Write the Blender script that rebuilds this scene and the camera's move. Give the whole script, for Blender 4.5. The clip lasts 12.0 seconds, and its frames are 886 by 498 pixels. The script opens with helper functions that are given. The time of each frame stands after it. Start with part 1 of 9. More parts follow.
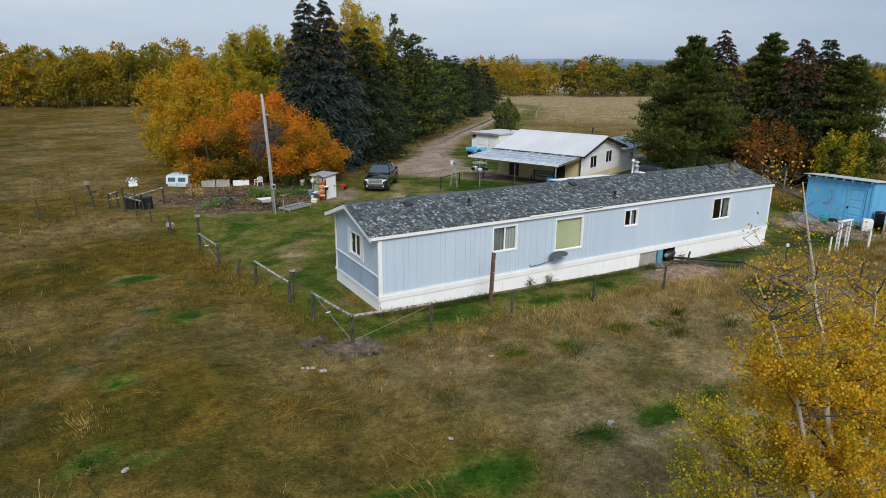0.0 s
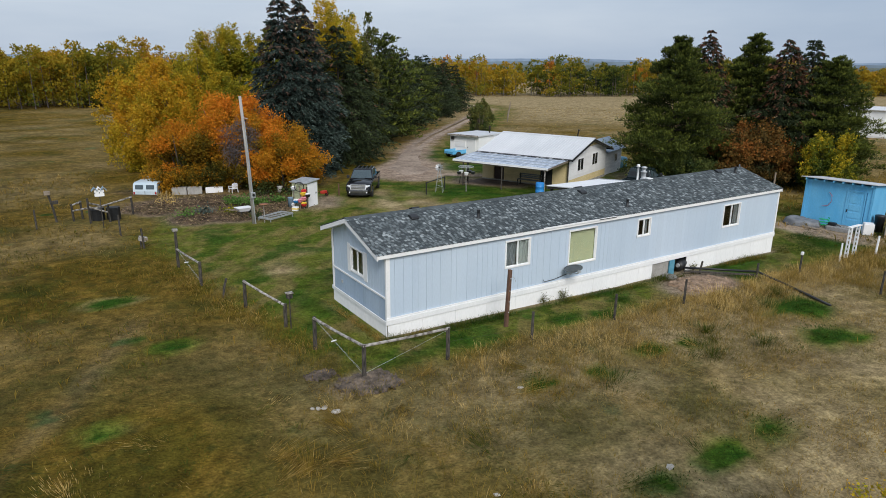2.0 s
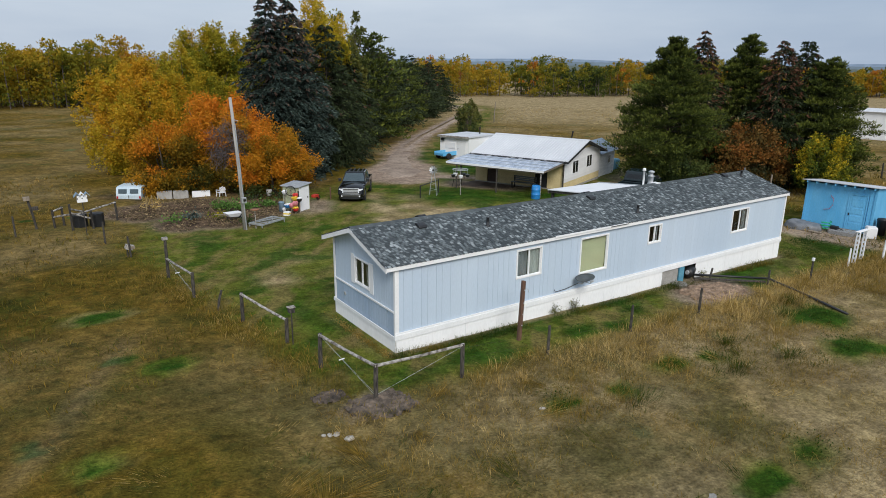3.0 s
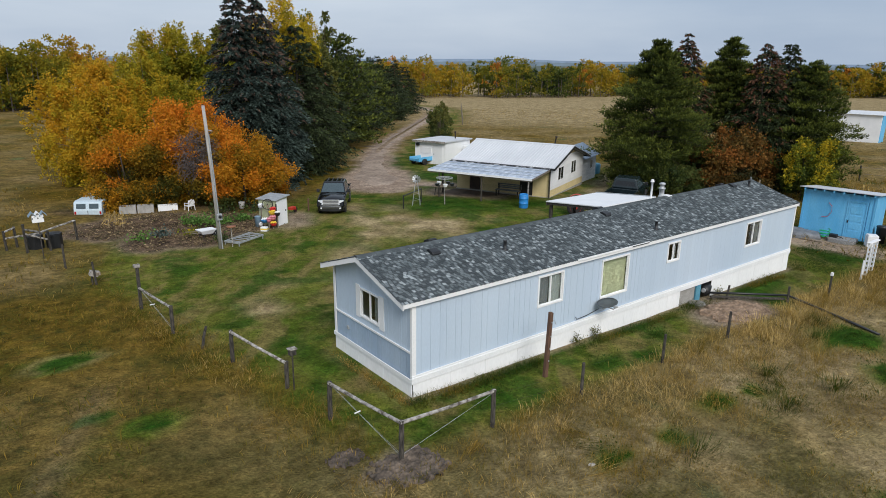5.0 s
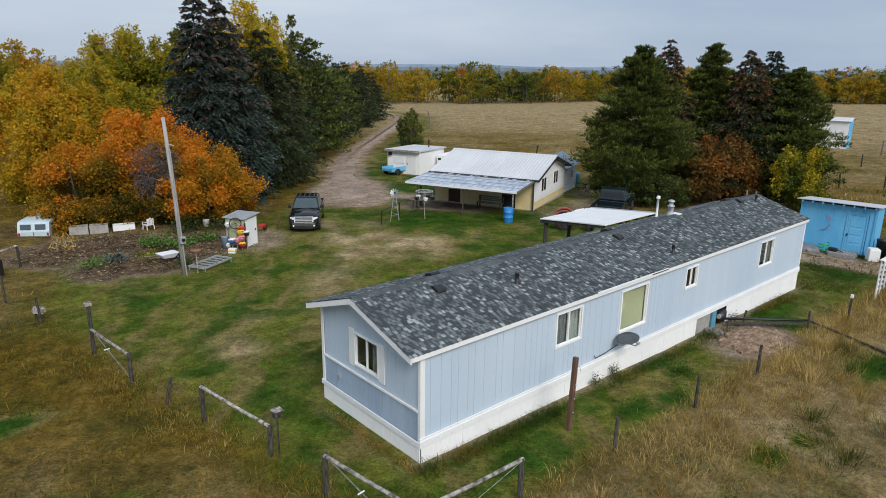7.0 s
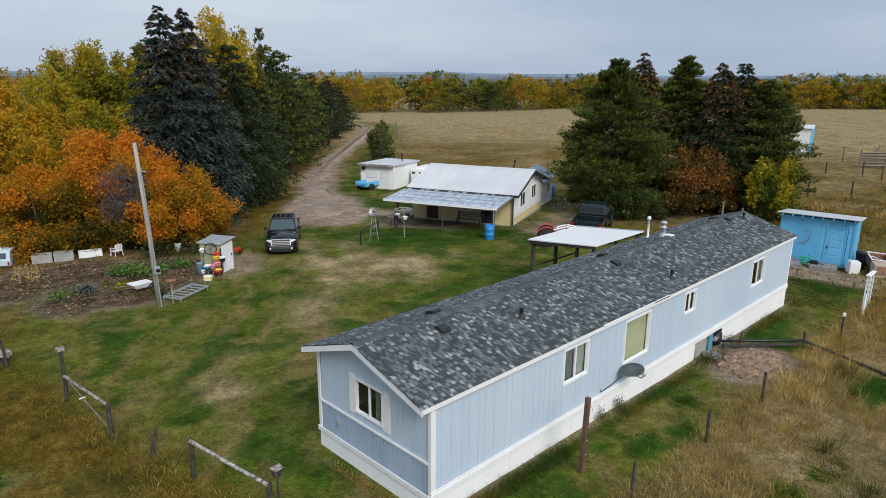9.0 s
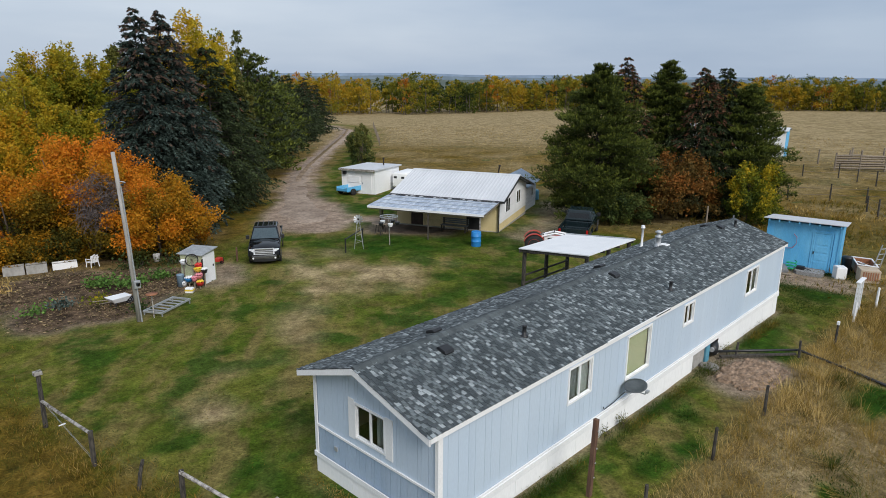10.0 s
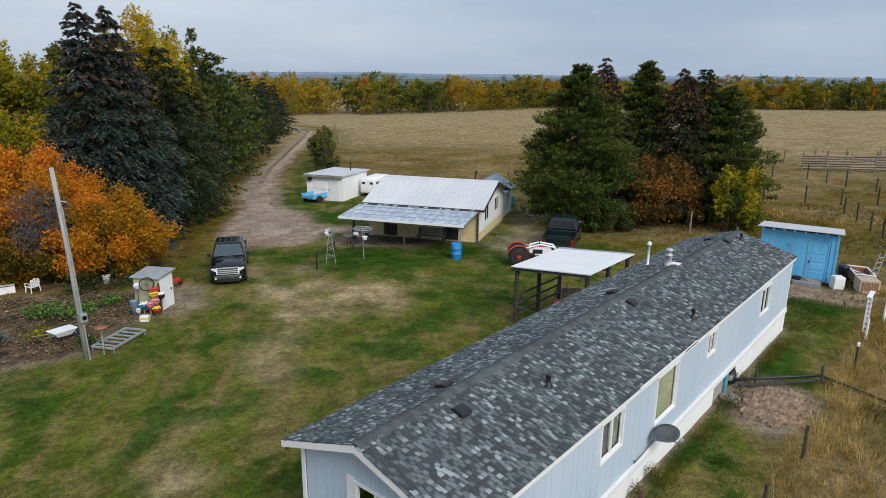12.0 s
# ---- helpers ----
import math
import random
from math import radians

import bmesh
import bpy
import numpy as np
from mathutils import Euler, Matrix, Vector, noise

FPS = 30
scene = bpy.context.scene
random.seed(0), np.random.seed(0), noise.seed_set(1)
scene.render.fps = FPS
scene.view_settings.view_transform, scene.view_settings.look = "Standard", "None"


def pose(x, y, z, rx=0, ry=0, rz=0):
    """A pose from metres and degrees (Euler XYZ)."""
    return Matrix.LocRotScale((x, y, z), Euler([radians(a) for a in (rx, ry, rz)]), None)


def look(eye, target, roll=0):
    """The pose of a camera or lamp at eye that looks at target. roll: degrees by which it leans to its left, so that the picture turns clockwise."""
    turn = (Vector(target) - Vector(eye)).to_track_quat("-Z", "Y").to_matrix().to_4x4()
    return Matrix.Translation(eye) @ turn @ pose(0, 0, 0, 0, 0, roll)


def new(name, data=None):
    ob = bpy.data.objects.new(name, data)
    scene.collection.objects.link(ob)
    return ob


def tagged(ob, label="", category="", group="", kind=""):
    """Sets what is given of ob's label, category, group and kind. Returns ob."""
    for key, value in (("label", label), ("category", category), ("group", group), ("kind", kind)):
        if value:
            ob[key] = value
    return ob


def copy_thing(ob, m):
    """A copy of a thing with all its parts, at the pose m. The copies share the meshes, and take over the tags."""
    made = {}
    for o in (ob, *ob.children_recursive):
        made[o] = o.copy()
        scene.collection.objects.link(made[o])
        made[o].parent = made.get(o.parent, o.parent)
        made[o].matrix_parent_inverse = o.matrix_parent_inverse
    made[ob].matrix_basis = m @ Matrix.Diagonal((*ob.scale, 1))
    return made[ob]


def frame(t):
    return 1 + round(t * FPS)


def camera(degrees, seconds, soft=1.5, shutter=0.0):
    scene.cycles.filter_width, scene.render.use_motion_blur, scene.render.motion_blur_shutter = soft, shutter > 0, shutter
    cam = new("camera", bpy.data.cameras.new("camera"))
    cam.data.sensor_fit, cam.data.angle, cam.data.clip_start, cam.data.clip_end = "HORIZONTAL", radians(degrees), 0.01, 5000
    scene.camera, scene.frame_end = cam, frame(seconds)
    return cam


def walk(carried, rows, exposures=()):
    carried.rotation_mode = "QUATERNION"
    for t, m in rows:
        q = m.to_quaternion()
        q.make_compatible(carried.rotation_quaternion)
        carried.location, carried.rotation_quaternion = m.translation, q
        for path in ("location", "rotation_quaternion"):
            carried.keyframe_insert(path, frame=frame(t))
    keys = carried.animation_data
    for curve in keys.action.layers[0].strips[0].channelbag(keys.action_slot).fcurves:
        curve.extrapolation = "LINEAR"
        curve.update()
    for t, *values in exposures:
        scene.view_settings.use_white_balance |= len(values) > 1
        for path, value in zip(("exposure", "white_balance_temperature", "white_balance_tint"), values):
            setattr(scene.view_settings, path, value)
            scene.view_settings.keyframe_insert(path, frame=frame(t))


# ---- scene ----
cam = camera(68.5, 12.0, soft=0.9)
PATH = [
    (0, (-1.242, 0.738, 8.173), (-0.291, 2.407, 7.617), 0.4),
    (0.5, (-1.293, 1.278, 8.192), (-0.319, 2.933, 7.634), 0.5),
    (1, (-1.364, 1.864, 8.192), (-0.367, 3.505, 7.634), 0.5),
    (1.5, (-1.446, 2.484, 8.186), (-0.426, 4.111, 7.628), 0.5),
    (2, (-1.531, 3.127, 8.18), (-0.488, 4.74, 7.624), 0.5),
    (2.5, (-1.61, 3.784, 8.184), (-0.544, 5.382, 7.628), 0.6),
    (4.5, (-1.73, 6.432, 8.325), (-0.568, 7.963, 7.771), 0.7),
    (5, (-1.675, 7.083, 8.382), (-0.489, 8.595, 7.828), 0.7),
    (5.5, (-1.574, 7.729, 8.434), (-0.364, 9.223, 7.881), 0.7),
    (6, (-1.42, 8.372, 8.47), (-0.188, 9.848, 7.92), 0.7),
    (6.5, (-1.208, 9.016, 8.478), (0.046, 10.476, 7.932), 0.7),
    (7, (-0.933, 9.668, 8.441), (0.341, 11.113, 7.903), 0.8),
    (9, (-0.95, 10.9, 8.92), (0.403, 12.28, 8.403), 0.4),
    (9.5, (-1.05, 11.27, 9.11), (0.334, 12.618, 8.594), 0.6),
    (10, (-0.897, 11.74, 9.126), (0.506, 13.069, 8.613), 0.5),
    (10.5, (-0.616, 12.369, 9.11), (0.808, 13.676, 8.597), 0.5),
    (11, (-0.337, 13.005, 9.102), (1.107, 14.29, 8.591), 0.5),
    (11.5, (-0.107, 13.577, 9.159), (1.357, 14.841, 8.648), 0.5),
    (12, (0.258, 14.175, 9.268), (1.742, 15.413, 8.753), 0.5),
]
walk(cam, [(t, look(eye, target, roll)) for t, eye, target, roll in PATH])

# ---- light ----
SUN_UP, SUN_TURN = 38.0, 200.0
world = bpy.data.worlds.new("overcast_sky")
scene.world = world
world.use_nodes = True
wn, wl = world.node_tree.nodes, world.node_tree.links
wn.clear()
w_out = wn.new("ShaderNodeOutputWorld")
w_bg = wn.new("ShaderNodeBackground")
w_sky = wn.new("ShaderNodeTexSky")
w_sky.sky_type = "NISHITA"
w_sky.sun_disc = False
w_sky.sun_elevation, w_sky.sun_rotation = radians(SUN_UP), radians(SUN_TURN)
w_sky.air_density, w_sky.dust_density = 1.0, 2.5
w_tc = wn.new("ShaderNodeTexCoord")
w_map = wn.new("ShaderNodeMapping")
w_map.inputs["Scale"].default_value = (1.0, 1.0, 5.5)
w_noise = wn.new("ShaderNodeTexNoise")
w_noise.inputs["Scale"].default_value = 1.7
w_noise.inputs["Detail"].default_value = 5.0
w_noise.inputs["Roughness"].default_value = 0.5
w_ramp = wn.new("ShaderNodeValToRGB")
w_ramp.color_ramp.elements[0].position = 0.34
w_ramp.color_ramp.elements[0].color = (4.4, 5.4, 6.9, 1)
w_ramp.color_ramp.elements[1].position = 0.68
w_ramp.color_ramp.elements[1].color = (6.4, 7.2, 8.3, 1)
w_mix = wn.new("ShaderNodeMixRGB")
w_mix.inputs["Fac"].default_value = 0.88
w_bg.inputs["Strength"].default_value = 0.088
wl.new(w_tc.outputs["Generated"], w_map.inputs["Vector"])
wl.new(w_map.outputs["Vector"], w_noise.inputs["Vector"])
wl.new(w_noise.outputs["Fac"], w_ramp.inputs["Fac"])
wl.new(w_sky.outputs["Color"], w_mix.inputs["Color1"])
wl.new(w_ramp.outputs["Color"], w_mix.inputs["Color2"])
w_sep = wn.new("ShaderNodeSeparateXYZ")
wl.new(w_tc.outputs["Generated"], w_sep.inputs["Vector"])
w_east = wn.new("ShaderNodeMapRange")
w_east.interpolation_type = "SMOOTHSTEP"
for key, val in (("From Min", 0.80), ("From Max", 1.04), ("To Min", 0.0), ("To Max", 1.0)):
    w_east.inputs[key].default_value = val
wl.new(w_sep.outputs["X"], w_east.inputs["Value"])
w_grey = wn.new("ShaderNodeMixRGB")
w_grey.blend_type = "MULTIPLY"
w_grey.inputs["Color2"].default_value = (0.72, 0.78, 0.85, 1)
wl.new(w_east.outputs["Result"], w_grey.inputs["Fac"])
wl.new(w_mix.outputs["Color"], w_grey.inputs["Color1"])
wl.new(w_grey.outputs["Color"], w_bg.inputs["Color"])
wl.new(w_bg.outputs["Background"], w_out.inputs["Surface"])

sun = new("sun", bpy.data.lights.new("sun", "SUN"))
sun.data.energy, sun.data.angle, sun.data.color = 2.2, radians(25), (1.0, 0.96, 0.9)
sun.rotation_euler = (radians(90 - SUN_UP), 0, radians(180 - SUN_TURN))
scene.view_settings.exposure = 0.17


# ---- materials ----
def principled(name):
    m = bpy.data.materials.new(name)
    m.use_nodes = True
    return m, m.node_tree.nodes, m.node_tree.links, m.node_tree.nodes["Principled BSDF"]


def surface(name, c1, c2, scale=3.0, fine=40.0, rough=0.8, metal=0.0, bump=0.15, stretch=(1, 1, 1), island=0.0, rnd=0.0, grit=0.16):
    """A worn surface: two colours in large stains, a fine grain, and relief."""
    m, n, l, p = principled(name)
    tc = n.new("ShaderNodeTexCoord")
    mp = n.new("ShaderNodeMapping")
    mp.inputs["Scale"].default_value = stretch
    l.new(tc.outputs["Object"], mp.inputs["Vector"])
    a = n.new("ShaderNodeTexNoise")
    a.inputs["Scale"].default_value, a.inputs["Detail"].default_value = scale, 6
    b = n.new("ShaderNodeTexNoise")
    b.inputs["Scale"].default_value, b.inputs["Detail"].default_value = fine, 4
    l.new(mp.outputs["Vector"], a.inputs["Vector"])
    l.new(mp.outputs["Vector"], b.inputs["Vector"])
    r = n.new("ShaderNodeMapRange")
    r.inputs["From Min"].default_value, r.inputs["From Max"].default_value = 0.35, 0.65
    l.new(a.outputs["Fac"], r.inputs["Value"])
    mix = n.new("ShaderNodeMixRGB")
    mix.inputs["Color1"].default_value, mix.inputs["Color2"].default_value = (*c1, 1), (*c2, 1)
    l.new(r.outputs["Result"], mix.inputs["Fac"])
    grain = n.new("ShaderNodeMapRange")
    grain.inputs["From Min"].default_value, grain.inputs["From Max"].default_value = 0.3, 0.7
    grain.inputs["To Min"].default_value, grain.inputs["To Max"].default_value = 1 - grit, 1 + grit
    l.new(b.outputs["Fac"], grain.inputs["Value"])
    val = n.new("ShaderNodeHueSaturation")
    l.new(mix.outputs["Color"], val.inputs["Color"])
    last = grain.outputs["Result"]
    for amount, src in ((island, ("ShaderNodeNewGeometry", "Random Per Island")), (rnd, ("ShaderNodeObjectInfo", "Random"))):
        if amount:
            g = n.new(src[0])
            rr = n.new("ShaderNodeMapRange")
            rr.inputs["To Min"].default_value, rr.inputs["To Max"].default_value = 1 - amount, 1 + amount
            l.new(g.outputs[src[1]], rr.inputs["Value"])
            mm = n.new("ShaderNodeMath")
            mm.operation = "MULTIPLY"
            l.new(last, mm.inputs[0])
            l.new(rr.outputs["Result"], mm.inputs[1])
            last = mm.outputs["Value"]
    l.new(last, val.inputs["Value"])
    l.new(val.outputs["Color"], p.inputs["Base Color"])
    p.inputs["Roughness"].default_value, p.inputs["Metallic"].default_value = rough, metal
    if bump:
        bp = n.new("ShaderNodeBump")
        bp.inputs["Strength"].default_value, bp.inputs["Distance"].default_value = bump, 0.02
        l.new(b.outputs["Fac"], bp.inputs["Height"])
        l.new(bp.outputs["Normal"], p.inputs["Normal"])
    return m


def foliage(name, stops, shine=0.6, through_light=0.18, jitter=0.35):
    """Leaves: the colour runs over the tint of each leaf, with a small difference from leaf to leaf."""
    m, n, l, p = principled(name)
    at = n.new("ShaderNodeAttribute")
    at.attribute_name = "tint"
    ramp = n.new("ShaderNodeValToRGB")
    els = ramp.color_ramp.elements
    while len(els) < len(stops):
        els.new(0.5)
    for e, (pos, c) in zip(els, stops):
        e.position, e.color = pos, (*c, 1)
    l.new(at.outputs["Fac"], ramp.inputs["Fac"])
    geo = n.new("ShaderNodeNewGeometry")
    rr = n.new("ShaderNodeMapRange")
    rr.inputs["To Min"].default_value, rr.inputs["To Max"].default_value = 1 - jitter, 1 + jitter
    l.new(geo.outputs["Random Per Island"], rr.inputs["Value"])
    hs = n.new("ShaderNodeHueSaturation")
    l.new(ramp.outputs["Color"], hs.inputs["Color"])
    l.new(rr.outputs["Result"], hs.inputs["Value"])
    l.new(hs.outputs["Color"], p.inputs["Base Color"])
    p.inputs["Roughness"].default_value = shine
    p.inputs["Specular IOR Level"].default_value = 0.12
    if through_light:
        tr = n.new("ShaderNodeBsdfTranslucent")
        l.new(hs.outputs["Color"], tr.inputs["Color"])
        mx = n.new("ShaderNodeMixShader")
        mx.inputs["Fac"].default_value = through_light
        l.new(p.outputs["BSDF"], mx.inputs[1])
        l.new(tr.outputs["BSDF"], mx.inputs[2])
        l.new(mx.outputs["Shader"], n["Material Output"].inputs["Surface"])
    return m


def glass(name, tint=(0.8, 0.85, 0.87)):
    m, n, l, p = principled(name)
    p.inputs["Base Color"].default_value = (*tint, 1)
    p.inputs["Roughness"].default_value, p.inputs["IOR"].default_value = 0.03, 1.45
    p.inputs["Transmission Weight"].default_value = 1.0
    return m


M_GLASS = glass("window_glass")
M_BLUE = surface("pale_blue_siding_paint", (0.485, 0.585, 0.70), (0.525, 0.62, 0.725), 0.7, 30, 0.6, bump=0.03, stretch=(1, 1, 0.25), rnd=0.02, grit=0.035)
# darker version of the siding blue, for lower gable boards and groove backing
M_BLUE_LOW = surface("darker_blue_siding_paint", (0.32, 0.42, 0.55), (0.40, 0.495, 0.61), 1.2, 30, 0.6, bump=0.04, stretch=(1, 1, 0.3), rnd=0.05, grit=0.06)
M_WHITE = surface("white_paint", (0.80, 0.81, 0.82), (0.86, 0.865, 0.87), 1.5, 25, 0.55, bump=0.03, grit=0.05)
M_SKIRT = surface("white_vinyl_skirting", (0.87, 0.875, 0.88), (0.91, 0.915, 0.92), 1.2, 18, 0.6, bump=0.03, stretch=(1, 1, 0.4), grit=0.04)
M_SHINGLE_A = surface("dark_asphalt_shingle", (0.034, 0.043, 0.048), (0.054, 0.065, 0.071), 3, 60, 0.92, bump=0.3, rnd=0.22)
M_SHINGLE_B = surface("mid_grey_asphalt_shingle", (0.072, 0.087, 0.093), (0.115, 0.134, 0.141), 3, 60, 0.92, bump=0.3, rnd=0.2, island=0.3)
M_SHINGLE_C = surface("light_grey_asphalt_shingle", (0.18, 0.205, 0.215), (0.26, 0.288, 0.298), 3, 60, 0.92, bump=0.3, rnd=0.2, island=0.22)
M_BLACK = surface("black_plastic", (0.012, 0.013, 0.015), (0.02, 0.021, 0.023), 4, 50, 0.45, bump=0.05)
M_RUBBER = surface("black_rubber", (0.012, 0.012, 0.013), (0.024, 0.023, 0.022), 6, 60, 0.85, bump=0.2)
# near-black that stands in for the shade inside openings and rooms
M_DARK = surface("opening_shade_black", (0.018, 0.019, 0.02), (0.03, 0.031, 0.032), 3, 20, 0.9)
M_STEEL = surface("galvanised_steel", (0.42, 0.44, 0.46), (0.54, 0.56, 0.57), 5, 40, 0.55, 0.6, bump=0.05)
M_CHROME = surface("chrome", (0.7, 0.7, 0.72), (0.78, 0.78, 0.8), 5, 40, 0.18, 1.0, bump=0.0)
M_TIN = surface("white_ribbed_steel_roof", (0.60, 0.615, 0.64), (0.69, 0.70, 0.72), 0.6, 14, 0.42, 0.1, bump=0.04, stretch=(1, 0.2, 1), grit=0.06)
M_TIN_BLUE = surface("blue_grey_steel_roof", (0.24, 0.31, 0.39), (0.31, 0.38, 0.46), 0.8, 14, 0.45, 0.3, bump=0.05)
M_PORCH_TIN = surface("weathered_porch_roof_sheet", (0.33, 0.40, 0.51), (0.66, 0.71, 0.78), 2.6, 10, 0.35, 0.35, bump=0.1, stretch=(1.6, 0.5, 1))
M_CREAM = surface("cream_white_siding", (0.79, 0.80, 0.81), (0.85, 0.855, 0.86), 1.0, 20, 0.7, bump=0.04, rnd=0.05, grit=0.05)
M_YELLOW = surface("faded_yellow_siding", (0.62, 0.50, 0.26), (0.70, 0.58, 0.33), 1.2, 20, 0.7, bump=0.08, rnd=0.06)
M_OLDWOOD = surface("weathered_grey_wood", (0.165, 0.132, 0.098), (0.30, 0.25, 0.195), 2.5, 45, 0.9, bump=0.4, stretch=(6, 6, 1), rnd=0.2)
M_RAIL = surface("silvered_rail_wood", (0.10, 0.083, 0.066), (0.50, 0.475, 0.44), 9, 50, 0.9, bump=0.4, stretch=(1, 1, 1), rnd=0.15)
M_STACK = surface("grey_stacked_boards", (0.17, 0.17, 0.168), (0.31, 0.31, 0.305), 4, 45, 0.9, bump=0.4, stretch=(1, 6, 6), rnd=0.2)
M_BROWNPOST = surface("brown_treated_post", (0.09, 0.046, 0.03), (0.16, 0.085, 0.052), 3, 45, 0.85, bump=0.3, stretch=(6, 6, 1))
M_DARKWOOD = surface("dark_post_wood", (0.016, 0.014, 0.012), (0.085, 0.075, 0.062), 5, 45, 0.9, bump=0.4, stretch=(6, 6, 1), rnd=0.25)
M_POLE = surface("utility_pole_wood", (0.30, 0.285, 0.265), (0.42, 0.405, 0.38), 1.5, 50, 0.85, bump=0.3, stretch=(8, 8, 0.6))
M_SHEDBLUE = surface("bright_blue_shed_paint", (0.098, 0.41, 0.72), (0.15, 0.48, 0.77), 1.3, 22, 0.65, bump=0.08, stretch=(1, 1, 0.4), rnd=0.05, grit=0.08)
M_BARREL = surface("blue_plastic_barrel", (0.02, 0.20, 0.55), (0.03, 0.25, 0.62), 4, 30, 0.4, bump=0.03)
M_TEAL = surface("teal_paint", (0.07, 0.25, 0.36), (0.12, 0.32, 0.42), 4, 30, 0.6)
M_CONCRETE = surface("old_concrete", (0.28, 0.27, 0.25), (0.40, 0.385, 0.36), 2.5, 40, 0.9, bump=0.3)
M_OLDCONC = surface("dirty_concrete", (0.13, 0.12, 0.105), (0.25, 0.235, 0.21), 4, 40, 0.9, bump=0.4)
M_CARBLACK = surface("dark_vehicle_paint", (0.004, 0.0045, 0.006), (0.006, 0.0065, 0.008), 1, 30, 0.12, bump=0.0, grit=0.03)
M_CARTEAL = surface("dark_green_grey_vehicle_paint", (0.008, 0.016, 0.019), (0.012, 0.021, 0.024), 1, 30, 0.16, bump=0.0, grit=0.03)
for paint in (M_CARBLACK, M_CARTEAL):
    paint.node_tree.nodes["Principled BSDF"].inputs["Specular IOR Level"].default_value = 0.6
M_VAN = surface("pale_blue_van_paint", (0.46, 0.58, 0.66), (0.60, 0.69, 0.74), 1.2, 20, 0.45, bump=0.02)
M_VANBLUE = surface("grey_blue_van_paint", (0.16, 0.24, 0.32), (0.22, 0.31, 0.38), 1.2, 20, 0.5, bump=0.02)
M_RED = surface("red_paint", (0.42, 0.03, 0.02), (0.55, 0.06, 0.03), 3, 30, 0.45, bump=0.03)
M_REDLAMP = surface("red_lamp", (0.35, 0.01, 0.01), (0.45, 0.015, 0.012), 3, 30, 0.2, bump=0.0)
M_TOYYEL = surface("yellow_plastic", (0.75, 0.52, 0.03), (0.8, 0.58, 0.06), 3, 30, 0.4, bump=0.0)
M_TOYBLUE = surface("blue_plastic", (0.03, 0.25, 0.6), (0.05, 0.3, 0.65), 3, 30, 0.4, bump=0.0)
M_TOYRED = surface("red_plastic", (0.6, 0.03, 0.03), (0.68, 0.05, 0.04), 3, 30, 0.4, bump=0.0)
M_PINK = surface("pink_plastic", (0.65, 0.22, 0.28), (0.72, 0.3, 0.34), 3, 30, 0.5, bump=0.0)
M_GREEN = surface("green_plastic", (0.0, 0.35, 0.14), (0.01, 0.42, 0.18), 3, 30, 0.45, bump=0.0)
M_SAGE = surface("sage_green_panel", (0.40, 0.42, 0.26), (0.48, 0.50, 0.33), 2, 24, 0.7, bump=0.05)
M_TARP = surface("grey_tarpaulin", (0.13, 0.138, 0.15), (0.22, 0.23, 0.245), 3, 20, 0.6, bump=0.3)
M_BLIND = surface("beige_window_blind", (0.30, 0.315, 0.19), (0.33, 0.345, 0.21), 1, 30, 0.8, bump=0.0)
M_CURTAIN = surface("pale_curtain", (0.19, 0.215, 0.205), (0.24, 0.265, 0.25), 2, 30, 0.9, bump=0.0, stretch=(6, 6, 0.4))
M_SHEER = surface("grey_net_curtain", (0.085, 0.098, 0.103), (0.12, 0.135, 0.14), 2, 30, 0.9, bump=0.0, stretch=(6, 6, 0.4))
M_RUST = surface("rusty_copper_brown", (0.28, 0.11, 0.055), (0.40, 0.18, 0.09), 4, 30, 0.7, bump=0.2)
M_TAN = surface("tan_painted_metal", (0.42, 0.33, 0.24), (0.52, 0.42, 0.31), 3, 30, 0.7, bump=0.1)
M_SOIL = surface("garden_soil", (0.075, 0.055, 0.042), (0.16, 0.115, 0.085), 1.3, 14, 0.95, bump=0.8)
M_STRAW = surface("dry_straw", (0.36, 0.27, 0.15), (0.5, 0.4, 0.24), 3, 30, 0.95, bump=0.3, island=0.3)
M_BARK = surface("brown_bark", (0.06, 0.045, 0.035), (0.11, 0.085, 0.065), 4, 30, 0.95, bump=0.6, stretch=(4, 4, 1))
M_DARKBARK = surface("dark_conifer_bark", (0.026, 0.020, 0.016), (0.05, 0.04, 0.032), 4, 30, 0.95, bump=0.6, stretch=(4, 4, 1))
M_ASPENBARK = surface("pale_aspen_bark", (0.34, 0.31, 0.26), (0.52, 0.49, 0.43), 3, 25, 0.85, bump=0.3)
M_TWIG = surface("grey_brown_twigs", (0.075, 0.06, 0.057), (0.14, 0.115, 0.107), 4, 30, 0.95, bump=0.2)
M_LIGHTROCK = surface("pale_stone", (0.34, 0.315, 0.275), (0.48, 0.45, 0.40), 3, 30, 0.9, bump=0.3)

M_LEAF_ORANGE = foliage("orange_autumn_leaves", [(0.0, (0.052, 0.055, 0.010)), (0.35, (0.224, 0.142, 0.0129)), (0.65, (0.47, 0.215, 0.0135)), (1.0, (0.64, 0.215, 0.018))], jitter=0.2, through_light=0.3)
M_LEAF_YELLOW = foliage("yellow_green_autumn_leaves", [(0.0, (0.050, 0.085, 0.013)), (0.4, (0.200, 0.215, 0.020)), (0.7, (0.43, 0.325, 0.022)), (1.0, (0.56, 0.30, 0.02))], jitter=0.2, through_light=0.35)
M_LEAF_LEMON = foliage("lemon_and_green_leaves", [(0.0, (0.045, 0.07, 0.012)), (0.45, (0.14, 0.16, 0.014)), (0.8, (0.46, 0.34, 0.018)), (1.0, (0.55, 0.36, 0.022))], jitter=0.25)
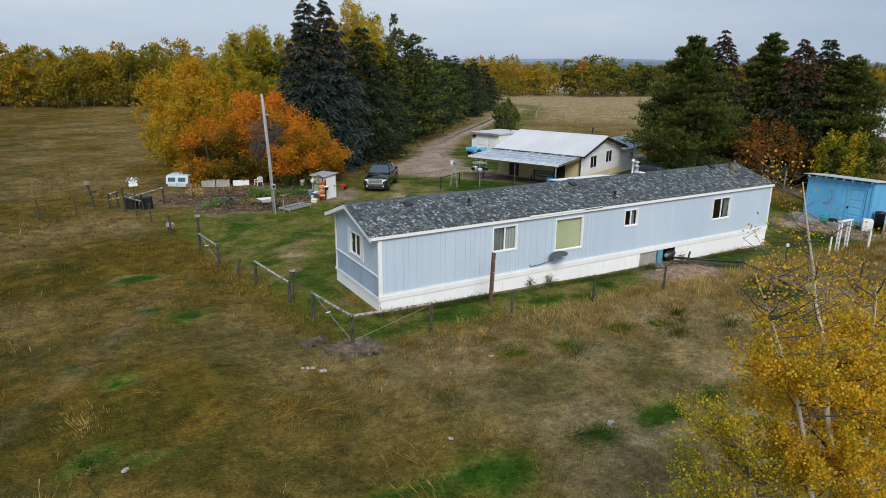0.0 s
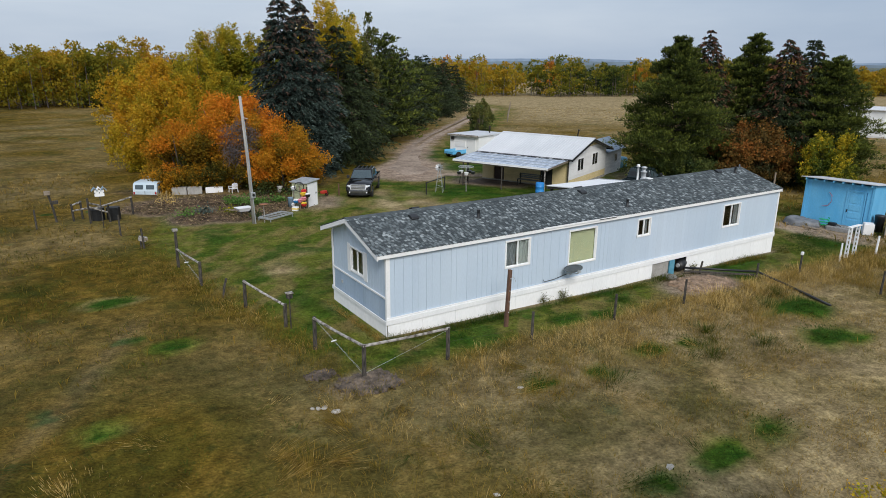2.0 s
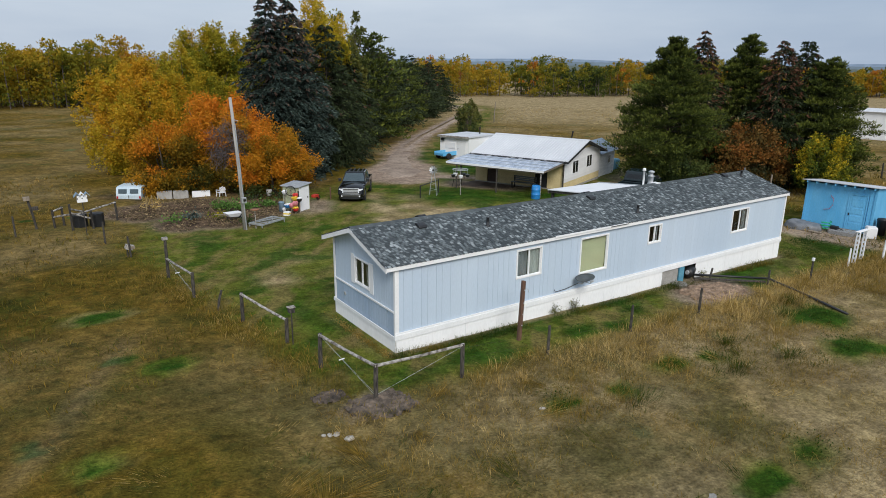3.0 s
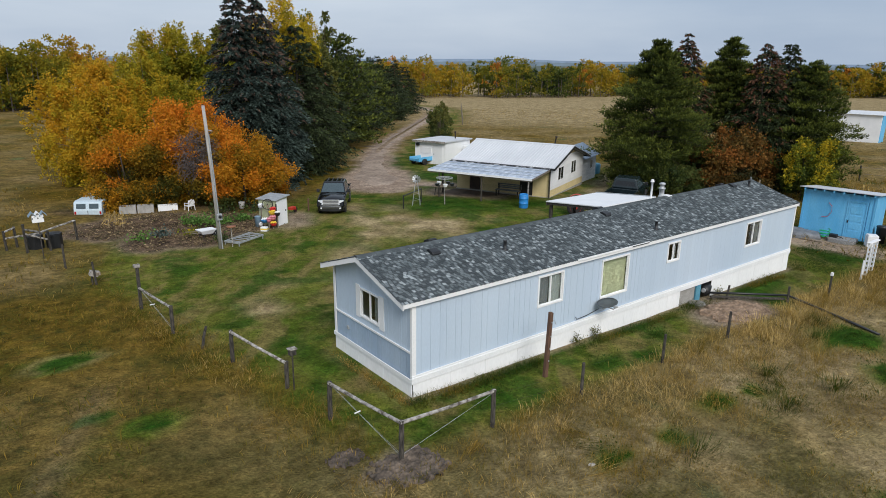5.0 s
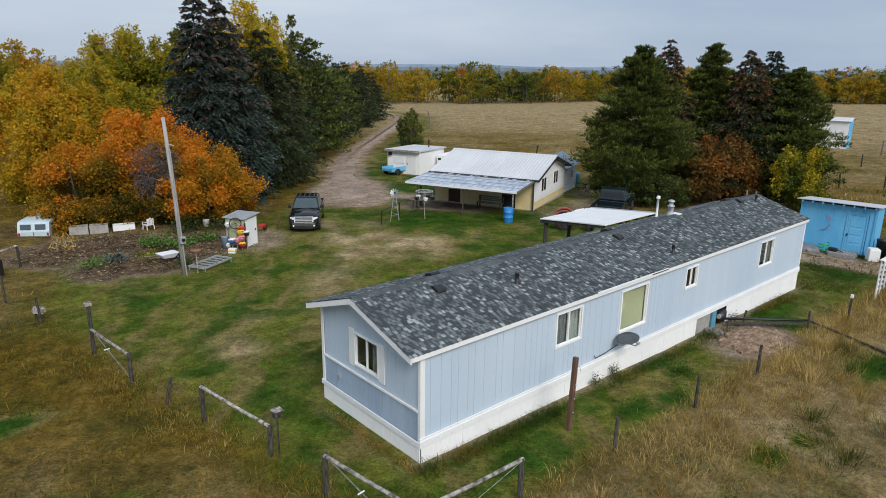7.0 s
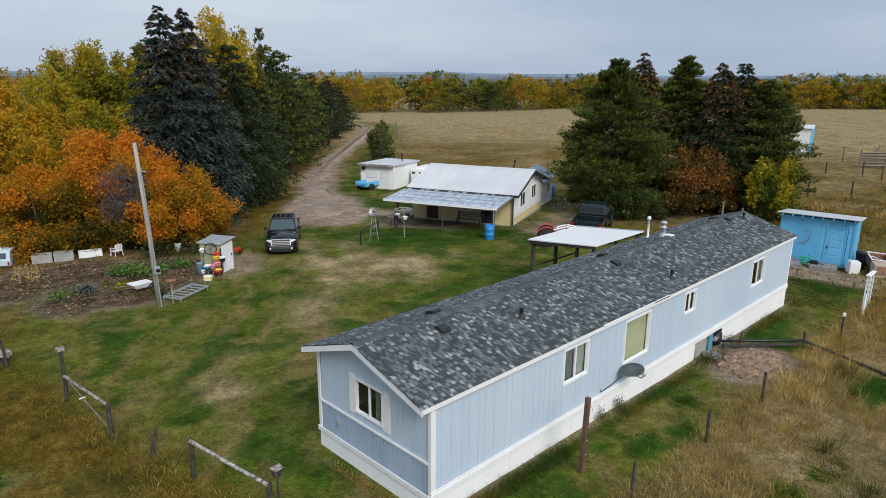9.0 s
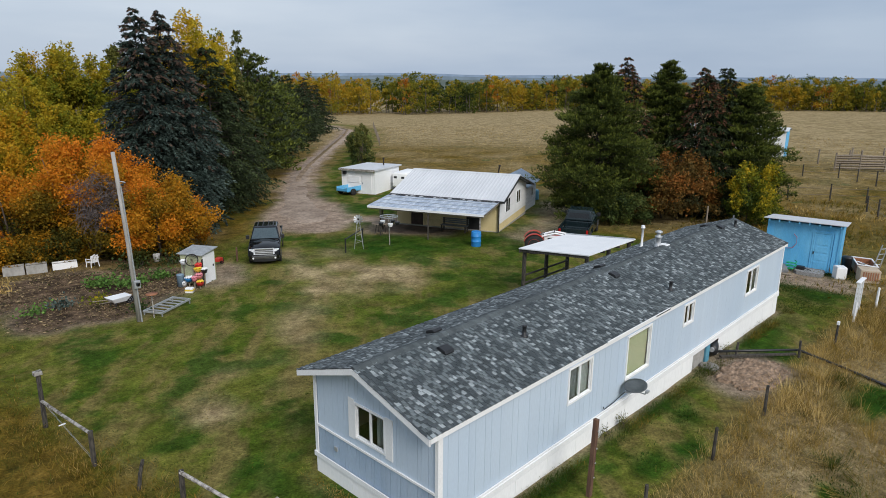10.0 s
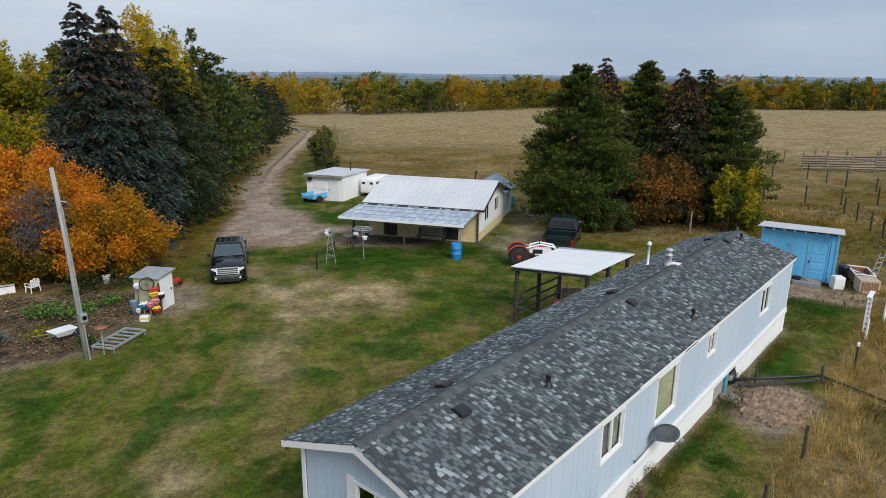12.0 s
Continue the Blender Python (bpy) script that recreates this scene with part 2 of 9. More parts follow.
M_LEAF_ASPEN = foliage("sparse_yellow_aspen_leaves", [(0.0, (0.24, 0.29, 0.03)), (0.45, (0.60, 0.44, 0.03)), (1.0, (0.76, 0.42, 0.035))], through_light=0.5)
M_LEAF_GREEN = foliage("green_leaves", [(0.0, (0.024, 0.04, 0.0144)), (0.6, (0.06, 0.088, 0.024)), (1.0, (0.136, 0.136, 0.032))])
M_LEAF_RUST = foliage("rust_brown_leaves", [(0.0, (0.032, 0.036, 0.014)), (0.45, (0.14, 0.082, 0.02)), (1.0, (0.36, 0.125, 0.028))])
M_LEAF_WOODS = foliage("mixed_autumn_woods_leaves", [(0.0, (0.035, 0.055, 0.016)), (0.3, (0.10, 0.125, 0.02)), (0.55, (0.25, 0.215, 0.02)), (0.84, (0.45, 0.285, 0.024)), (1.0, (0.46, 0.17, 0.025))], through_light=0.45, jitter=0.14)
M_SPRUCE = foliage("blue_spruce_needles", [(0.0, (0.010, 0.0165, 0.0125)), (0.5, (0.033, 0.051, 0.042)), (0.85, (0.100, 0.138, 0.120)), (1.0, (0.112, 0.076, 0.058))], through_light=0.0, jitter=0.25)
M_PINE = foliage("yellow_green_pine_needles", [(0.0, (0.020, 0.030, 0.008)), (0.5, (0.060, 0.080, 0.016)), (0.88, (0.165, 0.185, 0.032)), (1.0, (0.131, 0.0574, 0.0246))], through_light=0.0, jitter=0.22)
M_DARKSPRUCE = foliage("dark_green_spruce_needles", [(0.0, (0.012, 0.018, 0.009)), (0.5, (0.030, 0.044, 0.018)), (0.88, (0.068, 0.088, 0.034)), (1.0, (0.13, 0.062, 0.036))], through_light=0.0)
M_GRASS = foliage("grass_blades", [(0.0, (0.022, 0.066, 0.007)), (0.35, (0.090, 0.088, 0.010)), (0.7, (0.29, 0.18, 0.030)), (1.0, (0.66, 0.48, 0.19))], through_light=0.4, jitter=0.3)


# ---- builders ----
def height(x, y):
    """The lie of the land, in metres."""
    sx = 60 * np.tanh(np.clip(x, -60, 60) / 60)
    sy = 90 * np.tanh(np.maximum(np.asarray(y, float) - 19, -8) / 90)
    return 0.35 - 0.020 * sx - 0.019 * sy


def on_ground(x, y, turn=0.0, sink=0.0):
    return pose(x, y, float(height(x, y)) - sink, 0, 0, turn)


def thing(name, m, label, category, group="", kind=""):
    ob = new(name)
    ob.empty_display_size = 0.2
    ob.matrix_world = m
    return tagged(ob, label, category, group, kind)


def part(name, bm, material, parent=None, label="", smooth=False):
    me = bpy.data.meshes.new(name)
    bm.to_mesh(me)
    bm.free()
    me.materials.append(material)
    if smooth:
        me.polygons.foreach_set("use_smooth", [True] * len(me.polygons))
    ob = new(name, me)
    ob.parent = parent
    return tagged(ob, label)


def shared(name, me, parent, m):
    ob = new(name, me)
    ob.parent = parent
    ob.matrix_basis = m
    return ob


def box(bm, lo, hi, m=None, bevel=0.0):
    """A box between two corners, its edges rounded by bevel."""
    r = bmesh.ops.create_cube(bm, size=1.0)
    vs = r["verts"]
    size = [h - a for a, h in zip(lo, hi)]
    mid = [(h + a) / 2 for a, h in zip(lo, hi)]
    bmesh.ops.scale(bm, vec=size, verts=vs)
    bmesh.ops.translate(bm, vec=mid, verts=vs)
    if bevel:
        es = list({e for v in vs for e in v.link_edges})
        rb = bmesh.ops.bevel(bm, geom=es, offset=bevel, segments=2, affect="EDGES", profile=0.6)
        vs = list({v for f in rb["faces"] for v in f.verts} | {v for v in vs if v.is_valid})
    if m is not None:
        bmesh.ops.transform(bm, matrix=m, verts=[v for v in vs if v.is_valid])
    return vs


def boxes(*items, bevel=0.0):
    bm = bmesh.new()
    for it in items:
        box(bm, it[0], it[1], it[2] if len(it) > 2 else None, bevel)
    return bm


def tube(bm, pts, radii, n=8, cap=True):
    """A tapered round bar along points."""
    rings = []
    pts = [Vector(p) for p in pts]
    for i, p in enumerate(pts):
        d = (pts[min(i + 1, len(pts) - 1)] - pts[max(i - 1, 0)]).normalized()
        q = d.to_track_quat("Z", "Y")
        r = radii[i] if hasattr(radii, "__len__") else radii
        rings.append([bm.verts.new(p + q @ Vector((r * math.cos(6.28319 * k / n), r * math.sin(6.28319 * k / n), 0))) for k in range(n)])
    for a, b in zip(rings, rings[1:]):
        for k in range(n):
            bm.faces.new((a[k], a[(k + 1) % n], b[(k + 1) % n], b[k]))
    if cap:
        bm.faces.new(rings[0][::-1])
        bm.faces.new(rings[-1])
    return bm


def bar(pts, radii, n=8):
    return tube(bmesh.new(), pts, radii, n)


def lathe(profile, n=24, m=None, hollow=False):
    """A turned shape from (radius, z) pairs."""
    bm = bmesh.new()
    rings = [[bm.verts.new((r * math.cos(6.28319 * k / n), r * math.sin(6.28319 * k / n), z)) for k in range(n)] for r, z in profile]
    for a, b in zip(rings, rings[1:]):
        for k in range(n):
            bm.faces.new((a[k], a[(k + 1) % n], b[(k + 1) % n], b[k]))
    if hollow:
        for k in range(n):
            bm.faces.new((rings[-1][k], rings[-1][(k + 1) % n], rings[0][(k + 1) % n], rings[0][k]))
    else:
        bm.faces.new(rings[0][::-1])
        bm.faces.new(rings[-1])
    if m is not None:
        bm.transform(m)
    return bm


def slab(profile, a, b, axis="y", bevel=0.0):
    """A flat outline (pairs) pushed from a to b along an axis."""
    bm = bmesh.new()
    put = {"y": lambda u, v, w: (u, w, v), "x": lambda u, v, w: (w, u, v), "z": lambda u, v, w: (u, v, w)}[axis]
    lo = [bm.verts.new(put(u, v, a)) for u, v in profile]
    hi = [bm.verts.new(put(u, v, b)) for u, v in profile]
    bm.faces.new(lo[::-1])
    bm.faces.new(hi)
    for k in range(len(lo)):
        j = (k + 1) % len(lo)
        bm.faces.new((lo[k], lo[j], hi[j], hi[k]))
    bmesh.ops.recalc_face_normals(bm, faces=bm.faces)
    if bevel:
        bmesh.ops.bevel(bm, geom=list(bm.edges), offset=bevel, segments=2, affect="EDGES", profile=0.6)
    return bm


def quads(name, v, tint, material, parent=None, label=""):
    """A mesh of loose leaves: v is (count, corners, 3)."""
    v = np.asarray(v, np.float32)
    n, c = v.shape[:2]
    me = bpy.data.meshes.new(name)
    me.vertices.add(c * n)
    me.vertices.foreach_set("co", v.ravel())
    me.loops.add(c * n)
    me.loops.foreach_set("vertex_index", np.arange(c * n, dtype=np.int32))
    me.polygons.add(n)
    me.polygons.foreach_set("loop_start", np.arange(0, c * n, c, dtype=np.int32))
    me.update(calc_edges=True)
    at = me.attributes.new("tint", "FLOAT", "POINT")
    at.data.foreach_set("value", np.repeat(np.clip(tint, 0, 1), c).astype(np.float32))
    me.materials.append(material)
    ob = new(name, me)
    ob.parent = parent
    return tagged(ob, label)


def leaf_tris(rng, at, along, long, wide):
    """Small pointed leaves or needle sprays, each one triangle, lying along given ways."""
    n = len(at)
    along = along / np.linalg.norm(along, axis=1, keepdims=True)
    side = np.cross(along, rng.normal(size=(n, 3)))
    side /= np.linalg.norm(side, axis=1, keepdims=True)
    a, s = along * long[:, None], side * wide[:, None]
    return np.stack([at - a * 0.45 - s / 2, at - a * 0.3 + s / 2, at + a * 0.55], axis=1)


def leaf_quads(rng, at, along, long, wide):
    """Diamond leaves at points, lying along given ways."""
    n = len(at)
    along = along / np.linalg.norm(along, axis=1, keepdims=True)
    side = np.cross(along, rng.normal(size=(n, 3)))
    side /= np.linalg.norm(side, axis=1, keepdims=True)
    up = np.cross(side, along) * (0.15 * long)[:, None]
    a, s = along * long[:, None], side * wide[:, None]
    return np.stack([at - a / 2, at + s / 2 + up * 0.5, at + a / 2, at - s / 2 + up * 0.5], axis=1)


def limb_tubes(bm, base, tips, r0, seed):
    rg = random.Random(seed)
    for tip in tips:
        b, t = Vector(base), Vector(tip)
        start = b.lerp(Vector((b.x, b.y, t.z)), rg.uniform(0.25, 0.6))
        mid = start.lerp(t, 0.5) + Vector((rg.uniform(-0.2, 0.2), rg.uniform(-0.2, 0.2), rg.uniform(0.0, 0.3)))
        tube(bm, [start, mid, t], [r0, r0 * 0.6, r0 * 0.2], 5)


def in_ball(rng, n, power=0.42):
    """Points in a unit ball, rather nearer to its skin."""
    v = rng.normal(size=(n, 3))
    return v / np.linalg.norm(v, axis=1, keepdims=True) * rng.uniform(0, 1, (n, 1)) ** power


def crown_seats(rng, form, clumps, tall, wide, low, flat, seed):
    """Where the clumps of a crown sit: a rounded dome, or flame-shaped leaders side by side."""
    h = (tall - low) / 2
    if form == "leaders":
        lead = max(3, round(wide * 0.62))
        a = 2.4 * np.arange(lead) + seed
        r = wide * 0.33 * np.sqrt((np.arange(lead) + 0.3) / lead)
        top = tall * (1.0 - 0.22 * rng.uniform(0, 1, lead) * (np.arange(lead) > 0) - 0.06 * r / (wide * 0.33))
        k = rng.integers(0, lead, clumps)
        q = rng.uniform(0.0, 1.0, clumps) ** 0.72
        swell = wide * (0.31 * np.sin(np.pi * np.clip(0.20 + 0.80 * q, 0, 1)) ** 0.6 + 0.02)
        b = rng.uniform(0, 6.28, clumps)
        rr = swell * np.sqrt(rng.uniform(0.05, 1, clumps))
        c = np.stack([(r * np.cos(a))[k] * (0.85 + 0.3 * q) + rr * np.cos(b), (r * np.sin(a))[k] * flat * (0.85 + 0.3 * q) + rr * np.sin(b), low + 0.2 + (top[k] - low - 0.25) * q], -1)
        return c, rng.uniform(0.7, 1.25, clumps) * (1.1 - 0.42 * q)
    if low < 1.6:
        # low crowns reach the ground all round
        a, r = rng.uniform(0, 6.28, clumps), rng.uniform(0.02, 1, clumps) ** 0.5 * 0.93
        lobe = 1 + 0.16 * np.sin(3 * a + seed) + 0.10 * np.sin(5 * a + 2 * seed)
        zt = np.sqrt(1 - 0.86 * r * r) * (1 - 0.96 * rng.uniform(0, 1, clumps) ** 1.35)
        c = np.stack([r * lobe * np.cos(a), r * lobe * np.sin(a), (1.9 * zt - 0.95) * (0.9 + 0.14 * np.sin(4 * a + 1.7 * seed) * r)], -1)
    else:
        c = rng.normal(size=(clumps, 3))
        c /= np.linalg.norm(c, axis=1, keepdims=True)
        c *= rng.uniform(0.2, 1.0, (clumps, 1)) ** 0.5 * rng.uniform(0.8, 1.06, (clumps, 1)) * 0.86
    return c * np.array([wide / 2, wide / 2 * flat, h]) + np.array([0, 0, low + h]), rng.uniform(0.75, 1.35, clumps)


def broadleaf(name, m, seed, tall, wide, low, leaves, leaf, material, label, category="tree", tint=(0.5, 0.25), bark=None, clumps=40, trunk_r=0.14, group="", flat=1.0, trunks=1, clump=0.17, fan=0.0, form="dome", shade_rise=0.3):
    """A leafy tree or bush: trunk and limbs, and a crown of clumped leaves with gaps."""
    rng = np.random.default_rng(seed)
    ob = thing(name, m, label, category, group)
    h = (tall - low) / 2
    c, size = crown_seats(rng, form, clumps, tall, wide, low, flat, seed)
    size = size * wide * clump
    bm = bmesh.new()
    for k in range(trunks):
        a = 6.28 * k / max(trunks, 1)
        o = 0.0 if trunks == 1 else wide * 0.1
        tube(bm, [(o * math.cos(a), o * math.sin(a), -0.2), (o * 1.5 * math.cos(a), o * 1.5 * math.sin(a), low + h * 0.6), (o * 2.6 * math.cos(a), o * 2.6 * math.sin(a), tall * 0.84)], [trunk_r, trunk_r * 0.7, trunk_r * 0.12], 7)
    limb_tubes(bm, (0, 0, low * 0.5), [tuple(p) for p in c[: min(clumps, 30)]], trunk_r * 0.35, seed)
    part("trunk", bm, bark or M_BARK, ob, smooth=True)
    # each clump is made of small sprigs that point out and up, each sprig of leaves
    sprigs = max(leaves // 13, 1)
    which = rng.choice(clumps, sprigs, p=size ** 2 / (size ** 2).sum())
    sp = c[which] + in_ball(rng, sprigs, 0.5) * size[which][:, None] * np.array([1.0, 1.0, 1.5 if form == "leaders" else 0.85])
    mid = np.array([0, 0, low + 0.25 * h])
    way = (sp - mid) * np.array([1, 1, 0.7])
    way = way / np.linalg.norm(way, axis=1, keepdims=True) * (0.35 + fan) + rng.normal(size=(sprigs, 3)) * 0.45 + np.array([0, 0, 0.35])
    way /= np.linalg.norm(way, axis=1, keepdims=True)
    own = rng.integers(0, sprigs, leaves)
    reach = (wide * 0.018 + 0.17) * (1 + 0.8 * fan)
    at = sp[own] + way[own] * (rng.uniform(-0.6, 1.0, leaves) * reach)[:, None] + rng.normal(size=(leaves, 3)) * reach * 0.28
    at[:, 2] = np.maximum(at[:, 2], 0.1)
    lie = rng.normal(size=(leaves, 3)) * 0.8 + way[own] * 0.7 + np.array([0, 0, -0.3])
    long = leaf * rng.uniform(0.7, 1.5, leaves)
    # inner and lower leaves get darker tints, painting in the crown's own shade
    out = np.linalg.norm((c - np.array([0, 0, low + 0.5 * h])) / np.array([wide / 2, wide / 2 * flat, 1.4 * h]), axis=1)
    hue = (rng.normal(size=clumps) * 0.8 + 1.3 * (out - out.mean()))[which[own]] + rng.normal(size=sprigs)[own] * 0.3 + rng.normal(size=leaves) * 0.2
    t = tint[0] + tint[1] * hue + shade_rise * tint[1] * (at[:, 2] - low - h) / h
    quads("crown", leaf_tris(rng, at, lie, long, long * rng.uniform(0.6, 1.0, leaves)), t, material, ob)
    return ob


def conifer(name, m, seed, tall, wide, material, label, group="", whorls=26, per=8, sprays=90, cones=0.0, droop=0.35, low=0.5, ragged=0.25, spray=0.3, power=0.85, up=0.0, plump=0.15, bare=0.08):
    """A spruce or pine: whorls of boughs, each of several needle-clad fingers; they droop, or with up they lift at the ends."""
    rng = np.random.default_rng(seed)
    ob = thing(name, m, label, "tree", group)
    bm = bmesh.new()
    tube(bm, [(0, 0, -0.3), (0.03, 0, tall * 0.5), (0, 0.02, tall * 0.96)], [0.15 * tall / 10, 0.07 * tall / 10, 0.010], 7)
    at, way, tnt, size = [], [], [], []
    lean = rng.uniform(0, 6.28)
    for i in range(whorls):
        f = min(max((i + rng.uniform(-0.35, 0.35)) / whorls, 0), 0.99)
        z = low + (tall * 0.985 - low) * f ** 0.95
        r = wide / 2 * (1 - f) ** power * min(1.0, 0.62 + 1.7 * f) + 0.14
        n = max(4, round(per * (0.6 + 0.5 * (1 - f))))
        a0 = rng.uniform(0, 6.28)
        for k in range(n):
            a = a0 + 6.28 * k / n + rng.uniform(-0.4, 0.4)
            reach = r * (1 + ragged * rng.uniform(-1.3, 0.9)) * (1 + 0.10 * math.cos(a - lean))
            d = np.array([math.cos(a), math.sin(a), 0.0])
            side = np.array([-d[1], d[0], 0.0])
            zz = z + rng.uniform(-0.5, 0.5) * tall / whorls
            dip = (0.34 * f - droop * (1 - f) ** 0.7) * (1 - up) + up * (0.50 * f - 0.02) + rng.uniform(-0.1, 0.1)
            root = np.array([0.0, 0.0, zz])
            tip = root + d * reach + np.array([0, 0, dip * reach])
            if k % 2 == 0:
                tube(bm, [root, (root + tip) / 2 + np.array([0, 0, 0.06 * reach]), tip], [0.03, 0.02, 0.006], 4, cap=False)
            # the fingers: the bough itself and its side shoots
            ends = [(root + (tip - root) * bare, tip)]
            for q in range(2 + int(reach * 2.6)):
                u = rng.uniform(0.30, 0.95)
                p = root + (tip - root) * u
                sg = 1 if q % 2 else -1
                ln = reach * (0.16 + 0.42 * (1 - u)) + 0.14
                w = d * 0.85 + side * sg * rng.uniform(0.35, 0.95) + np.array([0, 0, (0.35 * up - 0.32 * (1 - up)) + rng.uniform(-0.15, 0.15)])
                ends.append((p, p + w / np.linalg.norm(w) * ln))
            e0, e1 = np.array([e[0] for e in ends]), np.array([e[1] for e in ends])
            ln = np.linalg.norm(e1 - e0, axis=1) + 0.1
            count = max(26, round(sprays * (0.22 + 0.9 * reach / (wide / 2))))
            pick = rng.choice(len(ends), count, p=ln / ln.sum())
            v = rng.uniform(0, 1, count) ** 0.8
            axis = (e1 - e0)[pick] / ln[pick][:, None]
            p = e0[pick] + (e1 - e0)[pick] * v[:, None]
            p[:, 2] += (0.10 - 0.22 * v * v * (1 - up) + 0.16 * v * v * up) * ln[pick]
            off = in_ball(rng, count, 0.6)
            fat = plump * (1.15 - 0.65 * v) * (0.55 + 0.45 * min(1.0, reach))
            p += off * fat[:, None]
            at.append(p)
            way.append(axis * (0.9 - 0.4 * up) + off * 0.75 + np.array([0, 0, 0.75 * up - 0.18 * (1 - up)]) + rng.normal(size=(count, 3)) * 0.25 * up)
            # lit finger tops and shaded undersides are painted in through the needle tint
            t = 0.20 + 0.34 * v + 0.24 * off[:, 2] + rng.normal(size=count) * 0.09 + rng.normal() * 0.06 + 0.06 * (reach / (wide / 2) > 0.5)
            hit = (v > 0.66 - 0.5 * max(f - 0.5, 0.0)) & (rng.uniform(size=len(ends)) < cones * min(1.0, max((f - 0.28) / 0.5, 0.0)))[pick]
            tnt.append(np.where(hit, 1.0, np.clip(t, 0, 0.85)))
            size.append(np.full(count, min(1.0, 0.62 + 0.4 * reach)))
    part("trunk", bm, M_DARKBARK, ob, smooth=True)
    at, way, tnt = np.concatenate(at), np.concatenate(way), np.concatenate(tnt)
    long = spray * rng.uniform(0.6, 1.4, len(at)) * np.concatenate(size)
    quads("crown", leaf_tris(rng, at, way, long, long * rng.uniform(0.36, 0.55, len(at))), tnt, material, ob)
    return ob


# ---- land ----
def lattice(x, y, cell, seed):
    """Smooth noise over the plan, about -1 to 1."""
    rng = np.random.default_rng(seed)
    tab = rng.uniform(-1, 1, (256, 256))
    u, v = np.asarray(x) / cell, np.asarray(y) / cell
    i, j = np.floor(u).astype(int), np.floor(v).astype(int)
    f, g = u - i, v - j
    f, g = f * f * (3 - 2 * f), g * g * (3 - 2 * g)
    a, b = tab[i % 256, j % 256], tab[(i + 1) % 256, j % 256]
    c, d = tab[i % 256, (j + 1) % 256], tab[(i + 1) % 256, (j + 1) % 256]
    return (a * (1 - f) + b * f) * (1 - g) + (c * (1 - f) + d * f) * g


def step(v, soft):
    return 1 / (1 + np.exp(-np.clip(v / soft, -40, 40)))


def to_line(x, y, pts):
    """Distance to a line of points on the plan."""
    best = np.full(np.shape(x), 1e9)
    for (ax, ay), (bx, by) in zip(pts, pts[1:]):
        dx, dy = bx - ax, by - ay
        t = np.clip(((x - ax) * dx + (y - ay) * dy) / (dx * dx + dy * dy), 0, 1)
        best = np.minimum(best, np.hypot(x - ax - t * dx, y - ay - t * dy))
    return best


DRIVE = [(24.0, 47.2), (26.6, 52.4), (31.2, 60.1), (37.5, 68.8), (45.4, 78.1), (61.8, 95.7), (75.0, 109.5), (86.0, 122.0), (91.0, 136.0), (90.0, 160.0)]
BRANCH = [(25.5, 49.0), (28.0, 46.4), (30.2, 44.3)]
TRACKS = [[(18.5, 42.0), (16.5, 37.0), (11.5, 31.0), (6.5, 27.5)], [(20.0, 40.5), (18.6, 37.0), (20.0, 34.0)]]
GREEN = [(-0.85, 17.45, 0.5), (-1.65, 14.0, 0.5), (-0.92, 13.6, 0.42), (5.0, 9.8, 0.9), (3.4, 9.9, 0.6), (9.65, 9.85, 0.7), (11.8, 10.0, 0.7), (7.8, 9.9, 0.6), (12.9, 14.4, 0.55), (14.3, 14.15, 0.5), (8.8, 14.3, 0.6), (10.5, 14.1, 0.5), (18.7, 12.2, 1.0), (20.4, 14.3, 1.3), (8.6, 17.9, 0.55), (9.4, 17.4, 0.5), (12.6, 17.5, 0.7), (14.0, 17.2, 0.6), (15.6, 17.9, 0.5), (0.2, 22.6, 0.5), (0.3, 26.5, 0.7), (1.3, 21.5, 0.7)]
BED = [(7.0, 39.6), (10.6, 41.2), (8.0, 43.5), (5.2, 43.2)]


def fence_x(y):
    return 5.0 - (np.asarray(y) - 17.0) * 0.155


